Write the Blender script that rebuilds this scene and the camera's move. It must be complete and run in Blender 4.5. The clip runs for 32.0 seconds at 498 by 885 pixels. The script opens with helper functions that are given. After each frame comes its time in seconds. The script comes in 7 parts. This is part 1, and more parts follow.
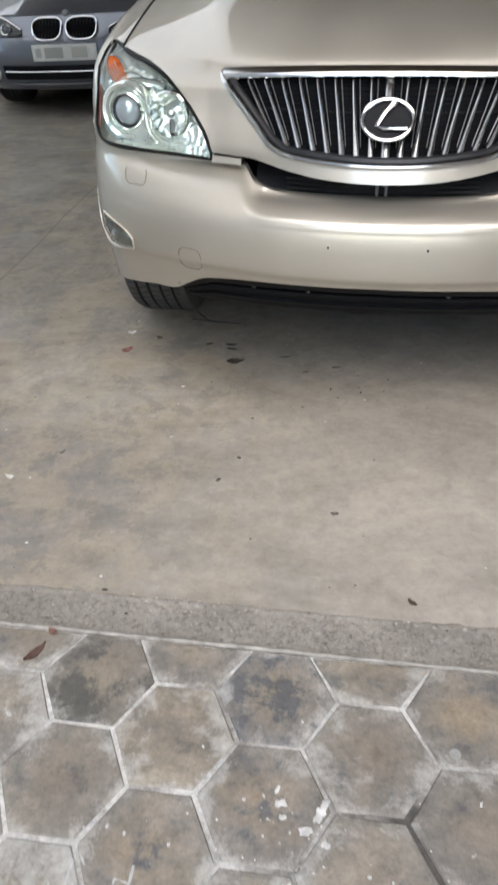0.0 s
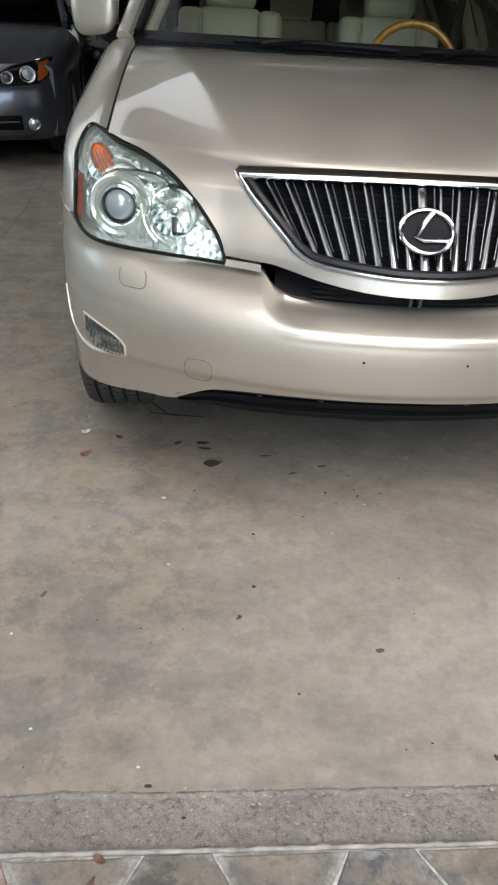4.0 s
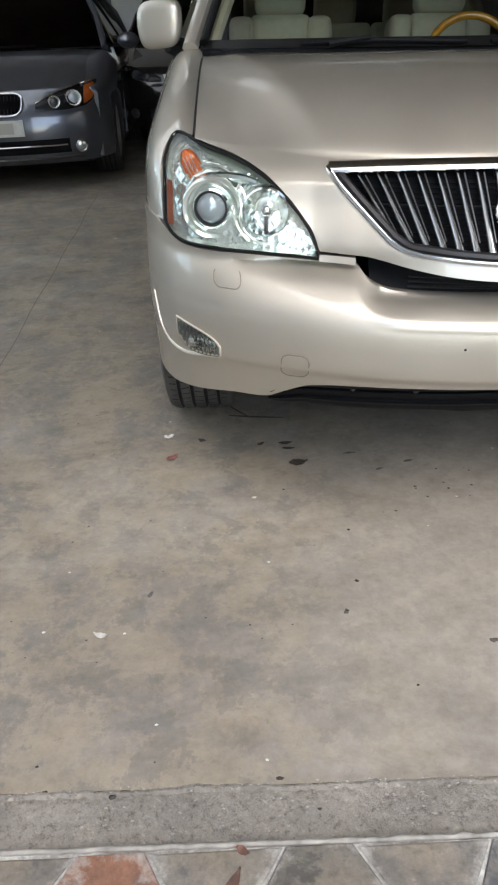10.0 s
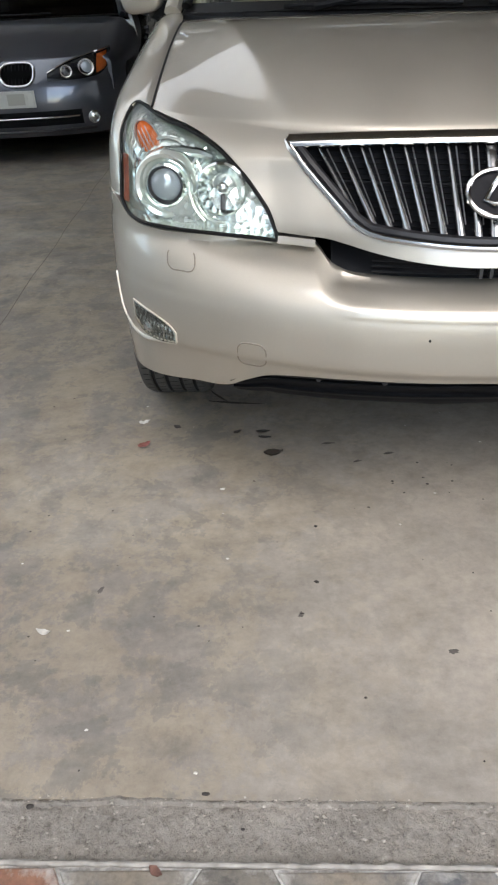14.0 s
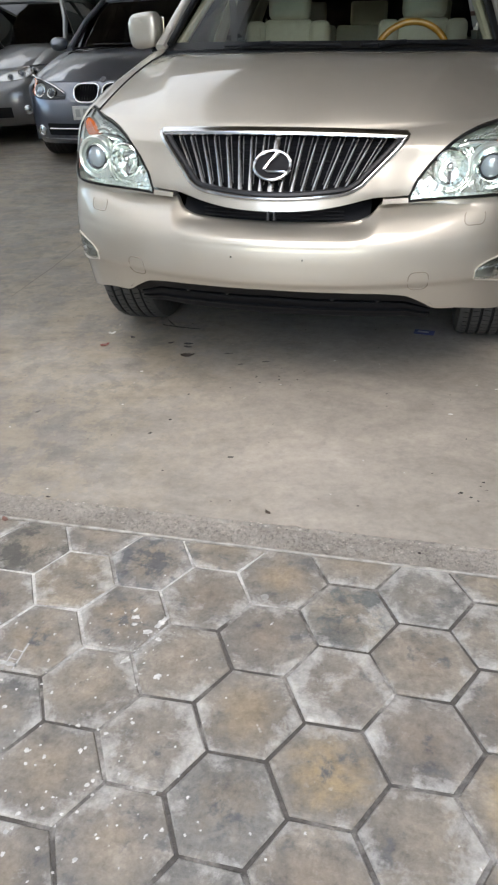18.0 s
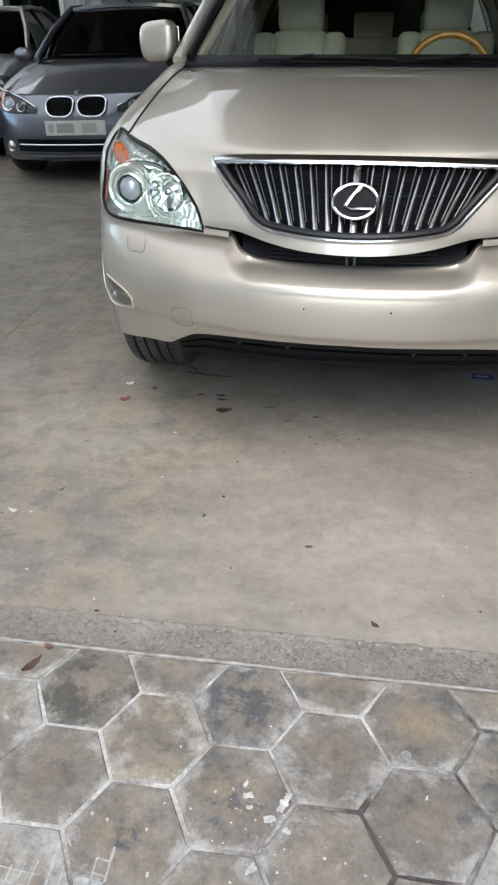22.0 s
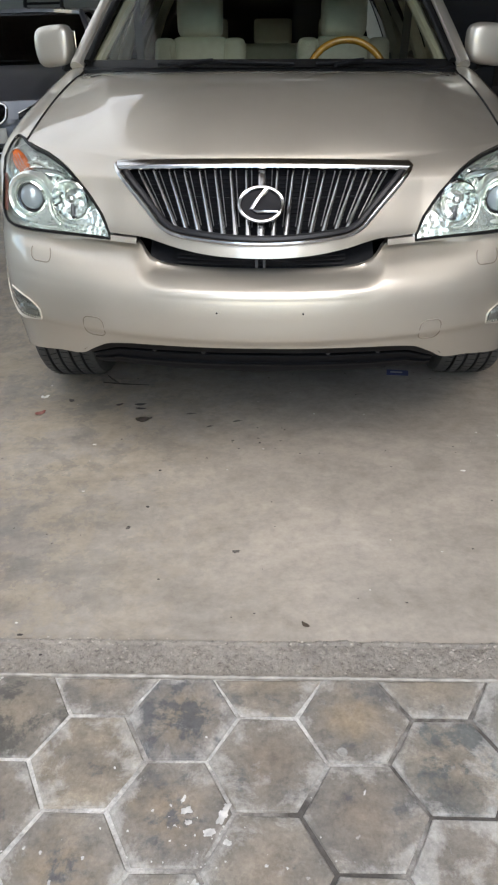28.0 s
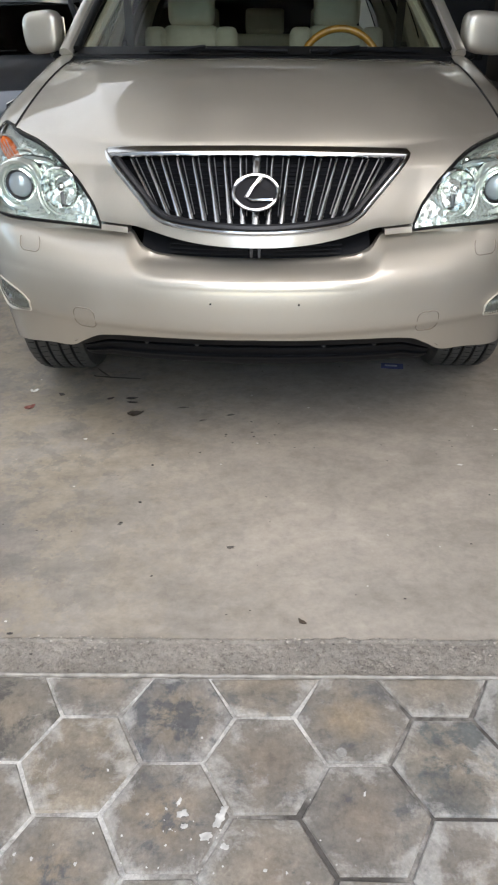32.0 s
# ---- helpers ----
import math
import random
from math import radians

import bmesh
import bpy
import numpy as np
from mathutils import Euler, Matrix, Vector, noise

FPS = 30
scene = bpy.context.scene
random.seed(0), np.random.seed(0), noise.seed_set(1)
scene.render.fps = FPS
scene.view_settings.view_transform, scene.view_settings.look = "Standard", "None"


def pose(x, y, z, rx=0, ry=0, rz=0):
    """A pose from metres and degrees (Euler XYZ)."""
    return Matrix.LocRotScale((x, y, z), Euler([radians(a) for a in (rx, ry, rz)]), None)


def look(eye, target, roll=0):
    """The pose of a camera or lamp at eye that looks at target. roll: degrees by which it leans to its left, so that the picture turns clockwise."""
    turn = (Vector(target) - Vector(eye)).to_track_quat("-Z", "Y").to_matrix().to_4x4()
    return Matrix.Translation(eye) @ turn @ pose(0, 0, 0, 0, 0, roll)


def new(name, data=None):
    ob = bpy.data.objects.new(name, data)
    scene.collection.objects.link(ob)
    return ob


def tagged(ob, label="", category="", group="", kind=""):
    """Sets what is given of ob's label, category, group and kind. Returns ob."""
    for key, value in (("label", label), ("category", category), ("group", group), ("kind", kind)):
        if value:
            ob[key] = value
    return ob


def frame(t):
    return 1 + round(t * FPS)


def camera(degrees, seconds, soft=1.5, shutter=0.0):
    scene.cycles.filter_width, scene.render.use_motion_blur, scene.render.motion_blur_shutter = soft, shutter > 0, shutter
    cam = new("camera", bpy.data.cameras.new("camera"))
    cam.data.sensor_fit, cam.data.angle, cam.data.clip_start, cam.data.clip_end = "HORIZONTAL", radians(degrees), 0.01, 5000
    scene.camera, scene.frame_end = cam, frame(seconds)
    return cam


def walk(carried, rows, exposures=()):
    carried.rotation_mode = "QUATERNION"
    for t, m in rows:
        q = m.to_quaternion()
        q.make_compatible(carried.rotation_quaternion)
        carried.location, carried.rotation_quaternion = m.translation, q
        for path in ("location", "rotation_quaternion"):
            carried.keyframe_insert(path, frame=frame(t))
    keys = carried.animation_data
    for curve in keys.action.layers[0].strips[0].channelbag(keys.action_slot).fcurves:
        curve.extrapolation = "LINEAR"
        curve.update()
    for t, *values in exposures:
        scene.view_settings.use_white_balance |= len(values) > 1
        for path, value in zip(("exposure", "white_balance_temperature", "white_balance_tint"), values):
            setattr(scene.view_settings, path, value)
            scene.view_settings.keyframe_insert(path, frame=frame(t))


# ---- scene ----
cam = camera(39.46, 32.0, soft=2.2, shutter=0.25)
PATH = [
    (0, (-0.051, -1.67, 1.199), (-0.343, -0.072, 0.032), -2.8),
    (0.5, (-0.161, -1.605, 1.244), (-0.36, 0.088, 0.199), -1.6),
    (1, (-0.252, -1.483, 1.241), (-0.429, 0.194, 0.165), -2.0),
    (1.5, (-0.343, -1.403, 1.252), (-0.435, 0.271, 0.161), -1.3),
    (2, (-0.428, -1.417, 1.248), (-0.429, 0.251, 0.144), 0.7),
    (2.5, (-0.477, -1.408, 1.266), (-0.425, 0.273, 0.183), 1.6),
    (4.5, (-0.482, -1.404, 1.263), (-0.354, 0.279, 0.19), 2.0),
    (5, (-0.474, -1.405, 1.257), (-0.342, 0.258, 0.153), 1.1),
    (5.5, (-0.511, -1.419, 1.266), (-0.499, 0.255, 0.171), -0.8),
    (6, (-0.57, -1.436, 1.262), (-0.638, 0.267, 0.215), -0.3),
    (6.5, (-0.617, -1.417, 1.221), (-0.697, 0.284, 0.173), -2.4),
    (7, (-0.645, -1.411, 1.212), (-0.73, 0.268, 0.13), -3.1),
    (7.5, (-0.629, -1.416, 1.21), (-0.68, 0.259, 0.117), -3.9),
    (8, (-0.621, -1.407, 1.224), (-0.62, 0.267, 0.13), -3.7),
    (8.5, (-0.613, -1.408, 1.225), (-0.607, 0.276, 0.145), -4.5),
    (9, (-0.624, -1.411, 1.233), (-0.602, 0.264, 0.141), -3.0),
    (9.5, (-0.631, -1.422, 1.238), (-0.642, 0.274, 0.178), -2.5),
    (10, (-0.631, -1.426, 1.241), (-0.63, 0.277, 0.191), -2.1),
    (10.5, (-0.604, -1.421, 1.246), (-0.614, 0.275, 0.186), -3.1),
    (11, (-0.537, -1.376, 1.233), (-0.692, 0.308, 0.166), -4.3),
    (11.5, (-0.476, -1.335, 1.208), (-0.574, 0.324, 0.095), -1.9),
    (12, (-0.473, -1.323, 1.212), (-0.589, 0.322, 0.08), -2.2),
    (12.5, (-0.471, -1.32, 1.213), (-0.591, 0.32, 0.075), -2.8),
    (13, (-0.471, -1.32, 1.216), (-0.576, 0.325, 0.082), -2.7),
    (13.5, (-0.461, -1.319, 1.219), (-0.552, 0.331, 0.093), -2.7),
    (15.5, (-0.301, -1.516, 1.253), (-0.455, 0.187, 0.216), -2.4),
    (16, (-0.153, -1.647, 1.278), (-0.417, 0.032, 0.223), -3.1),
    (16.5, (0.068, -1.774, 1.278), (-0.262, -0.064, 0.294), -3.0),
    (17, (0.237, -1.932, 1.276), (-0.159, -0.268, 0.239), -1.9),
    (17.5, (0.353, -2.138, 1.245), (-0.04, -0.493, 0.177), -1.4),
    (18, (0.46, -2.209, 1.264), (0.043, -0.557, 0.217), -2.4),
    (18.5, (0.574, -2.188, 1.27), (0.183, -0.493, 0.283), -2.6),
    (19, (0.616, -2.19, 1.27), (0.25, -0.481, 0.297), -1.8),
    (19.5, (0.495, -2.145, 1.257), (0.131, -0.458, 0.246), -1.2),
    (20, (0.311, -2.099, 1.264), (-0.072, -0.412, 0.261), -2.3),
    (20.5, (0.187, -1.992, 1.25), (-0.2, -0.316, 0.229), -1.0),
    (21, (0.103, -1.875, 1.251), (-0.323, -0.225, 0.205), -3.2),
    (21.5, (0.04, -1.859, 1.267), (-0.302, -0.185, 0.227), -1.9),
    (22, (0.021, -1.849, 1.264), (-0.273, -0.159, 0.236), -1.7),
    (22.5, (0.026, -1.844, 1.261), (-0.24, -0.156, 0.221), -2.3),
    (23, (0.036, -1.841, 1.263), (-0.181, -0.143, 0.229), -2.2),
    (23.5, (0.039, -1.83, 1.252), (-0.14, -0.133, 0.208), -2.4),
    (24, (0.032, -1.827, 1.252), (-0.124, -0.135, 0.197), -2.0),
    (24.5, (0.041, -1.83, 1.253), (-0.108, -0.139, 0.195), -1.9),
    (25, (0.045, -1.841, 1.259), (-0.073, -0.136, 0.22), -2.0),
    (25.5, (0.044, -1.841, 1.259), (-0.05, -0.126, 0.236), -1.2),
    (27.5, (0.045, -1.814, 1.256), (-0.049, -0.107, 0.217), -1.7),
    (28, (0.04, -1.833, 1.256), (-0.049, -0.115, 0.236), -1.6),
    (28.5, (0.029, -1.829, 1.198), (-0.059, -0.107, 0.183), -1.6),
    (29, (0.019, -1.826, 1.191), (-0.093, -0.158, 0.092), -1.4),
    (29.5, (0.021, -1.824, 1.191), (-0.07, -0.16, 0.085), -0.7),
    (30, (0.025, -1.82, 1.198), (-0.05, -0.151, 0.098), -0.7),
    (30.5, (0.037, -1.807, 1.219), (-0.031, -0.125, 0.138), -1.0),
    (31, (0.026, -1.799, 1.228), (-0.034, -0.099, 0.177), -0.9),
    (31.5, (0.019, -1.792, 1.228), (-0.051, -0.085, 0.188), -1.1),
    (32, (0.026, -1.803, 1.232), (-0.035, -0.091, 0.201), -1.2),
]
walk(cam, [(t, look(eye, target, roll)) for t, eye, target, roll in PATH], exposures=[(0, 1.97, 7090, 9), (2, 1.91, 7090, 9), (5, 1.87, 7090, 9), (9, 1.95, 7090, 9), (13, 1.90, 7090, 9), (16, 2.03, 7090, 9), (20, 2.07, 7060, 9), (21, 2.04, 6880, 8), (24, 2.0, 7000, 9), (28, 1.97, 7090, 9), (32, 1.96, 7090, 9)])

# ---- daylight: an overcast sky that enters by the open front of the hall ----
world = bpy.data.worlds.new("overcast_sky")
scene.world = world
world.use_nodes = True
wn = world.node_tree.nodes
sky = wn.new("ShaderNodeTexSky")
sky.sky_type = "NISHITA"
sky.sun_disc = False
sky.sun_elevation = radians(55)
sky.sun_rotation = radians(165)
wn["Background"].inputs["Strength"].default_value = 0.15
world.node_tree.links.new(sky.outputs["Color"], wn["Background"].inputs["Color"])
sun_data = bpy.data.lights.new("sun", "SUN")
sun_data.energy, sun_data.angle, sun_data.color = 0.5, radians(60), (1, 0.97, 0.92)
sun = new("sun", sun_data)
sun.matrix_world = look((1.6, -6, 8.5), (0, 0, 0))

# ---- materials ----
def mat(name):
    m = bpy.data.materials.new(name)
    m.use_nodes = True
    return m, m.node_tree.nodes, m.node_tree.links, m.node_tree.nodes["Principled BSDF"]


def simple(name, col, rough=0.5, metal=0.0, coat=0.0, grain=0.0, scale=60.0, bump=0.0, spec=0.5):
    """A plain surface; grain varies its lightness, bump gives it fine relief."""
    m, n, l, b = mat(name)
    b.inputs["Base Color"].default_value = (*col, 1)
    b.inputs["Roughness"].default_value = rough
    b.inputs["Metallic"].default_value = metal
    b.inputs["Coat Weight"].default_value = coat
    b.inputs["Specular IOR Level"].default_value = spec
    b.inputs["Coat Roughness"].default_value = 0.04
    if grain or bump:
        co = n.new("ShaderNodeTexCoord")
        tex = n.new("ShaderNodeTexNoise")
        tex.inputs["Scale"].default_value, tex.inputs["Detail"].default_value = scale, 6
        l.new(co.outputs["Object"], tex.inputs["Vector"])
        if grain:
            ramp = n.new("ShaderNodeMapRange")
            ramp.inputs["From Min"].default_value, ramp.inputs["From Max"].default_value = 0.3, 0.7
            ramp.inputs["To Min"].default_value, ramp.inputs["To Max"].default_value = 1 - grain, 1 + grain
            mul = n.new("ShaderNodeVectorMath")
            mul.operation = "SCALE"
            mul.inputs[0].default_value = col
            l.new(tex.outputs["Fac"], ramp.inputs["Value"])
            l.new(ramp.outputs["Result"], mul.inputs["Scale"])
            l.new(mul.outputs["Vector"], b.inputs["Base Color"])
        if bump:
            bp = n.new("ShaderNodeBump")
            bp.inputs["Strength"].default_value, bp.inputs["Distance"].default_value = bump, 0.004
            l.new(tex.outputs["Fac"], bp.inputs["Height"])
            l.new(bp.outputs["Normal"], b.inputs["Normal"])
    return m


def car_paint(name, col, metal=0.55, rough=0.34, fleck=1400):
    """Metallic paint with fine flake, a film of dust and a clear coat; fleck: how fine the flake is."""
    m, n, l, b = mat(name)
    co = n.new("ShaderNodeTexCoord")
    flake = n.new("ShaderNodeTexVoronoi")
    flake.inputs["Scale"].default_value = fleck
    dust = n.new("ShaderNodeTexNoise")
    dust.inputs["Scale"].default_value, dust.inputs["Detail"].default_value = 7, 8
    for tex in (flake, dust):
        l.new(co.outputs["Object"], tex.inputs["Vector"])
    mix = n.new("ShaderNodeMix")
    mix.data_type = "RGBA"
    mix.inputs["A"].default_value = (*[c * 0.93 for c in col], 1)
    mix.inputs["B"].default_value = (*[min(1, c * 1.07) for c in col], 1)
    l.new((flake if fleck > 100 else dust).outputs["Color"], mix.inputs["Factor"])
    l.new(mix.outputs["Result"], b.inputs["Base Color"])
    rr = n.new("ShaderNodeMapRange")
    rr.inputs["From Min"].default_value, rr.inputs["From Max"].default_value = 0.35, 0.7
    rr.inputs["To Min"].default_value, rr.inputs["To Max"].default_value = rough - 0.05, rough + 0.07
    l.new(dust.outputs["Fac"], rr.inputs["Value"])
    b.inputs["Roughness"].default_value = rough
    if fleck > 100:
        l.new(rr.outputs["Result"], b.inputs["Roughness"])
    cr = n.new("ShaderNodeMapRange")
    cr.inputs["From Min"].default_value, cr.inputs["From Max"].default_value = 0.4, 0.75
    cr.inputs["To Min"].default_value, cr.inputs["To Max"].default_value = 0.02, 0.035
    l.new(dust.outputs["Fac"], cr.inputs["Value"])
    b.inputs["Coat Roughness"].default_value = 0.03
    if fleck > 100:
        l.new(cr.outputs["Result"], b.inputs["Coat Roughness"])
    b.inputs["Metallic"].default_value = metal
    b.inputs["Coat Weight"].default_value = 1.0
    b.inputs["Coat IOR"].default_value = 1.65
    return m


def glass(name, tint=(1, 1, 1), ior=1.45):
    """Thin clear or tinted glass: what is behind it, and a reflection that grows towards grazing angles."""
    m, n, l, b = mat(name)
    n.remove(b)
    tr, gl, fr, mx = n.new("ShaderNodeBsdfTransparent"), n.new("ShaderNodeBsdfGlossy"), n.new("ShaderNodeFresnel"), n.new("ShaderNodeMixShader")
    tr.inputs["Color"].default_value = (*tint, 1)
    gl.inputs["Roughness"].default_value = 0.01
    fr.inputs["IOR"].default_value = ior
    l.new(fr.outputs["Fac"], mx.inputs["Fac"])
    l.new(tr.outputs["BSDF"], mx.inputs[1])
    l.new(gl.outputs["BSDF"], mx.inputs[2])
    l.new(mx.outputs["Shader"], n["Material Output"].inputs["Surface"])
    return m


def milky(name, col):
    """A sheet that lets daylight through and scatters it."""
    m, n, l, b = mat(name)
    n.remove(b)
    tr, df, mx = n.new("ShaderNodeBsdfTranslucent"), n.new("ShaderNodeBsdfDiffuse"), n.new("ShaderNodeMixShader")
    tr.inputs["Color"].default_value = (*col, 1)
    df.inputs["Color"].default_value = (*[c * 0.8 for c in col], 1)
    mx.inputs["Fac"].default_value = 0.12
    l.new(tr.outputs["BSDF"], mx.inputs[1])
    l.new(df.outputs["BSDF"], mx.inputs[2])
    l.new(mx.outputs["Shader"], n["Material Output"].inputs["Surface"])
    return m


def ramp_node(n, stops):
    r = n.new("ShaderNodeValToRGB")
    e = r.color_ramp.elements
    while len(e) < len(stops):
        e.new(0.5)
    for el, (p, c) in zip(e, stops):
        el.position = p
        el.color = (*c, 1) if len(c) == 3 else c
    return r


def noise_tex(n, l, vec, scale, detail=6, rough=0.55, dist=0.0):
    t = n.new("ShaderNodeTexNoise")
    t.inputs["Scale"].default_value, t.inputs["Detail"].default_value = scale, detail
    t.inputs["Roughness"].default_value, t.inputs["Distortion"].default_value = rough, dist
    l.new(vec, t.inputs["Vector"])
    return t


def mix_rgb(n, l, a, b, fac, blend="MIX"):
    mx = n.new("ShaderNodeMix")
    mx.data_type, mx.blend_type = "RGBA", blend
    for sock, v in (("Factor", fac), ("A", a), ("B", b)):
        if isinstance(v, (int, float)):
            mx.inputs[sock].default_value = v
        elif isinstance(v, tuple):
            mx.inputs[sock].default_value = (*v, 1)
        else:
            l.new(v, mx.inputs[sock])
    return mx.outputs["Result"]


def concrete_floor():
    """Worn, stained concrete: grey cement with drawn-out smears, tan flaking screed on one side, damp-looking dark
    blotches, fine grit; the dim left side and a bright patch by the gateway are painted in.
    """
    m, n, l, b = mat("stained_concrete")
    co = n.new("ShaderNodeNewGeometry").outputs["Position"]
    drawn = n.new("ShaderNodeVectorMath")
    drawn.operation = "MULTIPLY"
    drawn.inputs[1].default_value = (0.72, 1.15, 1)
    l.new(co, drawn.inputs[0])
    long = drawn.outputs["Vector"]
    big = noise_tex(n, l, long, 1.1, 9, 0.62, 0.5)
    mid = noise_tex(n, l, long, 3.4, 15, 0.68, 0.6)
    patch = noise_tex(n, l, co, 3.6, 15, 0.80, 0.15)
    blot = noise_tex(n, l, long, 5.2, 15, 0.70, 0.3)
    fine = noise_tex(n, l, co, 60, 6, 0.7)
    grit = noise_tex(n, l, co, 260, 3, 0.6)
    base = ramp_node(n, [(0.30, (0.195, 0.176, 0.153)), (0.46, (0.255, 0.229, 0.197)), (0.55, (0.282, 0.252, 0.215)), (0.70, (0.335, 0.300, 0.255))])
    l.new(mid.outputs["Fac"], base.inputs["Fac"])
    c = base.outputs["Color"]
    sep = n.new("ShaderNodeSeparateXYZ")
    l.new(co, sep.inputs["Vector"])
    # the screed flakes on the side of the other cars, which also paints in its dimness; the rest is trodden smooth
    worn = n.new("ShaderNodeMapRange")
    worn.inputs["From Min"].default_value, worn.inputs["From Max"].default_value = 0.3, -0.6
    worn.inputs["To Min"].default_value, worn.inputs["To Max"].default_value = 0.14, 1.2
    l.new(sep.outputs["X"], worn.inputs["Value"])
    wornc = n.new("ShaderNodeCombineColor")
    for ch in ("Red", "Green", "Blue"):
        l.new(worn.outputs["Result"], wornc.inputs[ch])
    left_dim = n.new("ShaderNodeMapRange")           # dimness of the left side, put into the colour as a browner tone
    left_dim.inputs["From Min"].default_value, left_dim.inputs["From Max"].default_value = -0.15, -1.1
    left_dim.inputs["To Min"].default_value, left_dim.inputs["To Max"].default_value = 0.0, 0.62
    l.new(sep.outputs["X"], left_dim.inputs["Value"])
    c = mix_rgb(n, l, c, (0.182, 0.157, 0.132), left_dim.outputs["Result"])
    tanf = ramp_node(n, [(0.475, (0, 0, 0)), (0.49, (0.42, 0.42, 0.42)), (0.66, (0.72, 0.72, 0.72))])
    l.new(patch.outputs["Fac"], tanf.inputs["Fac"])
    c = mix_rgb(n, l, c, (0.300, 0.250, 0.182), mix_rgb(n, l, tanf.outputs["Color"], wornc.outputs["Color"], 1.0, "MULTIPLY"))
    flake = noise_tex(n, l, co, 6.2, 15, 0.72, 0.2)
    flk = ramp_node(n, [(0.525, (0, 0, 0)), (0.540, (0.40, 0.40, 0.40)), (0.66, (0.66, 0.66, 0.66))])
    l.new(flake.outputs["Fac"], flk.inputs["Fac"])
    c = mix_rgb(n, l, c, (0.160, 0.150, 0.134), mix_rgb(n, l, flk.outputs["Color"], wornc.outputs["Color"], 1.0, "MULTIPLY"))
    dark = ramp_node(n, [(0.56, (0, 0, 0)), (0.60, (0.24, 0.24, 0.24)), (0.72, (0.5, 0.5, 0.5))])
    l.new(blot.outputs["Fac"], dark.inputs["Fac"])
    c = mix_rgb(n, l, c, (0.130, 0.118, 0.103), dark.outputs["Color"])
    # brighter floor by the gateway put into the colour: a pale patch with an uneven outline
    away = n.new("ShaderNodeVectorMath")
    away.operation = "DISTANCE"
    away.inputs[1].default_value = (0.22, -0.28, 0)
    l.new(co, away.inputs[0])
    uneven = n.new("ShaderNodeMath")
    uneven.operation = "MULTIPLY_ADD"
    uneven.inputs[1].default_value = 1.6
    l.new(big.outputs["Fac"], uneven.inputs[0])
    l.new(away.outputs["Value"], uneven.inputs[2])
    lit_patch = n.new("ShaderNodeMapRange")
    lit_patch.interpolation_type = "SMOOTHSTEP"
    lit_patch.inputs["From Min"].default_value, lit_patch.inputs["From Max"].default_value = 2.0, 0.85
    lit_patch.inputs["To Min"].default_value, lit_patch.inputs["To Max"].default_value = 0.0, 0.58
    l.new(uneven.outputs["Value"], lit_patch.inputs["Value"])
    c = mix_rgb(n, l, c, (0.395, 0.352, 0.300), lit_patch.outputs["Result"])
    pale = ramp_node(n, [(0.55, (0, 0, 0)), (0.62, (0.25, 0.25, 0.25)), (0.74, (0.5, 0.5, 0.5))])
    l.new(big.outputs["Fac"], pale.inputs["Fac"])
    c = mix_rgb(n, l, c, (0.37, 0.335, 0.29), pale.outputs["Color"])
    for size, lo, hi in ((2.4, 0.84, 1.13), (8.0, 0.88, 1.09)):          # smears left by tyres and brooms
        smear = noise_tex(n, l, long, size, 12, 0.66, 0.9)
        sm = ramp_node(n, [(0.33, (lo, lo, lo)), (0.5, (1.0, 1.0, 1.0)), (0.67, (hi, hi, hi))])
        l.new(smear.outputs["Fac"], sm.inputs["Fac"])
        c = mix_rgb(n, l, c, sm.outputs["Color"], 1.0, "MULTIPLY")
    grime = noise_tex(n, l, co, 22, 10, 0.72, 0.2)
    gr = ramp_node(n, [(0.34, (0.86, 0.86, 0.86)), (0.5, (1.0, 1.0, 1.0)), (0.68, (1.09, 1.09, 1.09))])
    l.new(grime.outputs["Fac"], gr.inputs["Fac"])
    c = mix_rgb(n, l, c, gr.outputs["Color"], 1.0, "MULTIPLY")
    fr = ramp_node(n, [(0.35, (0.93, 0.93, 0.93)), (0.65, (1.04, 1.04, 1.04))])
    l.new(fine.outputs["Fac"], fr.inputs["Fac"])
    c = mix_rgb(n, l, c, fr.outputs["Color"], 1.0, "MULTIPLY")
    l.new(c, b.inputs["Base Color"])
    rr = ramp_node(n, [(0.35, (0.42,) * 3), (0.7, (0.68,) * 3)])
    l.new(mid.outputs["Fac"], rr.inputs["Fac"])
    l.new(rr.outputs["Color"], b.inputs["Roughness"])
    bp = n.new("ShaderNodeBump")
    bp.inputs["Strength"].default_value, bp.inputs["Distance"].default_value = 0.3, 0.004
    add = mix_rgb(n, l, fine.outputs["Color"], grit.outputs["Color"], 0.5)
    l.new(add, bp.inputs["Height"])
    l.new(bp.outputs["Normal"], b.inputs["Normal"])
    return m


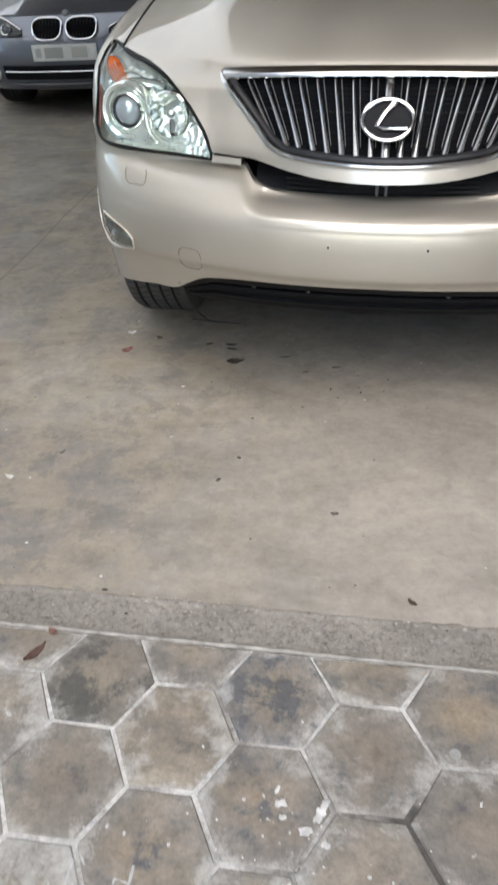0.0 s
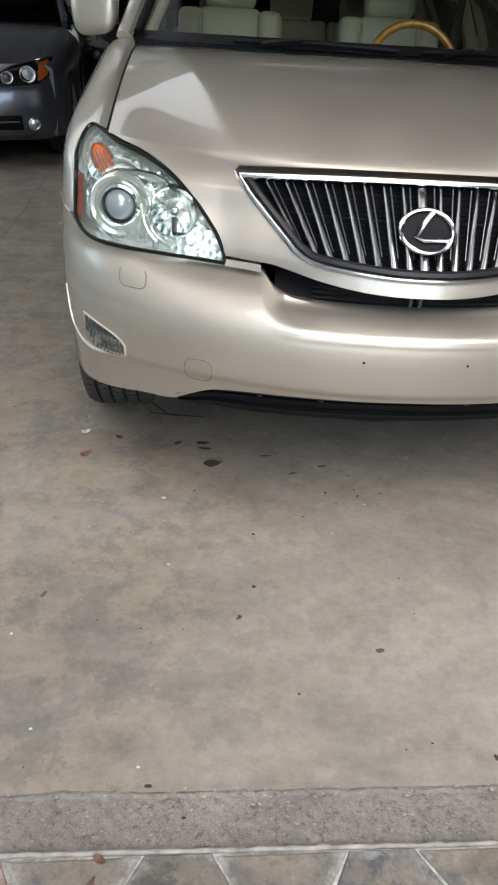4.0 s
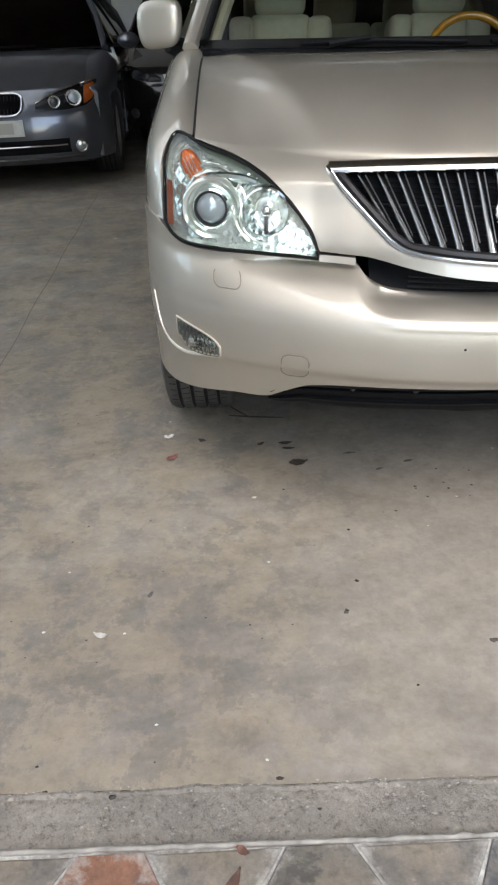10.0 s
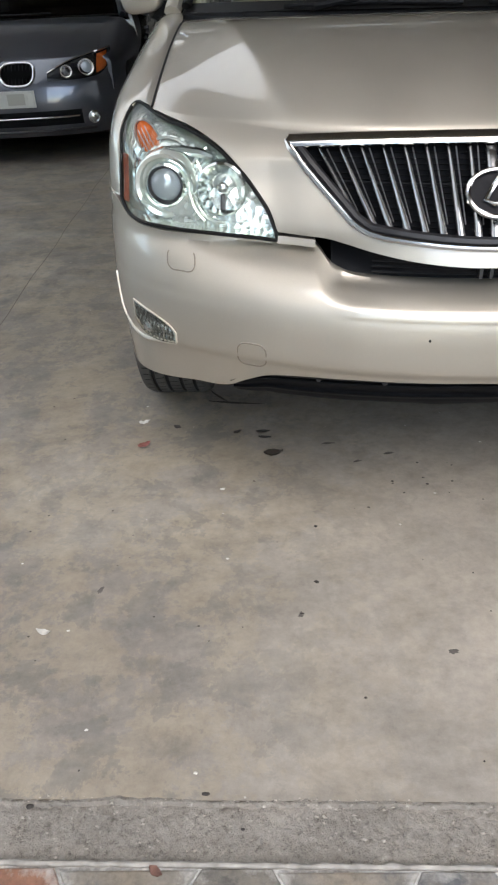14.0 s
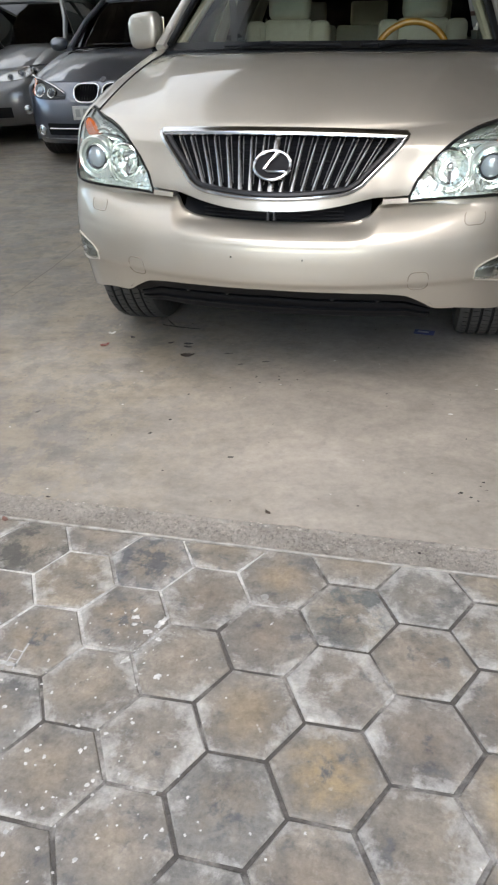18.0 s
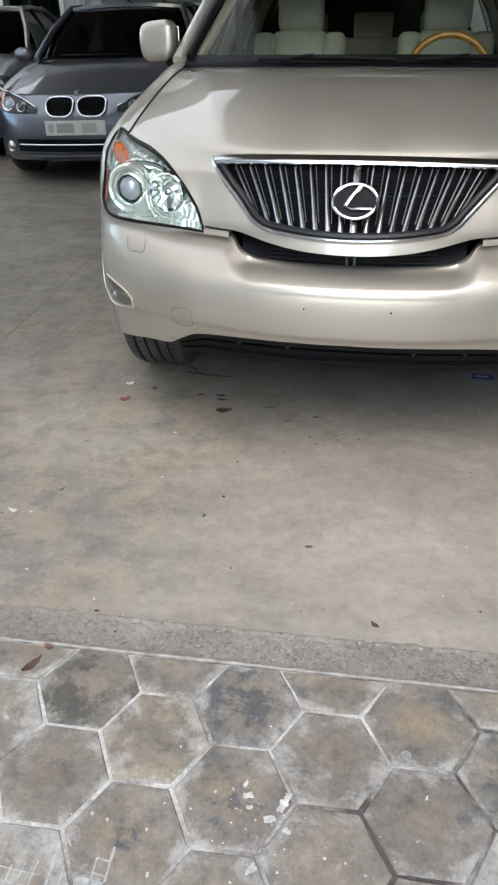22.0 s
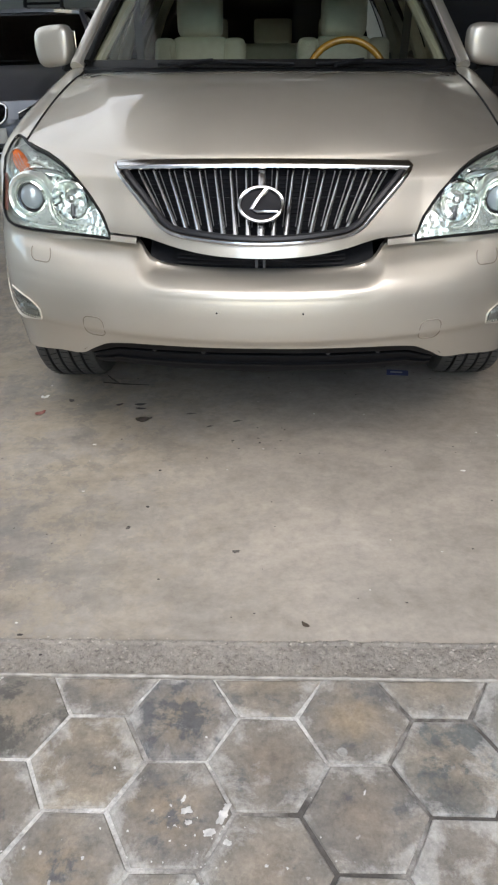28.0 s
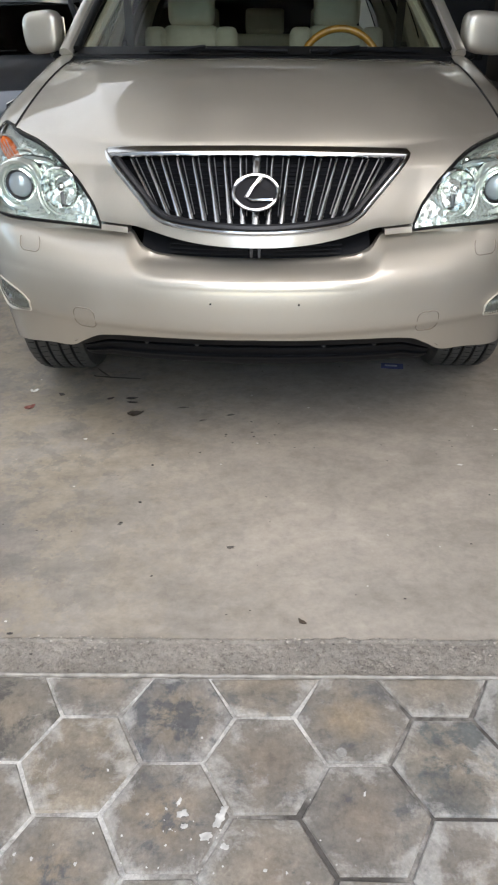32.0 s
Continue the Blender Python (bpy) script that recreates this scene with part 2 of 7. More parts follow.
def rough_cement():
    """Coarse cement band, pitted, greyer than the slab."""
    m, n, l, b = mat("rough_cement")
    co = n.new("ShaderNodeNewGeometry").outputs["Position"]
    mid, fine, grit = noise_tex(n, l, co, 5, 7, 0.65), noise_tex(n, l, co, 85, 6, 0.72), noise_tex(n, l, co, 300, 3, 0.7)
    base = ramp_node(n, [(0.3, (0.230, 0.209, 0.182)), (0.7, (0.385, 0.350, 0.305))])
    l.new(mid.outputs["Fac"], base.inputs["Fac"])
    fr = ramp_node(n, [(0.34, (0.50, 0.50, 0.50)), (0.45, (0.92, 0.92, 0.92)), (0.6, (1.05, 1.05, 1.05)), (0.7, (1.4, 1.4, 1.4))])
    l.new(fine.outputs["Fac"], fr.inputs["Fac"])
    l.new(mix_rgb(n, l, base.outputs["Color"], fr.outputs["Color"], 1.0, "MULTIPLY"), b.inputs["Base Color"])
    b.inputs["Roughness"].default_value = 0.85
    bp = n.new("ShaderNodeBump")
    bp.inputs["Strength"].default_value, bp.inputs["Distance"].default_value = 1.0, 0.016
    l.new(mix_rgb(n, l, fine.outputs["Color"], grit.outputs["Color"], 0.35), bp.inputs["Height"])
    l.new(bp.outputs["Normal"], b.inputs["Normal"])
    return m


def paver(name, terracotta=False, slate=None, heart=(0.265, 0.218, 0.158), glow=0.6, lime=0.0, shade=1.12):
    """Cast hexagonal paver: grey cement with yellow, blue-grey and dark clouds, lime bloom and paint specks; each one differs.
    slate: a blue or olive body; heart and glow: the warm middle and how strong it is; lime: more or less bloom; shade: lightness of the body."""
    m, n, l, b = mat(name)
    geo = n.new("ShaderNodeNewGeometry")
    info = n.new("ShaderNodeObjectInfo")
    off = n.new("ShaderNodeVectorMath")
    off.operation = "MULTIPLY_ADD"
    l.new(info.outputs["Random"], off.inputs[0])
    off.inputs[1].default_value = (37, 19, 11)
    l.new(geo.outputs["Position"], off.inputs[2])
    co = off.outputs["Vector"]
    cloud, tone, bloom = noise_tex(n, l, co, 8, 12, 0.72, 0.2), noise_tex(n, l, co, 11, 12, 0.72, 0.2), noise_tex(n, l, co, 10, 12, 0.74, 0.25)
    fine, speck = noise_tex(n, l, co, 120, 5, 0.7), noise_tex(n, l, geo.outputs["Position"], 42, 2, 0.5)
    zone = noise_tex(n, l, geo.outputs["Position"], 1.7, 3, 0.6)
    if terracotta:
        base = ramp_node(n, [(0.3, (0.13, 0.09, 0.072)), (0.5, (0.285, 0.135, 0.082)), (0.7, (0.34, 0.18, 0.115))])
    else:
        base = ramp_node(n, [(0.32, (0.075, 0.070, 0.066)), (0.43, (0.145, 0.131, 0.115)), (0.56, (0.235, 0.208, 0.175)), (0.68, (0.36, 0.322, 0.272))])
    l.new(cloud.outputs["Fac"], base.inputs["Fac"])
    c = base.outputs["Color"]
    per = ramp_node(n, [(0.0, (0.78, 0.84, 0.92)), (0.14, (0.80, 0.87, 0.93)), (0.18, (0.98, 0.98, 0.98)), (0.5, (1.04, 1.02, 0.98)), (0.72, (1.14, 1.05, 0.90)), (0.76, (0.86, 0.85, 0.84)), (1.0, (0.98, 0.97, 0.97))])
    l.new(info.outputs["Random"], per.inputs["Fac"])
    c = mix_rgb(n, l, c, per.outputs["Color"], 1.0, "MULTIPLY")
    if not terracotta:
        c = mix_rgb(n, l, c, (shade, shade, shade), 1.0, "MULTIPLY")
        mid_at = n.new("ShaderNodeVectorMath")
        mid_at.operation = "MULTIPLY"
        mid_at.inputs[1].default_value = (1, 1, 0)
        here = n.new("ShaderNodeTexCoord")
        l.new(here.outputs["Object"], mid_at.inputs[0])
        far_out = n.new("ShaderNodeVectorMath")
        far_out.operation = "LENGTH"
        l.new(mid_at.outputs["Vector"], far_out.inputs[0])
        inner = n.new("ShaderNodeMapRange")
        inner.inputs["From Min"].default_value, inner.inputs["From Max"].default_value = 0.02, 0.11
        inner.inputs["To Min"].default_value, inner.inputs["To Max"].default_value = 0.16, -0.13
        l.new(far_out.outputs["Value"], inner.inputs["Value"])
        warmth = n.new("ShaderNodeMath")
        l.new(inner.outputs["Result"], warmth.inputs[0])
        l.new(tone.outputs["Fac"], warmth.inputs[1])
        yel = ramp_node(n, [(0.44, (0, 0, 0)), (0.68, (glow, glow, glow))])
        l.new(warmth.outputs["Value"], yel.inputs["Fac"])
        c = mix_rgb(n, l, c, heart, yel.outputs["Color"])
        blue = ramp_node(n, [(0.44, (0.85, 0.85, 0.85)), (0.51, (0, 0, 0))] if slate else [(0.36, (0.8, 0.8, 0.8)), (0.44, (0, 0, 0))])
        l.new(tone.outputs["Fac"], blue.inputs["Fac"])
        c = mix_rgb(n, l, c, tuple(0.55 * v for v in slate) if slate else (0.075, 0.082, 0.092), blue.outputs["Color"])
    # lime bloom, mostly towards the rim of each paver
    loc = n.new("ShaderNodeTexCoord")
    flat = n.new("ShaderNodeVectorMath")
    flat.operation = "MULTIPLY"
    flat.inputs[1].default_value = (1, 1, 0)
    l.new(loc.outputs["Object"], flat.inputs[0])
    ln = n.new("ShaderNodeVectorMath")
    ln.operation = "LENGTH"
    l.new(flat.outputs["Vector"], ln.inputs[0])
    rim = n.new("ShaderNodeMapRange")
    rim.inputs["From Min"].default_value, rim.inputs["From Max"].default_value = 0.060, 0.118
    rim.inputs["To Min"].default_value, rim.inputs["To Max"].default_value = -0.05, 0.13
    l.new(ln.outputs["Value"], rim.inputs["Value"])
    add = n.new("ShaderNodeMath")
    l.new(rim.outputs["Result"], add.inputs[0])
    l.new(bloom.outputs["Fac"], add.inputs[1])
    if not terracotta:                      # worn warm in the middle, grey towards the rim
        warm = n.new("ShaderNodeMapRange")
        warm.inputs["From Min"].default_value, warm.inputs["From Max"].default_value = 0.02, 0.105
        warm.inputs["To Min"].default_value, warm.inputs["To Max"].default_value = 0.0, 0.42
        l.new(ln.outputs["Value"], warm.inputs["Value"])
        c = mix_rgb(n, l, c, slate or (0.215, 0.20, 0.172), warm.outputs["Result"])
    wh = ramp_node(n, [(0.535 - lime, (0, 0, 0)), (0.61 - lime, (0.42, 0.42, 0.42)), (0.74 - lime, (0.85, 0.85, 0.85))])
    l.new(add.outputs["Value"], wh.inputs["Fac"])
    c = mix_rgb(n, l, c, (0.47, 0.455, 0.42), wh.outputs["Color"])
    sp = ramp_node(n, [(0.68, (0, 0, 0)), (0.71, (1, 1, 1))])
    l.new(speck.outputs["Fac"], sp.inputs["Fac"])
    zn = ramp_node(n, [(0.56, (0, 0, 0)), (0.66, (0.8, 0.8, 0.8))])
    l.new(zone.outputs["Fac"], zn.inputs["Fac"])
    c = mix_rgb(n, l, c, (0.72, 0.71, 0.68), mix_rgb(n, l, sp.outputs["Color"], zn.outputs["Color"], 1.0, "MULTIPLY"))
    grime = noise_tex(n, l, geo.outputs["Position"], 34, 9, 0.74, 0.2)
    gr = ramp_node(n, [(0.33, (0.62, 0.62, 0.63)), (0.46, (0.86, 0.86, 0.86)), (0.62, (1.02, 1.02, 1.01)), (0.72, (1.22, 1.22, 1.20))])
    l.new(grime.outputs["Fac"], gr.inputs["Fac"])
    c = mix_rgb(n, l, c, gr.outputs["Color"], 1.0, "MULTIPLY")
    fr = ramp_node(n, [(0.35, (0.90, 0.90, 0.90)), (0.65, (1.08, 1.08, 1.08))])
    l.new(fine.outputs["Fac"], fr.inputs["Fac"])
    l.new(mix_rgb(n, l, c, fr.outputs["Color"], 1.0, "MULTIPLY"), b.inputs["Base Color"])
    b.inputs["Roughness"].default_value = 0.62
    bp = n.new("ShaderNodeBump")
    bp.inputs["Strength"].default_value, bp.inputs["Distance"].default_value = 0.5, 0.005
    l.new(mix_rgb(n, l, fine.outputs["Color"], grime.outputs["Color"], 0.6), bp.inputs["Height"])
    l.new(bp.outputs["Normal"], b.inputs["Normal"])
    return m


def grout_mat():
    """Lime-white mortar that has gone dark with dirt in places."""
    m, n, l, b = mat("mortar")
    co = n.new("ShaderNodeNewGeometry").outputs["Position"]
    a, fine = noise_tex(n, l, co, 4.5, 6, 0.65), noise_tex(n, l, co, 90, 5, 0.7)
    away = n.new("ShaderNodeVectorMath")            # trodden dirt, away from the slab and towards the right
    away.operation = "DOT_PRODUCT"
    away.inputs[1].default_value = (0.7, -0.9, 0)
    l.new(co, away.inputs[0])
    dirt = n.new("ShaderNodeMapRange")
    dirt.inputs["From Min"].default_value, dirt.inputs["From Max"].default_value = 0.78, 1.12
    dirt.inputs["To Min"].default_value, dirt.inputs["To Max"].default_value = 0.08, -0.13
    l.new(away.outputs["Value"], dirt.inputs["Value"])
    tot = n.new("ShaderNodeMath")
    l.new(dirt.outputs["Result"], tot.inputs[0])
    l.new(a.outputs["Fac"], tot.inputs[1])
    r = ramp_node(n, [(0.36, (0.085, 0.078, 0.07)), (0.46, (0.24, 0.225, 0.205)), (0.62, (0.56, 0.55, 0.52))])
    l.new(tot.outputs["Value"], r.inputs["Fac"])
    fr = ramp_node(n, [(0.35, (0.7, 0.7, 0.7)), (0.65, (1.2, 1.2, 1.2))])
    l.new(fine.outputs["Fac"], fr.inputs["Fac"])
    l.new(mix_rgb(n, l, r.outputs["Color"], fr.outputs["Color"], 1.0, "MULTIPLY"), b.inputs["Base Color"])
    b.inputs["Roughness"].default_value = 0.9
    bp = n.new("ShaderNodeBump")
    bp.inputs["Strength"].default_value, bp.inputs["Distance"].default_value = 0.7, 0.005
    l.new(fine.outputs["Fac"], bp.inputs["Height"])
    l.new(bp.outputs["Normal"], b.inputs["Normal"])
    return m


def faceted_reflector():
    """Silvered lamp interior pressed into small facets."""
    m, n, l, b = mat("faceted_reflector")
    co = n.new("ShaderNodeTexCoord")
    cell = n.new("ShaderNodeTexVoronoi")
    cell.inputs["Scale"].default_value = 55
    soft_n = noise_tex(n, l, co.outputs["Object"], 16, 3)
    l.new(co.outputs["Object"], cell.inputs["Vector"])
    b.inputs["Base Color"].default_value = (0.78, 0.83, 0.80, 1)
    b.inputs["Metallic"].default_value, b.inputs["Roughness"].default_value = 0.8, 0.18
    bp = n.new("ShaderNodeBump")
    bp.inputs["Strength"].default_value, bp.inputs["Distance"].default_value = 0.75, 0.006
    l.new(mix_rgb(n, l, cell.outputs["Distance"], soft_n.outputs["Fac"], 0.4), bp.inputs["Height"])
    l.new(bp.outputs["Normal"], b.inputs["Normal"])
    return m


FACETS = faceted_reflector()
CONCRETE, CEMENT, GROUT = concrete_floor(), rough_cement(), grout_mat()
PAVER, PAVER_RED, PAVER_SLATE, PAVER_OLIVE = paver("hex_paver"), paver("terracotta_paver", True), paver("slate_paver", False, (0.135, 0.142, 0.150), heart=(0.275, 0.215, 0.14), glow=0.6), paver("olive_paver", False, (0.12, 0.115, 0.098))
PAVER_OCHRE = paver("ochre_paver", heart=(0.285, 0.222, 0.145), glow=0.7, lime=-0.01)
PAVER_BLUE = paver("blue_grey_paver", False, (0.155, 0.172, 0.172), heart=(0.19, 0.185, 0.165), glow=0.25, lime=0.02)
PAVER_GOLD = paver("golden_paver", heart=(0.335, 0.252, 0.142), glow=0.95, lime=-0.03)
PAVER_WHITE = paver("whitened_paver", heart=(0.28, 0.25, 0.20), glow=0.3, lime=0.13, shade=1.2)
PAVER_BROWN = paver("brown_paver", heart=(0.225, 0.185, 0.142), glow=0.7, lime=-0.01, shade=1.04)
PAVER_GREY = paver("grey_paver", heart=(0.16, 0.155, 0.145), glow=0.35, lime=0.03, shade=0.98)
PAVER_LIME = paver("limed_paver", heart=(0.27, 0.235, 0.185), glow=0.5, lime=0.05, shade=1.15)
WALL_PAINT = simple("white_wall_paint", (0.72, 0.72, 0.70), 0.8, grain=0.06, scale=5, bump=0.15)
WALL_GREY = simple("grey_wall_paint", (0.30, 0.32, 0.32), 0.8, grain=0.08, scale=5, bump=0.15)
DARK_GREEN = simple("dark_green_board", (0.03, 0.045, 0.04), 0.6, grain=0.1, scale=9)
ROOF_SHEET = simple("dull_roof_sheet", (0.25, 0.20, 0.152), 0.7, grain=0.12, scale=4)
GOLD = car_paint("champagne_paint", (0.492, 0.455, 0.390), 0.76, 0.46)
GRAPHITE = car_paint("graphite_paint", (0.125, 0.135, 0.160), 0.7, 0.30, fleck=1)
SILVER_GREY = car_paint("silver_grey_paint", (0.17, 0.170, 0.172), 0.6, 0.34, fleck=1)
BLACK_PAINT = car_paint("black_paint", (0.008, 0.008, 0.009), 0.1, 0.25, fleck=1)
CHROME = simple("chrome", (0.70, 0.70, 0.70), 0.14, 1.0, grain=0.05, scale=30)
SATIN_CHROME = simple("satin_grille_bar", (0.54, 0.54, 0.54), 0.26, 1.0, grain=0.06, scale=60)
GUNMETAL = simple("gunmetal_plastic", (0.085, 0.085, 0.09), 0.35, 0.6, grain=0.06, scale=60)
BLACK_PLASTIC = simple("black_plastic", (0.008, 0.0085, 0.010), 0.5, grain=0.15, scale=80, bump=0.1, spec=0.13)
RUBBER = simple("tyre_rubber", (0.050, 0.049, 0.047), 0.7, grain=0.2, scale=40, bump=0.2)
SEAL = simple("black_seal", (0.008, 0.008, 0.008), 0.5, spec=0.15)
# near-black that paints the shade inside gaps, holes, grooves and wheel arches
SHADOW_GAP = simple("cavity_shade", (0.006, 0.006, 0.006), 0.9)
REFLECTOR = simple("silvered_reflector", (0.80, 0.84, 0.82), 0.16, 1.0, grain=0.04, scale=50)
LENS_BEZEL = simple("pale_bezel", (0.72, 0.77, 0.73), 0.14, 0.7, grain=0.05, scale=40)
AMBER = simple("amber_lens", (0.48, 0.105, 0.022), 0.18, coat=1.0, grain=0.25, scale=120, bump=0.2)
CLEAR = glass("clear_lamp_lens", (0.96, 0.985, 0.97), 1.35)
WINDSCREEN = glass("windscreen_glass", (0.74, 0.76, 0.69), 1.17)
SIDE_GLASS = glass("grey_side_glass", (0.11, 0.125, 0.115), 1.25)
SHADE_BAND = glass("green_shade_band", (0.08, 0.42, 0.34), 1.32)
DARK_GLASS = glass("tinted_glass", (0.022, 0.022, 0.025), 1.45)
LENS_GLASS = simple("projector_lens_glass", (0.38, 0.42, 0.46), 0.06, 0.3, coat=1.0)
CREAM = simple("cream_leather", (0.50, 0.465, 0.37), 0.5, grain=0.06, scale=40, bump=0.15)
BEIGE_TRIM = simple("beige_trim", (0.45, 0.42, 0.32), 0.6, grain=0.05, scale=30)
DASH = simple("dark_dashboard", (0.060, 0.058, 0.054), 0.6, grain=0.15, scale=90, bump=0.2)
WOOD = simple("lacquered_wood", (0.50, 0.24, 0.035), 0.15, coat=1.0, grain=0.3, scale=22)
ALLOY = simple("alloy_wheel", (0.45, 0.45, 0.46), 0.3, 0.9)
PLATE = simple("plate_white", (0.62, 0.62, 0.58), 0.5, grain=0.1, scale=20)


# ---- helpers of this scene ----
def part(name, bm, material, parent=None, label="", smooth=False):
    """Links a bmesh as ONE mesh object under a thing or a part."""
    me = bpy.data.meshes.new(name)
    bm.to_mesh(me)
    bm.free()
    me.materials.append(material)
    if smooth:
        me.polygons.foreach_set("use_smooth", [True] * len(me.polygons))
        me.set_sharp_from_angle(angle=radians(42))
    ob = new(name, me)
    ob.parent = parent
    if label:
        ob["label"] = label
    return ob


def thing(name, label, category, group="", at=None):
    ob = new(name)
    ob.empty_display_size = 0.2
    if at is not None:
        ob.matrix_world = at
    return tagged(ob, label, category, group)


def box(x0, x1, y0, y1, z0, z1, bevel=0.0, m=None):
    bm = bmesh.new()
    bmesh.ops.create_cube(bm, size=1, matrix=Matrix.Translation(((x0 + x1) / 2, (y0 + y1) / 2, (z0 + z1) / 2)) @ Matrix.Diagonal((x1 - x0, y1 - y0, z1 - z0, 1)))
    if bevel:
        bmesh.ops.bevel(bm, geom=bm.edges[:], offset=bevel, segments=2, affect="EDGES", profile=0.6)
    if m is not None:
        bmesh.ops.transform(bm, matrix=m, verts=bm.verts)
    return bm


def join(*bms):
    """One bmesh out of several."""
    out = bmesh.new()
    for bm in bms:
        me = bpy.data.meshes.new("tmp")
        bm.to_mesh(me)
        bm.free()
        out.from_mesh(me)
        bpy.data.meshes.remove(me)
    return out


def sheet(fn, nu, nv, keep=None, lip=None):
    """A curved panel: fn(u, v) for u, v in 0..1 gives its points; keep(u, v) leaves faces out; lip is the vector by which its rim is turned in."""
    bm = bmesh.new()
    g = [[bm.verts.new(fn(i / nu, j / nv)) for j in range(nv + 1)] for i in range(nu + 1)]
    for i in range(nu):
        for j in range(nv):
            if keep is None or keep((i + 0.5) / nu, (j + 0.5) / nv):
                try:
                    bm.faces.new((g[i][j], g[i + 1][j], g[i + 1][j + 1], g[i][j + 1]))
                except ValueError:
                    pass
    bmesh.ops.delete(bm, geom=[v for v in bm.verts if not v.link_faces], context="VERTS")
    if lip is not None:
        rim = [e for e in bm.edges if e.is_boundary]
        made = bmesh.ops.extrude_edge_only(bm, edges=rim)["geom"]
        bmesh.ops.translate(bm, verts=[v for v in made if isinstance(v, bmesh.types.BMVert)], vec=lip)
    return bm


def outward(bm):
    bmesh.ops.recalc_face_normals(bm, faces=bm.faces)
    return bm


def tube(points, radius, sides=8, closed=False, flat=1.0, up=(0, 0, 1)):
    """A rod along points; flat squashes it along its second axis; radius may be a list."""
    bm = bmesh.new()
    pts = [Vector(p) for p in points]
    rad = radius if isinstance(radius, (list, tuple)) else [radius] * len(pts)
    rings = []
    for i, p in enumerate(pts):
        a = pts[(i + 1) % len(pts)] if closed else pts[min(i + 1, len(pts) - 1)]
        b = pts[i - 1] if (closed or i) else p
        d = (a - b).normalized()
        s = d.cross(Vector(up))
        s = s.normalized() if s.length > 1e-4 else Vector((1, 0, 0))
        w = s.cross(d).normalized()
        rings.append([bm.verts.new(p + rad[i] * (math.cos(2 * math.pi * k / sides) * s + flat * math.sin(2 * math.pi * k / sides) * w)) for k in range(sides)])
    n = len(rings)
    for i in range(n if closed else n - 1):
        r, q = rings[i], rings[(i + 1) % n]
        for k in range(sides):
            bm.faces.new((r[k], r[(k + 1) % sides], q[(k + 1) % sides], q[k]))
    if not closed:
        bm.faces.new(rings[0][::-1])
        bm.faces.new(rings[-1])
    return outward(bm)


def lathe(profile, sides=32, m=None):
    """A turned form: profile of (radius, height) about z."""
    bm = bmesh.new()
    rings = [[bm.verts.new((r * math.cos(2 * math.pi * k / sides), r * math.sin(2 * math.pi * k / sides), h)) for k in range(sides)] for r, h in profile]
    for r, q in zip(rings, rings[1:]):
        for k in range(sides):
            bm.faces.new((r[k], r[(k + 1) % sides], q[(k + 1) % sides], q[k]))
    if profile[0][0] > 1e-4:
        bm.faces.new(rings[0][::-1])
    if profile[-1][0] > 1e-4:
        bm.faces.new(rings[-1])
    bmesh.ops.remove_doubles(bm, verts=bm.verts, dist=1e-5)
    outward(bm)
    if m is not None:
        bmesh.ops.transform(bm, matrix=m, verts=bm.verts)
    return bm


def slab(outline, depth, m=None, bevel=0.0):
    """A plate: an outline of (x, y) pushed up along z by depth."""
    bm = bmesh.new()
    face = bm.faces.new([bm.verts.new((x, y, 0)) for x, y in outline])
    made = bmesh.ops.extrude_face_region(bm, geom=[face])["geom"]
    bmesh.ops.translate(bm, verts=[v for v in made if isinstance(v, bmesh.types.BMVert)], vec=(0, 0, depth))
    outward(bm)
    if bevel:
        bmesh.ops.bevel(bm, geom=[e for e in bm.edges], offset=bevel, segments=2, affect="EDGES")
    if m is not None:
        bmesh.ops.transform(bm, matrix=m, verts=bm.verts)
    return bm


def lerp_table(x, table):
    """Smooth reading of a table of (x, y)."""
    if x <= table[0][0]:
        return table[0][1]
    for i in range(len(table) - 1):
        (x0, y0), (x1, y1) = table[i], table[i + 1]
        if x <= x1:
            m0 = (y1 - table[i - 1][1]) / (x1 - table[i - 1][0]) if i else (y1 - y0) / (x1 - x0)
            m1 = (table[i + 2][1] - y0) / (table[i + 2][0] - x0) if i + 2 < len(table) else (y1 - y0) / (x1 - x0)
            h = x1 - x0
            s = (x - x0) / h
            return y0 * (1 + 2 * s) * (1 - s) ** 2 + m0 * h * s * (1 - s) ** 2 + y1 * s * s * (3 - 2 * s) + m1 * h * s * s * (s - 1)
    return table[-1][1]


def structure(ob, label):
    return tagged(ob, label, kind="structure")


# ---- the hall: slab, cement band, walls, roof; the paved forecourt is laid at the end ----
FRONT = -0.648      # where the slab ends
JOINT = -0.757      # where the paving begins
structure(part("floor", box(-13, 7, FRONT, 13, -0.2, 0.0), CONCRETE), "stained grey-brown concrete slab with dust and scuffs")


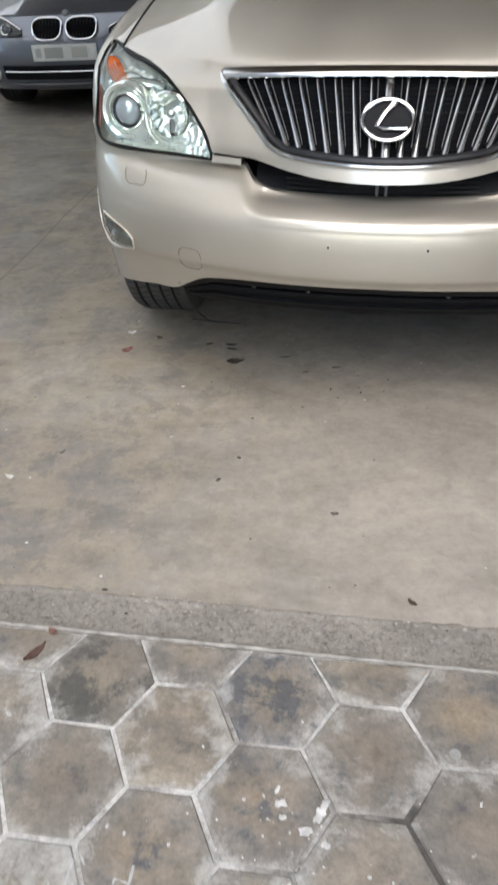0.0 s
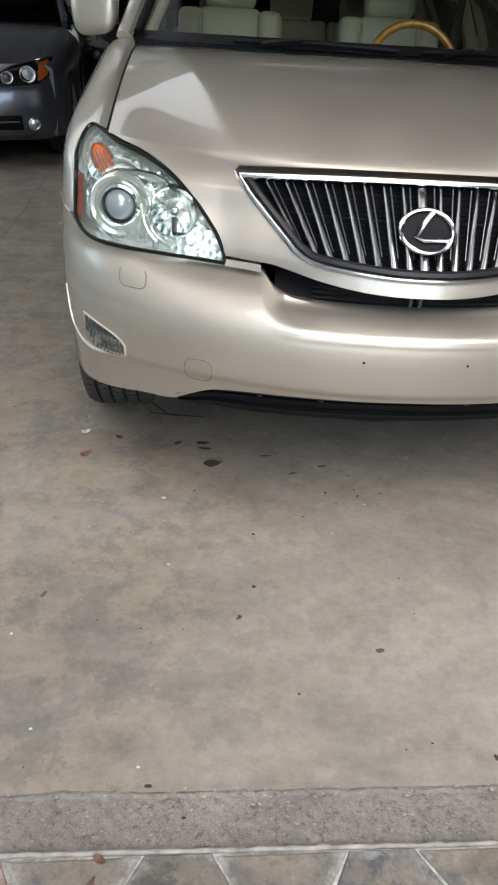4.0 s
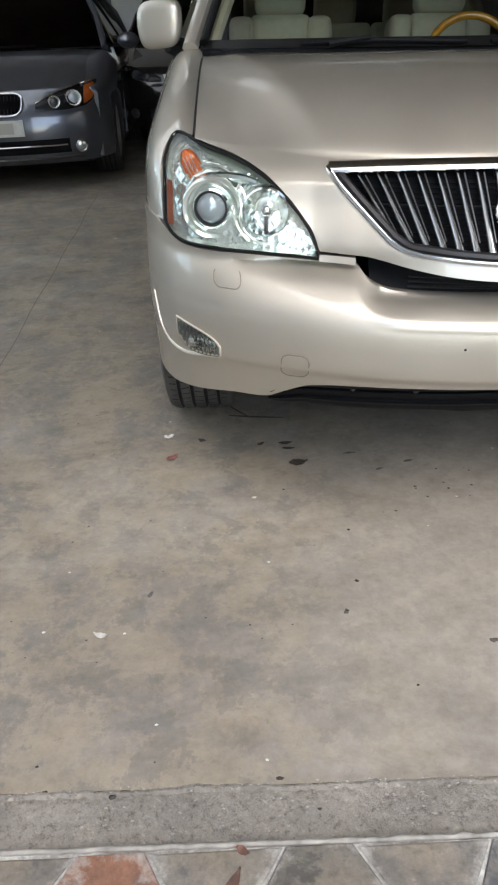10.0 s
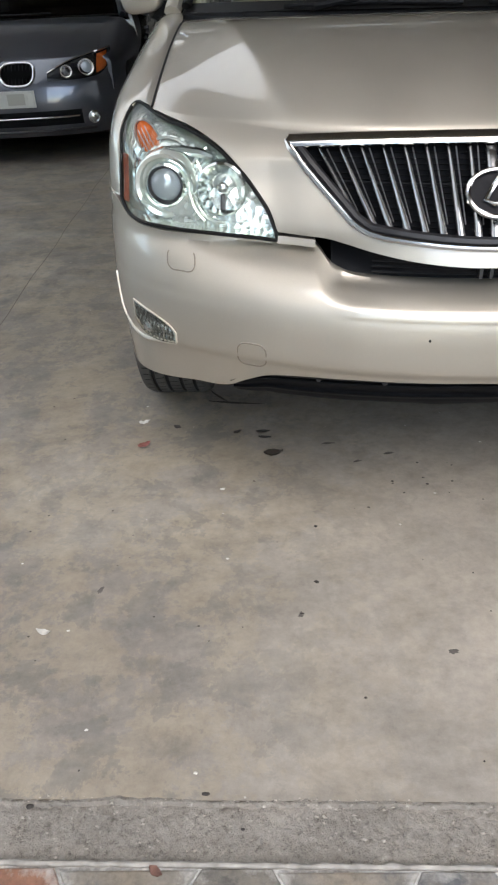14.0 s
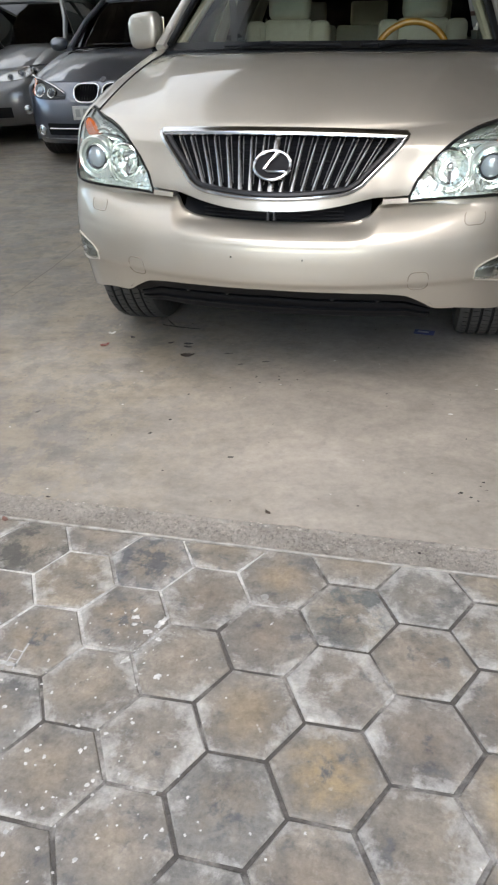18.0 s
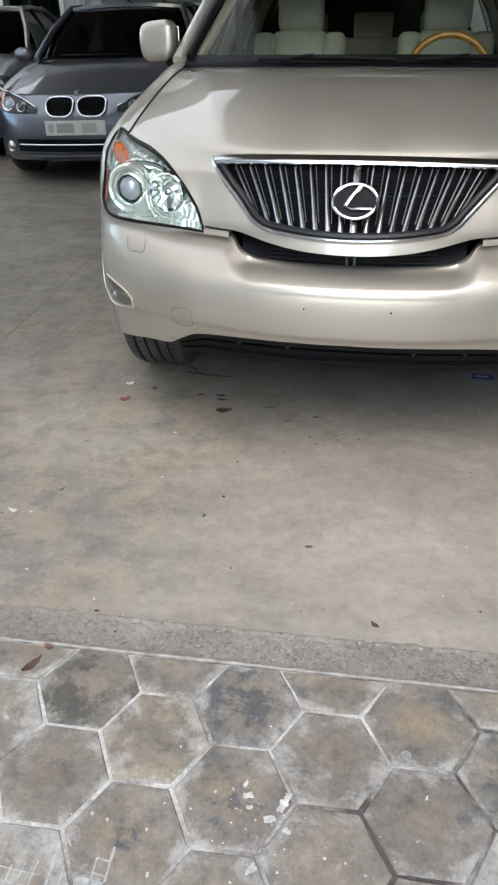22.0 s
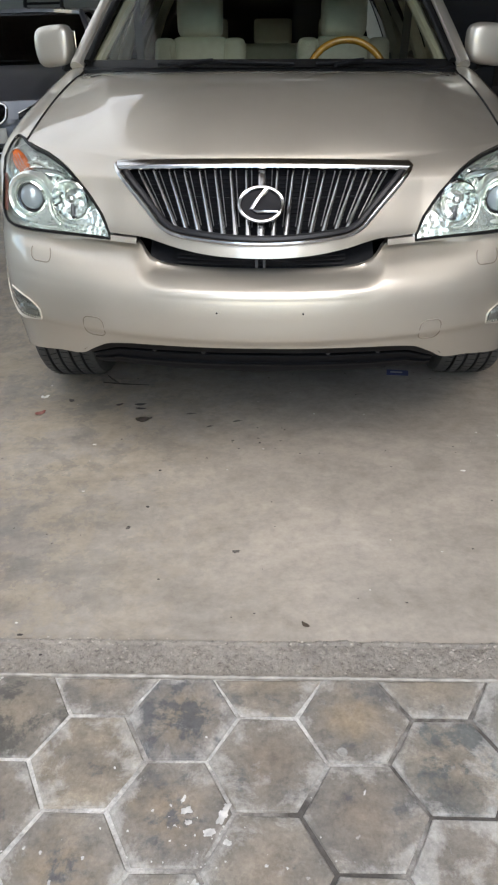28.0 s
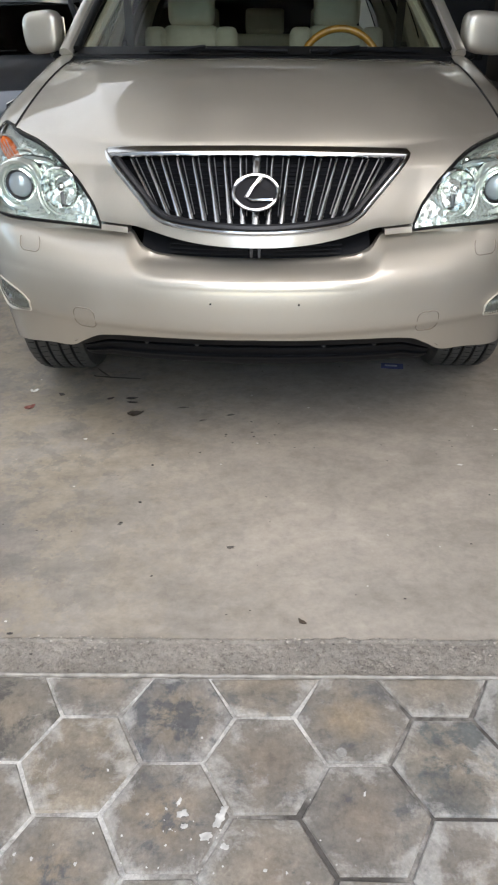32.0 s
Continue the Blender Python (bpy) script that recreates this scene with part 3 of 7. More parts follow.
def cement_strip(x0, x1):
    """The rough band: pitted, with a crumbling ridge where it meets the slab."""
    def fn(u, v):
        x, y = x0 + (x1 - x0) * u, JOINT + (FRONT + 0.002 - JOINT) * v
        ragged = 0.008 * noise.noise((x * 6, 0.3, 2)) + 0.006 * noise.noise((x * 23, 5, 1)) + 0.004 * noise.noise((x * 71, 2, 7))
        z = -0.007 + 0.003 * noise.noise((x * 14, y * 14, 0)) + 0.0035 * noise.noise((x * 48, y * 48, 3)) + 0.003 * noise.noise((x * 120, y * 120, 5))
        if v > 0.80:
            y += (ragged - 0.005) * (v - 0.80) / 0.20
        if v > 0.90:
            z = max(z, 0.0012 + 0.003 * noise.noise((x * 30, 3, 8)) + 0.0035 * max(0, noise.noise((x * 110, y * 60, 8)))) if v < 0.99 else -0.0004
        return (x, y + 0.004, z)
    return fn


for x0, x1, steps in ((-13, -2.0, 300), (-2.0, 2.2, 1300), (2.2, 7, 150)):
    structure(part("trim", sheet(cement_strip(x0, x1), steps, 26, lip=(0, 0, -0.05)), CEMENT, smooth=True), "rough pitted cement band along the slab edge")
structure(part("wall_back", join(box(-13, -6.6, 12.0, 12.2, 0, 4.6), box(-5.55, -1.85, 12.0, 12.2, 0, 4.6), box(-6.6, -5.55, 12.0, 12.2, 2.12, 4.6)), simple("dusty_white_wall", (0.52, 0.52, 0.51), 0.8, grain=0.08, scale=5, bump=0.15)), "white painted rear wall")
structure(part("wall_dark", box(-1.85, 7, 11.9, 12.2, 0, 4.6), simple("dark_brown_wall", (0.075, 0.06, 0.05), 0.7, grain=0.1, scale=4)), "dark brown rear wall behind the vehicle")
structure(part("wall_left", box(-13.2, -13, FRONT, 12.2, 0, 1.9), WALL_PAINT), "low pale side wall, open above")
structure(part("wall_right", box(4.0, 4.2, FRONT + 0.06, 11.9, 0, 4.6), simple("brown_side_wall", (0.12, 0.085, 0.065), 0.7, grain=0.1, scale=4)), "dark brown side wall")
# unseen front wall; its jambs are set to limit the daylight from the sides
structure(part("wall_front", join(box(-13.2, -1.32, JOINT + 0.02, FRONT + 0.06, 0, 4.6), box(1.85, 6.2, JOINT + 0.02, FRONT + 0.06, 0, 4.6), box(-1.32, 1.85, JOINT + 0.02, FRONT + 0.06, 3.3, 4.6)), WALL_PAINT), "unseen front wall whose wide gateway narrows the daylight")
# two unseen walls, added to hold back daylight on either side
structure(part("wall_blocker", box(-1.95, -1.75, -5.0, JOINT - 0.01, 0, 4.2), WALL_GREY), "unseen grey wall beside the gateway, added to dim the left")
structure(part("wall_blocker", box(2.5, 2.7, -5.0, JOINT - 0.01, 0, 3.4), simple("brown_blocker", (0.26, 0.21, 0.17), 0.8, grain=0.1, scale=5, bump=0.15)), "unseen brown wall beside the gateway, added to dim the right")
structure(part("ceiling", join(box(-2.0, 6.4, JOINT, 12.6, 4.6, 4.7), box(-13.2, -2.0, JOINT, -0.5, 4.6, 4.7), box(-13.2, -2.0, 6.8, 9.0, 4.6, 4.7), box(-13.2, -12.9, -0.5, 6.8, 4.6, 4.7), box(-13.2, -12.9, 9.0, 12.0, 4.6, 4.7), box(-6.6, -2.0, 9.0, 12.0, 4.6, 4.7), box(-13.2, -2.0, 12.0, 12.6, 4.6, 4.7)), ROOF_SHEET), "dull roof sheets over the hall")
# the second, rear sheet is an added opening that brightens the rear wall
for x1, y0, y1 in ((-2.0, -0.5, 6.8), (-6.6, 9.0, 12.0)):
    structure(part("skylight", box(-12.9, x1, y0, y1, 4.60, 4.604), milky("milky_roof_sheet", (0.93, 0.90, 0.84))), "milky translucent roof sheet, out of view")
for k in range(9):
    structure(part("trim", box(-1.8, 6, 1.0 + 1.25 * k, 1.05 + 1.25 * k, 4.50, 4.598), simple("purlin_steel", (0.10, 0.09, 0.085), 0.6)), "steel purlin under the roof")


# ---- the champagne sport utility vehicle ----
NOSE = [(0.26, 0.10), (0.40, 0.050), (0.475, 0.024), (0.500, 0.006), (0.56, 0.0), (0.60, 0.001), (0.625, 0.006), (0.645, 0.016), (0.665, 0.033), (0.70, 0.075), (0.73, 0.135)]     # bumper, height to set-back
MASK = [(0.70, 0.030), (0.75, 0.042), (0.78, 0.058), (0.853, 0.125), (0.92, 0.185), (0.96, 0.25), (1.0, 0.33)]                 # bonnet front
LAMP_TOP = [(0.445, 0.752), (0.455, 0.785), (0.475, 0.815), (0.515, 0.862), (0.57, 0.908), (0.64, 0.939), (0.72, 0.958), (0.775, 0.976), (0.795, 0.974), (0.812, 0.955), (0.825, 0.915)]
LAMP_LOW = [(0.445, 0.742), (0.56, 0.752), (0.69, 0.757), (0.77, 0.758), (0.805, 0.768), (0.825, 0.79)]
GRILLE_SIDE = [(0.765, 0.0), (0.772, 0.20), (0.785, 0.270), (0.82, 0.315), (0.86, 0.358), (0.90, 0.398), (0.925, 0.422)]           # height to half width


def bow(x):
    """How far the nose sweeps back at a distance x from the middle."""
    s = abs(x) / 0.9
    return 0.30 * s * s + 0.25 * s ** 14


def nose_at(x, z):
    return lerp_table(z, NOSE) + bow(x)


def mask_at(x, z):
    """Set-back of the face above the bumper: beside the grille it stands more upright, and its foot lies further back."""
    q = abs(x)
    foot = lerp_table(q, [(0.0, 0.0), (0.05, 0.0015), (0.10, 0.006), (0.15, 0.0135), (0.20, 0.0225), (0.26, 0.036), (0.31, 0.050), (0.36, 0.062), (0.45, 0.068), (0.56, 0.036), (0.68, 0.008), (0.76, 0.0)]) * min(1, max(0, (0.90 - z) / 0.15))
    brow = lerp_table(q, [(0.46, 0.0), (0.60, 0.014), (0.72, 0.038), (0.80, 0.046), (0.84, 0.040)]) * lerp_table(z, [(0.77, 0.0), (0.83, 0.45), (0.89, 1.0), (0.93, 0.85), (0.97, 0.5), (1.02, 0.5)])
    return lerp_table(z, MASK) + bow(x) + foot - brow


def around(s, z, table):
    """The body's outline at height z; s is the distance from the middle and then, past 0.9, along the side."""
    q = abs(s)
    sg = 1 if s >= 0 else -1
    back = lerp_table(z, table)
    if z > 0.62 and q < 0.42:            # the ledge under the slot runs almost level
        level = 0.004 + lerp_table(z, [(0.625, 0.0), (0.640, 0.007), (0.652, 0.025), (0.664, 0.054), (0.674, 0.085), (0.70, 0.105), (0.74, 0.115)])
        back += (level - back) * min(1, max(0, (0.362 - 0.4 * (0.70 - z) - q) / 0.055))
    if z > 0.63 and q > 0.30:
        e = min(1, max(0, (q - 0.40) / 0.40))
        narrowing = e * e * (3 - 2 * e)           # under the lamps the shelf grows narrower towards the corner
        back = 0.006 + (back - 0.006) * (1 - 0.72 * narrowing)
    if q <= 0.9:
        return Vector((s, back + bow(s), z))
    return Vector((sg * (0.9 + 0.022 * (1 - math.exp(-(q - 0.9) / 0.25))), back + bow(0.9) + (q - 0.9), z))


suv = thing("suv_car", "champagne gold sport utility vehicle parked nose outwards on the slab", "car")


def bumper_low(s):
    q = abs(s)
    return lerp_table(q, [(0.0, 0.470), (0.30, 0.462), (0.46, 0.447), (0.52, 0.418), (0.57, 0.388), (0.66, 0.378), (0.78, 0.345), (0.90, 0.300), (1.2, 0.28)])


def bumper_top(s):
    q = abs(s)
    return lerp_table(q, [(0.0, 0.676), (0.27, 0.682), (0.325, 0.700), (0.36, 0.733), (0.44, 0.734), (0.60, 0.744), (0.77, 0.752), (0.805, 0.763), (0.83, 0.781), (0.86, 0.787), (1.2, 0.787)])


def bumper_fn(u, v):
    s = (u * 2 - 1)
    s = 0.95 * (0.55 * s + 0.45 * math.sin(s * math.pi / 2)) * 1.0
    lo, hi = bumper_low(s), bumper_top(s)
    z = lo + (hi - lo) * v
    return around(s, z, NOSE)


bumper = part("bumper", outward(sheet(bumper_fn, 260, 48, lip=(0, 0.03, 0))), GOLD, suv, smooth=True)


def dark_recess(u, v):
    x = -0.325 + 0.65 * u
    return Vector((x, 0.108 + bow(x) + 0.08 * v, bumper_top(x) - 0.012 + (0.77 - bumper_top(x)) * v))


part("air_slot", sheet(dark_recess, 30, 4), BLACK_PLASTIC, bumper, "black air slot above the bumper", True)
part("slot_mesh", join(*[tube([(-0.24 + 0.48 * i / 12, 0.104 + bow(-0.24 + 0.48 * i / 12), 0.692 + 0.012 * k) for i in range(13)], 0.003, 5) for k in range(3)]), BLACK_PLASTIC, bumper)
part("hood_latch", join(box(-0.016, -0.008, 0.09, 0.11, 0.685, 0.72, 0.002), box(0.006, 0.014, 0.09, 0.11, 0.685, 0.72, 0.002)), GUNMETAL, bumper)
for side in (-1, 1):
    # pale strip between the lamp tip and the slot
    part("filler_strip", sheet(lambda u, v: Vector((side * (0.362 + 0.083 * u), mask_at(0.362 + 0.083 * u, 0.75) - 0.004 + 0.006 * v, 0.736 + 0.015 * v)), 8, 2, lip=(0, 0.06, -0.002)), GOLD, bumper)
    # plate screw holes and headlamp washer cover, towing eye cover: thin seams round a flap
    hx = side * 0.122
    part("screw_hole", lathe([(0.0001, 0.002), (0.0022, 0.002), (0.003, 0.0), (0.003, -0.004), (0.0001, -0.004)], 12, Matrix.Translation((hx, nose_at(hx, 0.583) - 0.001, 0.583)) @ pose(0, 0, 0, 90)), SHADOW_GAP, bumper)

    def rounded(cx, cz, w, h, r, table, push, n=5, narrow=0.0, open_top=False):
        pts = []
        for qx, qz, a0 in ((1, 1, 0), (-1, 1, 90), (-1, -1, 180), (1, -1, 270)):
            for i in range(n + 1):
                a = radians(a0 + 90 * i / n)
                px, pz = qx * (w / 2 - r) + r * math.cos(a), qz * (h / 2 - r) + r * math.sin(a)
                px *= 1 - narrow * (0.5 - pz / h)
                pts.append((px, pz))
        if open_top:
            pts = pts[n:] + pts[:n]
            pts = [p for p in pts if p[1] < h * 0.42] if open_top else pts
        out = []
        for px, pz in pts:
            x, z = side * (cx + px), cz + pz
            q = around(x, z, table)
            q.y += push
            out.append(q)
        return out

    part("tow_cover", tube(rounded(0.503, 0.503, 0.066, 0.066, 0.02, NOSE, -0.0004), 0.0016, 6, closed=True), simple("seam_shade", (0.20, 0.17, 0.135), 0.6), bumper, "flush towing eye cover")
    part("washer_cover", tube(sorted(rounded(0.665, 0.694, 0.066, 0.042, 0.016, NOSE, -0.0006, open_top=True), key=lambda p: 0) , 0.0015, 6), simple("seam_shade", (0.20, 0.17, 0.135), 0.6), bumper, "headlamp washer flap")

# black air dam, set back under the painted bumper: a dark recess, then a ridged band
lip_tab = [(0.0, 0.470), (0.30, 0.462), (0.46, 0.447), (0.51, 0.425), (0.56, 0.395)]
LIP_SIDE = [(0.0, 0.045, 0.014), (0.2, 0.120, -0.045), (0.34, 0.158, -0.062), (0.40, 0.150, -0.066), (0.46, 0.152, -0.074), (0.60, 0.166, -0.092), (0.66, 0.160, -0.097), (0.72, 0.168, -0.104), (0.90, 0.186, -0.124), (1.0, 0.215, -0.130)]


def lip_fn(u, v):
    x = (u * 2 - 1) * 0.560
    top = lerp_table(abs(x), lip_tab)
    ends = 1.14 - 0.45 * (abs(x) / 0.56) ** 8
    sag = -0.010 * math.exp(-((x + 0.02) / 0.07) ** 2) * max(0, v - 0.85) / 0.15 + 0.003 * noise.noise((x * 14, 2, 1)) * max(0, v - 0.85) / 0.15
    return Vector((x, bow(x) + lerp_table(v, [(a, b) for a, b, c in LIP_SIDE]), top + lerp_table(v, [(a, c) for a, b, c in LIP_SIDE]) * ends + sag))


part("air_dam", sheet(lip_fn, 90, 40, lip=(0, 0.10, 0.015)), simple("dam_plastic", (0.005, 0.0055, 0.007), 0.55, grain=0.2, scale=50, bump=0.1, spec=0.14), suv, "black plastic air dam under the bumper", True)
for x in (-0.34, -0.18, 0.21, 0.37):
    q = lip_fn(0.5 + x / 1.12, 0.30)
    part("dam_clip", lathe([(0.0001, 0.004), (0.006, 0.004), (0.008, 0.0)], 10, Matrix.Translation(q + Vector((0, -0.004, 0.002))) @ pose(0, 0, 0, 50)), GUNMETAL, suv)
part("undertray", outward(sheet(lambda u, v: Vector(((u * 2 - 1) * 0.58, 0.24 + bow((u * 2 - 1) * 0.58) + 0.5 * v, 0.352 - 0.02 * v + 0.008 * noise.noise((u * 9, v * 4, 0)))), 40, 8, lip=(0, 0, 0.02))), BLACK_PLASTIC, suv)

# bonnet with the grille opening; it reaches down to the air slot
REAR_EDGE = [(0.0, 0.955), (0.28, 0.985), (0.5, 1.10), (0.745, 1.28)]


def hood_low(x):
    q = abs(x)
    if q > 0.447:
        return lerp_table(q, LAMP_TOP) + 0.007
    return lerp_table(q, [(0.0, 0.727), (0.06, 0.7275), (0.12, 0.7295), (0.17, 0.733), (0.22, 0.739), (0.26, 0.745), (0.30, 0.752), (0.335, 0.757), (0.40, 0.758), (0.447, 0.76)])


def hood_fn(u, v):
    s = u * 2 - 1
    x = 0.742 * s
    fold = lerp_table(abs(x), [(0.0, 0.945), (0.25, 0.946), (0.42, 0.950), (0.55, 0.957), (0.65, 0.963), (0.742, 0.970)])
    lo = min(hood_low(x), fold - 0.002)
    split = 0.36
    if v <= split:
        z = lo + (fold - lo) * (v / split)
        return Vector((x, mask_at(x, z), z))
    t = (v - split) / (1 - split)
    t = t ** 1.15
    y0, y1 = mask_at(x, fold), lerp_table(abs(x), REAR_EDGE)
    rear = lerp_table(abs(x), [(0.0, 1.131), (0.28, 1.127), (0.5, 1.122), (0.745, 1.114)])
    # the crown: rises at once behind the fold, then runs flat to the rear edge
    g = 1 - (1 - t) ** 1.75
    # a crease runs from the windscreen's corner to the grille's corner; outside it the panel falls away to the wing
    fall = (0.742 - abs(x)) / (0.742 - (0.425 + 0.235 * t))
    soft_step = 0.5 * (fall + 1 - math.sqrt((fall - 1) ** 2 + 0.0035))
    crown = 0.038 * max(0, soft_step) ** (3.2 - 3.3 * min(0.6, t)) * math.sin(math.pi * 0.98 * t ** 0.62) ** 0.85 + 0.004 * (1 - (x / 0.742) ** 2) * math.sin(math.pi * t)
    drop = 0.008 * math.sin(t * math.pi)
    return Vector((x, y0 + (y1 - y0) * t, fold + (rear - fold) * g + crown - drop))


def in_grille(x, z, grow=0.0):
    if not 0.765 - grow < z < 0.925 + grow + 0.013 * (1 - min(1, (x / 0.424) ** 2)):
        return False
    return abs(x) < lerp_table(min(max(z, 0.765), 0.925), GRILLE_SIDE) + grow


def hood_keep(u, v):
    p = hood_fn(u, v)
    return not (v < 0.36 and in_grille(p.x, p.z, -0.004))


hood = part("hood", outward(sheet(hood_fn, 220, 120, keep=hood_keep, lip=(0, 0.014, -0.003))), GOLD, suv, smooth=True)
for side in (-1, 1):
    shut = []
    for i in range(22):
        p = hood_fn(0.5 + side * 0.5, 0.37 + 0.63 * i / 21)
        shut.append(p + Vector((side * 0.003, 0, 0.0012)))
    # black rod in place of the shade in the gap beside the bonnet
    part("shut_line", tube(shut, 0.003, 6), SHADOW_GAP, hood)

EDGE_GREY = simple("bar_edge_grey", (0.22, 0.22, 0.225), 0.3, 0.9)
# grille: chrome frame, gunmetal tray, upright bars
grille = new("grille")
grille.parent = suv
grille["label"] = "chrome framed grille with upright bars"


def grille_point(x, z, push=0.0):
    return Vector((x, mask_at(x, z) + push, z))


def grille_tray(u, v):
    z = 0.765 + 0.16 * v
    w = lerp_table(z, GRILLE_SIDE)
    w = w if v > 0 else 0.12
    x = (u * 2 - 1) * max(w, 0.02)
    return grille_point(x, z, 0.045)


part("grille_backing", sheet(grille_tray, 40, 16), simple("grille_black", (0.006, 0.0065, 0.008), 0.9, spec=0.1), grille, smooth=True)
side_l = [grille_point(-0.4205, 0.934, -0.004), grille_point(-0.4245, 0.930, -0.005)] + [grille_point(-lerp_table(z, GRILLE_SIDE) - 0.002, z, -0.004) for z in (0.92, 0.91, 0.89, 0.86, 0.83, 0.81, 0.795, 0.785, 0.778)]
low_line = [grille_point((i / 16 * 2 - 1) * 0.222, 0.773 - 0.009 * (1 - (i / 8 - 1) ** 2), -0.006) for i in range(17)]
part("chrome_top_bar", sheet(lambda u, v: grille_point((u * 2 - 1) * 0.421, 0.928 + 0.012 * (1 - (u * 2 - 1) ** 2), 0.002) + Vector((0, lerp_table(v, [(0, 0.004), (0.12, -0.010), (0.22, -0.0145), (0.32, -0.0130), (0.5, -0.0085), (0.75, -0.001), (1.0, 0.008)]), lerp_table(v, [(0, -0.0125), (0.12, -0.011), (0.22, -0.006), (0.32, -0.001), (0.5, 0.0045), (0.75, 0.0105), (1.0, 0.0140)]))), 60, 14, lip=(0, 0.02, 0)), CHROME, grille, smooth=True)
part("chrome_frame", tube(side_l + low_line + [Vector((-p.x, p.y, p.z)) for p in reversed(side_l)], 0.0068, 8, flat=0.8, up=(0, 1, 0)), CHROME, grille, smooth=True)
inner = [Vector((p.x * 0.955, p.y + 0.012, 0.772 + (p.z - 0.772) * 0.96 + 0.006)) for p in side_l] + [Vector((p.x * 0.96, p.y + 0.012, p.z + 0.010)) for p in low_line]
part("grille_rim", tube(inner + [Vector((-p.x, p.y, p.z)) for p in reversed(inner[:len(side_l)])], 0.011, 8, up=(0, 1, 0)), simple("grille_rim_dark", (0.014, 0.014, 0.016), 0.45, 0.2, grain=0.06, scale=60), grille, smooth=True)
for i in range(17):
    k = i - 8
    xt, xb = k * 0.0443, k * 0.0345
    zt, zb = 0.917 + 0.008 * (1 - (k / 8) ** 2), 0.781 + (0.0 if abs(k) < 7 else 0.008 * (abs(k) - 6))

    def bar_fn(u, v, xt=xt, xb=xb, zt=zt, zb=zb):
        x, z = xb + (xt - xb) * v, zb + (zt - zb) * v
        w = 0.0086 - 0.0046 * v if xt else 0.0115
        a = u * math.pi
        return grille_point(x - w * math.cos(a), z, 0.020 - 0.016 * math.sin(a) * (1 - 0.35 * v))

    sgn = 0 if k == 0 else -1 if k > 0 else 1
    if sgn:
        part("bar_edge", tube([grille_point(xt + sgn * 0.0155, zt, 0.014), grille_point(xb + (xt - xb) * 0.12 + sgn * 0.0112, zb + (zt - zb) * 0.12, 0.016)], [0.0015, 0.0012], 5, up=(0, 1, 0)), EDGE_GREY, grille)
    part("grille_bar", outward(sheet(bar_fn, 6, 8, lip=(0, 0.015, 0))), SATIN_CHROME, grille, smooth=True)
for k in range(14):
    zz = 0.786 + 0.0096 * k
    half = lerp_table(min(zz, 0.925), GRILLE_SIDE) - 0.018
    part("grille_slat", tube([grille_point((i / 12 * 2 - 1) * half, zz, 0.040) for i in range(13)], 0.0016, 4), simple("slat_grey", (0.006, 0.0062, 0.007), 0.8, 0.0, spec=0.1), grille)
part("cross_rib", tube([grille_point((i / 20 * 2 - 1) * 0.36, 0.858, 0.036) for i in range(21)], 0.002, 6), BLACK_PLASTIC, grille)
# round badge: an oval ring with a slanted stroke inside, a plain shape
badge = new("badge")
badge.parent = suv
badge["label"] = "oval chrome badge on the grille"
ring = []
for i in range(40):
    a = 2 * math.pi * i / 40
    ring.append(grille_point(0.060 * math.cos(a), 0.855 + 0.038 * math.sin(a), -0.016))
part("badge_ring", tube(ring, 0.0055, 8, closed=True, up=(0, 1, 0)), CHROME, badge, smooth=True)
disc = bmesh.new()
disc.faces.new([disc.verts.new(p + Vector((0, 0.006, 0))) for p in ring])
part("badge_disc", disc, simple("badge_black", (0.008, 0.008, 0.010), 0.6, spec=0.2), badge)
part("badge_stroke", tube([grille_point(0.014, 0.888, -0.018), grille_point(-0.006, 0.868, -0.018), grille_point(-0.026, 0.844, -0.018), grille_point(-0.010, 0.838, -0.018), grille_point(0.046, 0.839, -0.018)], [0.0075, 0.0062, 0.0055, 0.005, 0.0045], 7), CHROME, badge, smooth=True)


def lamp_fn(side, push=0.0, inset=0.0):
    def fn(u, v):
        x = 0.447 + inset + (0.824 - 0.447 - 2 * inset) * (u ** 0.85)
        lo, hi = lerp_table(x, LAMP_LOW) + inset, lerp_table(x, LAMP_TOP) - inset
        z = lo + (max(hi, lo + 0.002) - lo) * v
        return Vector((side * x, mask_at(x, z) + push - 0.012 * math.sin(math.pi * v) * math.sin(math.pi * u), z))
    return fn


def aim(x, z, side, push, tilt=0.0):
    """A frame on the lamp's surface whose z axis looks out of it, forwards."""
    return Matrix.Translation((side * x, mask_at(x, z) + push, z)) @ pose(0, 0, 0, 90 + tilt, 0, side * 8)


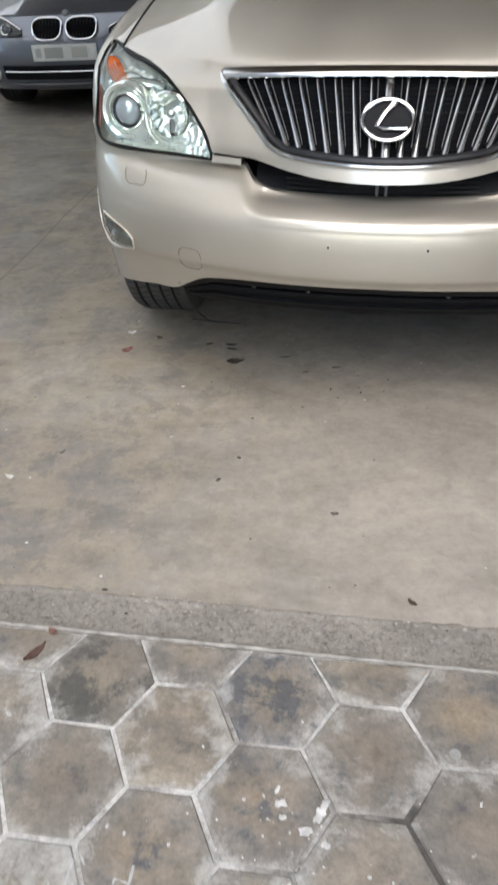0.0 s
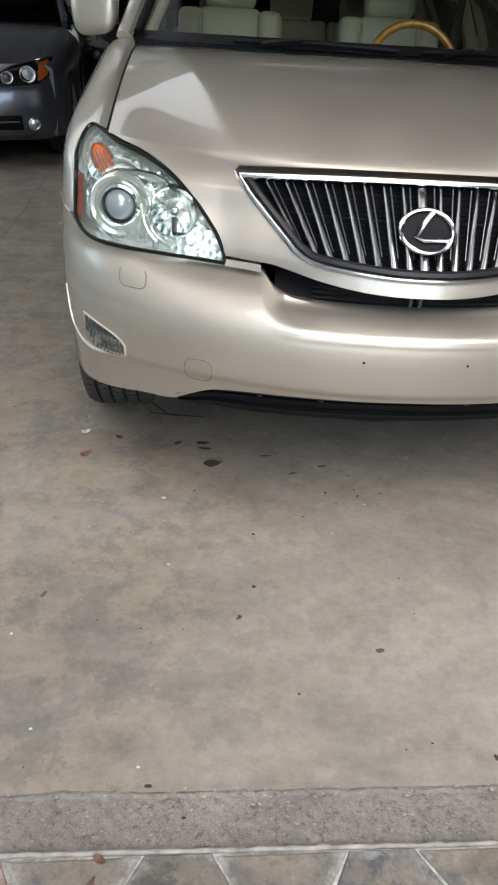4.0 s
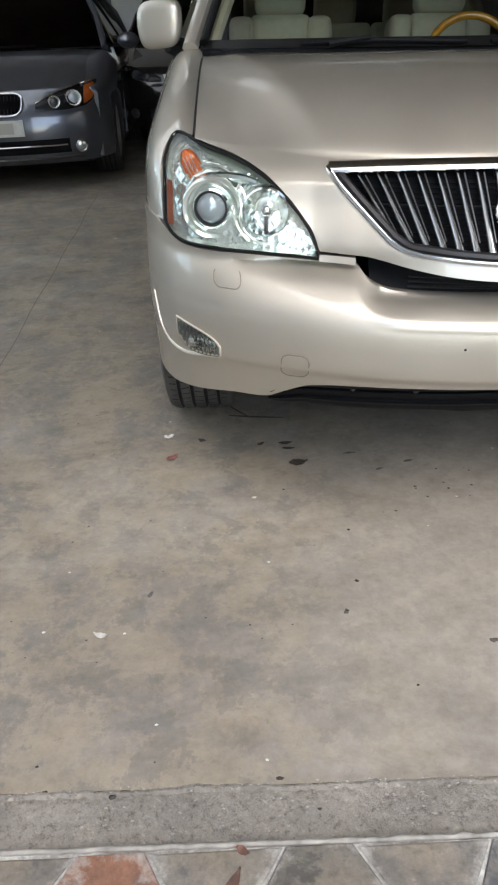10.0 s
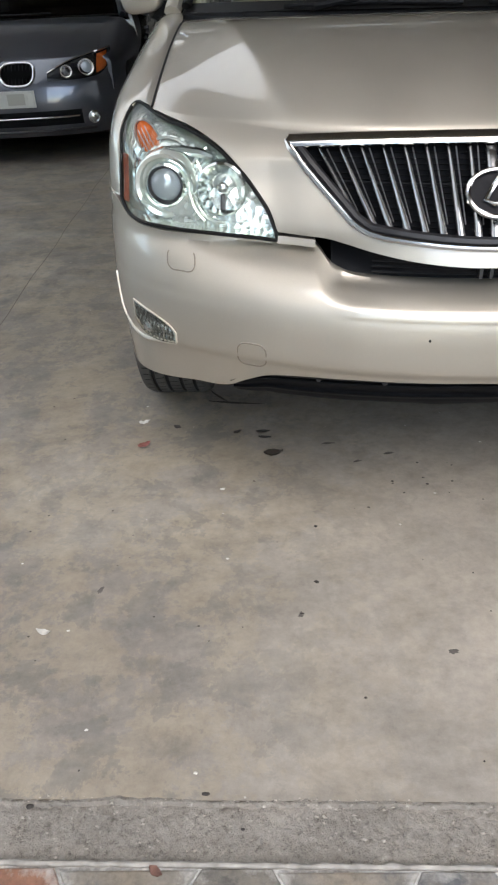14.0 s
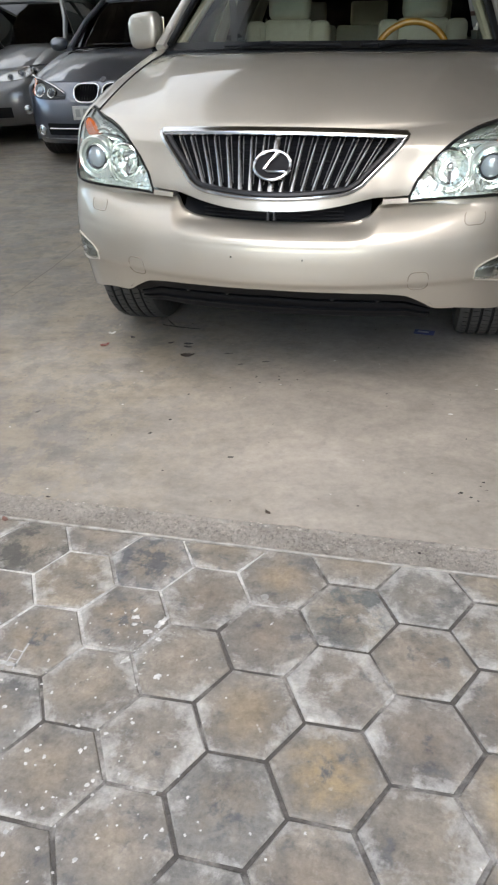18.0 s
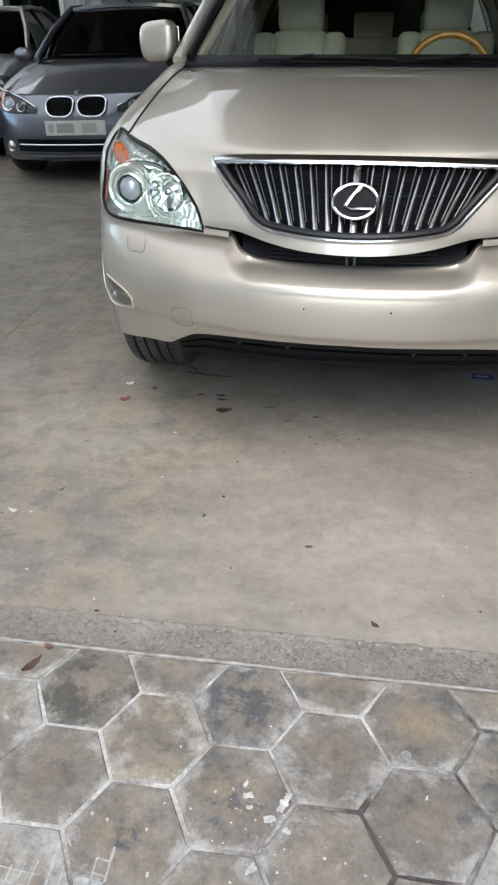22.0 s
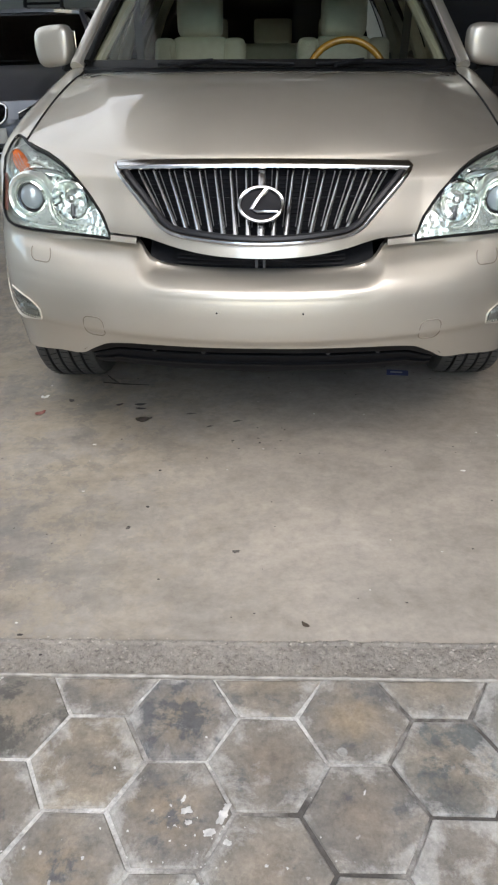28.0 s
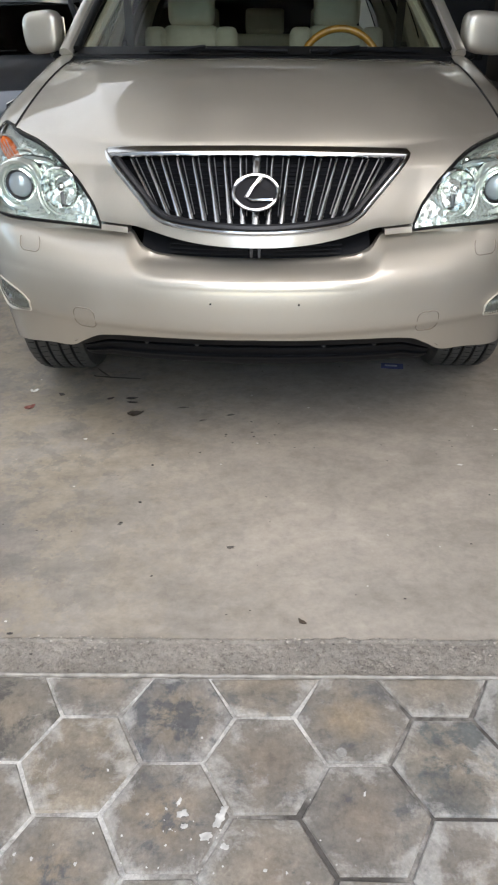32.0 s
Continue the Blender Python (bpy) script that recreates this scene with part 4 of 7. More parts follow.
for side in (-1, 1):
    lamp = new("headlight")
    lamp.parent = suv
    lamp["label"] = "clear headlamp with projector, reflector and amber indicator"
    part("lamp_lens", outward(sheet(lamp_fn(side, -0.002), 36, 22, lip=(0, 0.02, 0))), CLEAR, lamp, smooth=True).visible_shadow = False
    part("lamp_housing", sheet(lamp_fn(side, 0.055), 30, 18), FACETS, lamp, smooth=True)
    edge = [lamp_fn(side, 0.0)(i / 30, 1) for i in range(31)]
    part("lamp_seal", tube(edge + [lamp_fn(side, 0.0)(1 - i / 30, 0) for i in range(31)], 0.0046, 6, closed=True, up=(0, 1, 0)), SEAL, lamp)
    wallf = lamp_fn(side)
    part("bezel_wall", sheet(lambda u, v: (wallf(u * 2, 1) if u < 0.5 else wallf(2 - u * 2, 0)) + Vector((0, 0.006 + 0.052 * v, 0)), 60, 4), LENS_BEZEL, lamp, smooth=True)
    # projector: stepped bright rings round a glass ball
    m = aim(0.700, 0.834, side, 0.030)
    part("projector_bowl", lathe([(0.040, -0.002), (0.046, 0.004), (0.056, 0.006), (0.060, 0.018), (0.068, 0.022), (0.072, 0.018), (0.074, -0.012)], 44, m), LENS_BEZEL, lamp, smooth=True)
    part("projector_ring", lathe([(0.036, 0.0), (0.039, 0.014), (0.043, 0.018), (0.048, 0.014), (0.049, 0.0)], 44, m), REFLECTOR, lamp, smooth=True)
    part("projector_seat", lathe([(0.0375, 0.010), (0.0405, 0.0165), (0.0365, 0.010)], 40, m), GUNMETAL, lamp)
    part("projector_lens", lathe([(0.037, 0.004), (0.035, 0.013), (0.026, 0.024), (0.012, 0.030), (0.0001, 0.031)], 36, m), LENS_GLASS, lamp, smooth=True)
    # main beam: open bowl of flat facets with a bulb cap and stem, ringed by a pale arc
    m = aim(0.567, 0.835, side, 0.024)
    part("beam_bowl", lathe([(0.0001, -0.03), (0.016, -0.026), (0.030, -0.018), (0.042, -0.006), (0.050, 0.010), (0.054, 0.018), (0.058, 0.014), (0.059, -0.02)], 18, m), REFLECTOR, lamp)
    part("bulb_cap", lathe([(0.0001, 0.012), (0.008, 0.011), (0.013, 0.006), (0.014, -0.004), (0.011, -0.026)], 18, m), CHROME, lamp, smooth=True)
    part("bulb_stem", tube([m @ Vector((0, -0.012, 0.0)), m @ Vector((0, -0.046, 0.006))], 0.006, 8), GUNMETAL, lamp)
    for cx, cz, rr, a0, a1, thick in ((0.567, 0.835, 0.080, 70, 262, 0.0045), (0.567, 0.832, 0.068, 60, 275, 0.003), (0.700, 0.834, 0.086, -60, 150, 0.0035)):
        pts = []
        for i in range(25):
            a = radians(a0 + (a1 - a0) * i / 24)
            x, z = cx - rr * math.cos(a), cz + rr * math.sin(a)
            if 0.46 < x < 0.815 and lerp_table(x, LAMP_LOW) + 0.012 < z < lerp_table(x, LAMP_TOP) - 0.014:
                pts.append(Vector((side * x, mask_at(x, z) + 0.040, z)))
        if len(pts) > 3:
            part("bezel_arc", tube(pts, thick, 8, up=(0, 1, 0)), LENS_BEZEL, lamp, smooth=True)
    shelf_pts = [(0.752, 0.868), (0.735, 0.884), (0.705, 0.896), (0.66, 0.900), (0.615, 0.897), (0.588, 0.890)]
    part("bezel_shelf", tube([Vector((side * x, mask_at(x, z) + 0.030, z)) for x, z in shelf_pts], [0.008, 0.013, 0.013, 0.012, 0.011, 0.008], 8, up=(0, 1, 0)), REFLECTOR, lamp, smooth=True)
    m = aim(0.748, 0.914, side, 0.034) @ pose(0, 0, 0, 0, 0, side * -26) @ Matrix.Diagonal((0.86, 1.45, 1, 1))
    ind = part("indicator", lathe([(0.029, -0.012), (0.029, 0.000), (0.024, 0.008), (0.0001, 0.012)], 24, m), AMBER, lamp, "amber indicator", True)
    part("indicator_ring", lathe([(0.0295, -0.012), (0.0296, 0.004), (0.0312, 0.006), (0.0325, 0.0), (0.0325, -0.012)], 28, m), LENS_BEZEL, lamp, smooth=True)
    for k in (-0.011, 0.0, 0.011):
        part("indicator_rib", tube([m @ Vector((k, -0.020, 0.008)), m @ Vector((k, 0.0, 0.0125)), m @ Vector((k, 0.020, 0.008))], 0.0012, 5), LENS_BEZEL, ind)
    if side < 0:
        part("side_marker", sheet(lambda u, v: Vector((side * (0.800 + 0.017 * u), mask_at(0.800 + 0.017 * u, 0.785 + 0.095 * v) + 0.006, 0.785 + 0.095 * v)), 4, 8, lip=(0, 0.01, 0)), simple("marker_red_brown", (0.30, 0.075, 0.03), 0.3, coat=0.3, grain=0.3, scale=90), lamp, "red-brown side marker")

    # fog lamp: leaf-shaped opening round the corner
    fog = new("fog_lamp")
    fog.parent = suv
    fog["label"] = "clear fog lamp in a pale leaf-shaped frame"

    def leaf(u, v, grow=0.0, push=0.0):
        s = 0.684 + 0.190 * u
        zt = lerp_table(u, [(0, 0.518), (0.05, 0.534), (0.18, 0.551), (0.40, 0.565), (0.7, 0.576), (1.0, 0.596)]) + grow
        zb = lerp_table(u, [(0, 0.499), (0.25, 0.487), (0.55, 0.470), (0.8, 0.478), (0.93, 0.520), (1.0, 0.588)]) - grow
        z = zb + (zt - zb) * v
        q = around(s, z, NOSE)
        return Vector((side * q.x, q.y + push, q.z))

    def lens_at(u, v, push):
        lo = 0.04 + 0.50 * u ** 3
        return leaf(0.02 + u * 0.60, lo + (0.97 - lo) * v, 0.0, push)

    part("fog_lens", outward(sheet(lambda u, v: lens_at(u, v, -0.012 - 0.003 * math.sin(math.pi * u)), 20, 8, lip=(0, 0.01, 0))), CLEAR, fog, smooth=True).visible_shadow = False
    part("fog_filler", sheet(lambda u, v: leaf(u, v, 0.0, -0.0012), 30, 6), GOLD, fog, smooth=True)
    part("fog_cavity", sheet(lambda u, v: lens_at(u, v, -0.0025 - 0.007 * abs(math.sin(u * 34)) * (0.4 + 0.6 * abs(math.sin(v * 7 + 3 * u)))), 66, 14), simple("fog_reflector", (0.40, 0.41, 0.40), 0.12, 0.95), fog)
    under = [leaf(1 - i / 24, 0, 0.004, -0.003) for i in range(24)]
    over = [lens_at(i / 14, 1, -0.005) for i in range(15)] + [lens_at(1.0, 0.5, -0.005)] + [lens_at(1 - i / 14, 0, -0.005) for i in range(15)] + [lens_at(0, 0.5, -0.005)]
    pale_rim = simple("fog_frame_pale", (0.62, 0.58, 0.50), 0.35, 0.3)
    part("fog_frame", tube(under, [0.0028 + 0.0022 * math.sin(math.pi * i / 24) for i in range(24)], 7), pale_rim, fog, smooth=True)
    part("fog_rim", tube(over, 0.0026, 6, closed=True, up=(0, 1, 0)), pale_rim, fog, smooth=True)
    part("fog_bulb", lathe([(0.0001, 0.010), (0.012, 0.007), (0.016, 0.0)], 14, Matrix.Translation(leaf(0.40, 0.45, 0, -0.002)) @ pose(0, 0, 0, 90, 0, side * 30)), CHROME, fog, smooth=True)

    # front wing with the wheel arch
    AX, AZ, AR = 0.955, 0.365, 0.405

    def wing_fn(u, v):
        y = 0.46 + 1.06 * u
        xa = lerp_table(y, [(0.46, 0.745), (0.9, 0.752), (1.28, 0.757), (1.40, 0.785), (1.52, 0.815)])
        za = lerp_table(y, [(0.46, 0.962), (0.62, 1.005), (0.9, 1.062), (1.28, 1.128), (1.40, 1.132), (1.52, 1.112)])
        xm = 0.9 + 0.022 * (1 - math.exp(-max(0, y - 0.60) / 0.25)) - max(0, 0.60 - y) ** 1.5 * 1.5
        dy = -0.06 * (1 - u) ** 3
        zb = 0.785
        if y > 0.545:
            h = AR ** 2 - (y - AX) ** 2
            zb = AZ + math.sqrt(h) if h > 0 and y < 1.355 else 0.30 if y > 1.2 else 0.785
            zb = min(zb, 0.785)
        near = max(0.0, 1 - u / 0.30) ** 1.7
        if near > 0:
            return wing_body(xa, za, xm, dy, y, zb, v).lerp(lamp_edge(v), near)
        return wing_body(xa, za, xm, dy, y, zb, v)

    def lamp_edge(v):
        if v < 0.2:
            x = 0.745 + 0.045 * v / 0.2
            z = lerp_table(x, LAMP_TOP) + 0.006
        elif v < 0.62:
            z = 0.980 - 0.192 * (v - 0.2) / 0.42
            x = lerp_table(z, [(0.788, 0.832), (0.85, 0.833), (0.915, 0.832), (0.955, 0.819), (0.98, 0.79)])
        else:
            x, z = 0.830, 0.788 - 0.004 * (v - 0.62)
        return Vector((side * x, mask_at(x, z) + 0.004, z))

    def wing_body(xa, za, xm, dy, y, zb, v):
        if v < 0.62:
            a = v / 0.62 * math.pi / 2
            flare = 0.0
            return Vector((side * (xa + (xm - xa) * math.sin(a) ** 0.8), y + dy * math.sin(a), 0.79 + (za - 0.79) * math.cos(a) ** 0.8))
        w = (v - 0.62) / 0.38
        return Vector((side * (xm + 0.004 * math.sin(w * math.pi)), y + dy, 0.79 + (zb - 0.79) * w))

    part("fender", outward(sheet(wing_fn, 60, 34, lip=(side * -0.010, 0.014, 0))), GOLD, suv, smooth=True)
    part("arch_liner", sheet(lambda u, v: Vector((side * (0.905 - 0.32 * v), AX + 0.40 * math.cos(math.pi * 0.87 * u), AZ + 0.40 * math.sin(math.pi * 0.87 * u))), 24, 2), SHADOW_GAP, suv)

    # door mirror on its black foot
    mirror = new("door_mirror")
    mirror.parent = suv
    mirror["label"] = "champagne door mirror housing"
    bm = bmesh.new()
    bmesh.ops.create_uvsphere(bm, u_segments=40, v_segments=24, radius=1)
    for vtx in bm.verts:
        c = Vector([math.copysign(abs(q) ** 0.52, q) for q in vtx.co])
        vtx.co = (side * (0.905 + 0.004 * side + (0.092 + 0.010 * side) * c.x * (1 - 0.12 * (c.z < 0) * -c.z)), 1.45 + 0.060 * c.y + 0.02 * c.x, 1.206 + 0.076 * c.z - 0.008 * c.x)
    part("mirror_shell", outward(bm), GOLD, mirror, smooth=True)
    part("mirror_glass", box(side * 0.895 - 0.07, side * 0.895 + 0.07, 1.510, 1.518, 1.15, 1.26, 0.003), CHROME, mirror)
    part("mirror_foot", tube([(side * 0.775, 1.53, 1.115), (side * 0.83, 1.50, 1.125), (side * 0.875, 1.47, 1.145)], [0.045, 0.038, 0.030], 10), BLACK_PLASTIC, mirror)

    # body side: doors, sill, rear wing; wide flat panels with a shoulder
    def flank(y0, y1, low):
        def fn(u, v):
            y = y0 + (y1 - y0) * u
            z = low(y) + (1.09 + 0.03 * (y - 1.5) / 3 - low(y)) * v
            x = 0.915 - 0.02 * max(0, (z - 0.75) / 0.35) ** 2 * 3 - 0.02 * max(0, (0.5 - z) / 0.25)
            x -= 0.10 * max(0, (y - 3.9) / 0.75) ** 2
            return Vector((side * x, y, z))
        return fn

    def rear_low(y):
        h = 0.41 ** 2 - (y - 3.67) ** 2
        return 0.365 + math.sqrt(h) if h > 0 else 0.32
    for nm, y0, y1, low in (("front_door", 1.525, 2.58, lambda y: 0.34), ("rear_door", 2.59, 3.40, lambda y: 0.34 if y < 3.2 else max(0.34, rear_low(y))), ("rear_fender", 3.41, 4.62, rear_low)):
        door = part(nm, outward(sheet(flank(y0, y1, low), 24, 14, lip=(side * -0.03, 0, 0))), GOLD, suv, smooth=True)
        if nm != "rear_fender":
            part("door_handle", box(*sorted((side * 0.90, side * 0.935)), y1 - 0.22, y1 - 0.06, 0.93, 0.955, 0.008), GOLD, door)
    part("sill", box(*sorted((side * 0.70, side * 0.885)), 1.36, 3.27, 0.27, 0.36, 0.02), BLACK_PLASTIC, suv)

# roof, pillars, glass
PILLAR_LOW, PILLAR_TOP = (0.790, 1.355, 1.135), (0.585, 2.02, 1.615)


def roof_fn(u, v):
    s = u * 2 - 1
    y = 1.99 + 0.10 * s * s * (1 - v) + 2.35 * v
    return Vector((s * (0.60 - 0.03 * v), y, 1.60 + 0.075 * math.sin(math.pi * (0.12 + 0.72 * v)) - 0.05 * abs(s) ** 3 - 0.02 * (v > 0.9)))


part("roof", outward(sheet(roof_fn, 24, 24, lip=(0, 0, -0.03))), GOLD, suv, smooth=True)
for side in (-1, 1):
    lo, hi = Vector((side * PILLAR_LOW[0], *PILLAR_LOW[1:])), Vector((side * PILLAR_TOP[0], *PILLAR_TOP[1:]))
    part("front_pillar", tube([lo.lerp(hi, i / 8) + Vector((0, -0.01, 0.02 * math.sin(math.pi * i / 8))) for i in range(9)], 0.030, 8, flat=0.8), GOLD, suv, smooth=True)
    part("pillar_edge", tube([lo.lerp(hi, i / 8) + Vector((side * -0.048, -0.014, 0.016 + 0.02 * math.sin(math.pi * i / 8))) for i in range(9)], 0.017, 8, flat=0.8), SEAL, suv, smooth=True)
    part("pillar_trim", tube([lo.lerp(hi, i / 8) + Vector((side * -0.075, 0.035, 0.0)) for i in range(9)], 0.022, 8), BEIGE_TRIM, suv, smooth=True)
    for nm, y, w in (("middle_pillar", 2.58, 0.05), ("rear_pillar", 3.45, 0.06)):
        part(nm, tube([(side * 0.865, y, 1.10), (side * 0.76, y + 0.02, 1.36), (side * 0.62, y + 0.05, 1.60)], w, 8), BEIGE_TRIM, suv, smooth=True)
    part("roof_rail", tube([(side * 0.60, 2.02 + 2.25 * i / 8, 1.61 + 0.05 * math.sin(math.pi * i / 8)) for i in range(9)], 0.026, 8), GOLD, suv, smooth=True)
    for y0, y1 in ((1.62, 2.54), (2.62, 3.41), (3.50, 4.25)):
        part("side_window", sheet(lambda u, v: Vector((side * (0.872 - 0.255 * v ** 1.2), y0 + (y1 - y0) * u + (0.36 * v * (1 - u) if y0 < 2 else -0.15 * v * u if y0 > 3.45 else 0), 1.105 + 0.475 * v)), 8, 8, lip=(side * -0.004, 0, 0)), SIDE_GLASS if y0 < 2 else DARK_GLASS, suv, smooth=True).visible_shadow = False


def screen_fn(v0, v1, push=0.0):
    def fn(u, v):
        s, t = u * 2 - 1, v0 + (v1 - v0) * v
        x = s * (0.745 + (0.56 - 0.745) * t)
        return Vector((x, 1.045 + 0.52 * (s * 0.745) ** 2 * (1 - 0.75 * t) + 0.975 * t + push, 1.142 + 0.475 * t + 0.03 * math.sin(math.pi * t) - 0.01 * s * s))
    return fn


part("screen_frit", sheet(screen_fn(0.0, 0.045), 30, 3, lip=(0, 0.004, -0.002)), SEAL, suv, "black band at the windscreen's foot", True)
part("windscreen", sheet(screen_fn(0.045, 0.855), 30, 24, lip=(0, 0.004, -0.002)), WINDSCREEN, suv, "clear windscreen", True).visible_shadow = False
part("shade_band", sheet(screen_fn(0.86, 0.985), 30, 6, lip=(0, 0.004, -0.002)), SHADE_BAND, suv, "green tinted band along the windscreen's top", True).visible_shadow = False
part("cowl", sheet(lambda u, v: Vector(((u * 2 - 1) * 0.755, 0.975 + 0.55 * ((u * 2 - 1) * 0.755) ** 2 + 0.12 * v, 1.128 + 0.014 * v)), 30, 5, lip=(0, 0, -0.03)), BLACK_PLASTIC, suv, "black cowl at the foot of the windscreen", True)
for side, x0, x1 in ((-1, -0.42, 0.10), (1, 0.18, 0.62)):
    wiper = new("wiper")
    wiper.parent = suv
    pts = [screen_fn(0, 1)((x0 + (x1 - x0) * i / 12) / 0.745 * 0.5 + 0.5, 0.010 + 0.010 * (1 - abs(i - 6) / 6)) + Vector((0, -0.010, 0.006)) for i in range(13)]
    part("wiper_blade", tube(pts, 0.006, 6), BLACK_PLASTIC, wiper)
    part("wiper_arm", tube([pts[5] + Vector((0, -0.004, 0.010)), pts[4] + Vector((0, -0.012, 0.006)), pts[2] + Vector((0, -0.03, -0.004))], [0.005, 0.007, 0.010], 6), BLACK_PLASTIC, wiper)
    part("washer_nozzle", box(side * 0.28 - 0.008, side * 0.28 + 0.008, 0.935, 0.953, 1.122, 1.136, 0.003), BLACK_PLASTIC, hood)
part("tailgate", outward(sheet(lambda u, v: Vector(((u * 2 - 1) * 0.84, 4.62 + 0.05 * math.cos((u - 0.5) * 2.6), 0.45 + 0.62 * v)), 20, 10, lip=(0, -0.04, 0))), GOLD, suv, smooth=True)
part("rear_window", sheet(lambda u, v: Vector(((u * 2 - 1) * (0.80 - 0.2 * v), 4.62 - 0.30 * v, 1.07 + 0.55 * v)), 12, 8, lip=(0, -0.004, 0)), DARK_GLASS, suv).visible_shadow = False
part("rear_bumper", box(-0.86, 0.86, 4.55, 4.73, 0.30, 0.55, 0.05), GOLD, suv, smooth=True)
part("underbody", box(-0.74, 0.74, 1.30, 4.55, 0.24, 0.40, 0.03), BLACK_PLASTIC, suv)
# solid near-black block gives the engine bay its shade by colour
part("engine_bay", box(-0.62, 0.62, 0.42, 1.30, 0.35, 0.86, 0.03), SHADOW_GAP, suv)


def wheel(parent, x, y, steer=0.0, radius=0.363, width=0.225):
    """A tyre with grooves and tread blocks, and a five-spoke rim."""
    side = 1 if x > 0 else -1
    m = Matrix.Translation((x, y, radius)) @ pose(0, 0, steer) @ pose(0, 0, 0, 0, 90)
    prof, w, r = [], width / 2, radius
    prof += [(r * 0.66, -w * 0.80), (r * 0.78, -w * 1.0), (r * 0.90, -w * 0.99), (r * 0.965, -w * 0.92), (r * 0.985, -w * 0.80)]
    for g in (-0.55, -0.19, 0.19, 0.55):
        prof += [(r * 0.998, w * (g - 0.10)), (r * 0.997, w * (g - 0.055)), (r * 0.968, w * (g - 0.045)), (r * 0.968, w * (g + 0.045)), (r * 0.997, w * (g + 0.055)), (r * 0.999, w * (g + 0.10))]
    prof += [(r * 0.985, w * 0.80), (r * 0.965, w * 0.92), (r * 0.90, w * 0.99), (r * 0.78, w), (r * 0.66, w * 0.80)]
    wh = new("wheel")
    wh.parent = parent
    part("tyre", lathe(prof + [prof[0]], 72, m), RUBBER, wh, smooth=True)
    # black rings inside the grooves paint the shade at their bottom
    for g in (-0.55, -0.19, 0.19, 0.55):
        part("groove_shade", lathe([(r * 0.9695, w * (g - 0.052)), (r * 0.984, w * (g - 0.050)), (r * 0.9695, w * (g - 0.03)), (r * 0.9695, w * (g + 0.03)), (r * 0.984, w * (g + 0.050)), (r * 0.9695, w * (g + 0.052))], 72, m), SHADOW_GAP, wh)
    sipes = bmesh.new()
    for k in range(72):
        for g0, g1, sk in ((-0.80, -0.62, 0.5), (-0.48, -0.26, -0.5), (-0.12, 0.12, 0.5), (0.26, 0.48, -0.5), (0.62, 0.80, 0.5)):
            a = 2 * math.pi * k / 72
            q = [sipes.verts.new(m @ Vector(((r * 1.0006) * math.cos(a + da + sk * gz * 0.12), (r * 1.0006) * math.sin(a + da + sk * gz * 0.12), w * gz))) for da, gz in ((-0.006, g0), (0.006, g0), (0.006, g1), (-0.006, g1))]
            sipes.faces.new(q)
    tagged(part("tread_sipes", sipes, SHADOW_GAP, wh), kind="stuff")
    rim = [lathe([(r * 0.60, -w * 0.7), (r * 0.66, -w * 0.8), (r * 0.68, -w * 0.85), (r * 0.68, w * 0.85), (r * 0.66, w * 0.8), (r * 0.60, w * 0.7), (r * 0.60, -w * 0.7)], 48, m)]
    part("rim", join(*rim), ALLOY, wh, smooth=True)
    for k in range(5):
        part("spoke", box(-0.028, 0.028, 0.03, r * 0.62, side * w * 0.55 - 0.015, side * w * 0.55 + 0.015, 0.008, m @ pose(0, 0, 0, 0, 0, 72 * k)), ALLOY, wh)
    part("hub", lathe([(0.05, -0.02), (0.05, 0.012), (0.03, 0.02), (0.0001, 0.022)], 20, m @ Matrix.Translation((0, 0, side * w * 0.6)) @ pose(0, 0, 0, 0 if side > 0 else 180)), ALLOY, wh, smooth=True)
    return wh


wheel(suv, -0.792, 0.94, width=0.235)
wheel(suv, 0.792, 0.94, width=0.235)
wheel(suv, -0.79, 3.67)
wheel(suv, 0.79, 3.67)

# cabin
part("dashboard", outward(sheet(lambda u, v: Vector(((u * 2 - 1) * 0.70, 1.22 + 0.5 * ((u * 2 - 1) * 0.6) ** 2 * (1 - v) + 0.52 * v, 1.085 + 0.012 * math.sin(v * 3) - 0.03 * v + 0.032 * math.exp(-(((u * 2 - 1) * 0.70 - 0.05) / 0.24) ** 2) * math.sin(math.pi * min(1, 0.15 + v)))), 40, 12, lip=(0, 0.02, -0.28))), DASH, suv, smooth=True)
part("cabin_floor", box(-0.74, 0.74, 1.4, 4.5, 0.42, 0.46), DASH, suv)
part("headliner", sheet(lambda u, v: roof_fn(u, v) + Vector((0, 0.03, -0.035)), 12, 12), simple("headliner_grey", (0.16, 0.15, 0.13), 0.9), suv)


def cushion(w, d, h, r, m):
    """A padded block with soft corners."""
    bm = box(-w / 2, w / 2, -d / 2, d / 2, -h / 2, h / 2)
    bmesh.ops.bevel(bm, geom=bm.edges[:], offset=r, segments=4, affect="EDGES", profile=0.6)
    bmesh.ops.transform(bm, matrix=m, verts=bm.verts)
    return bm


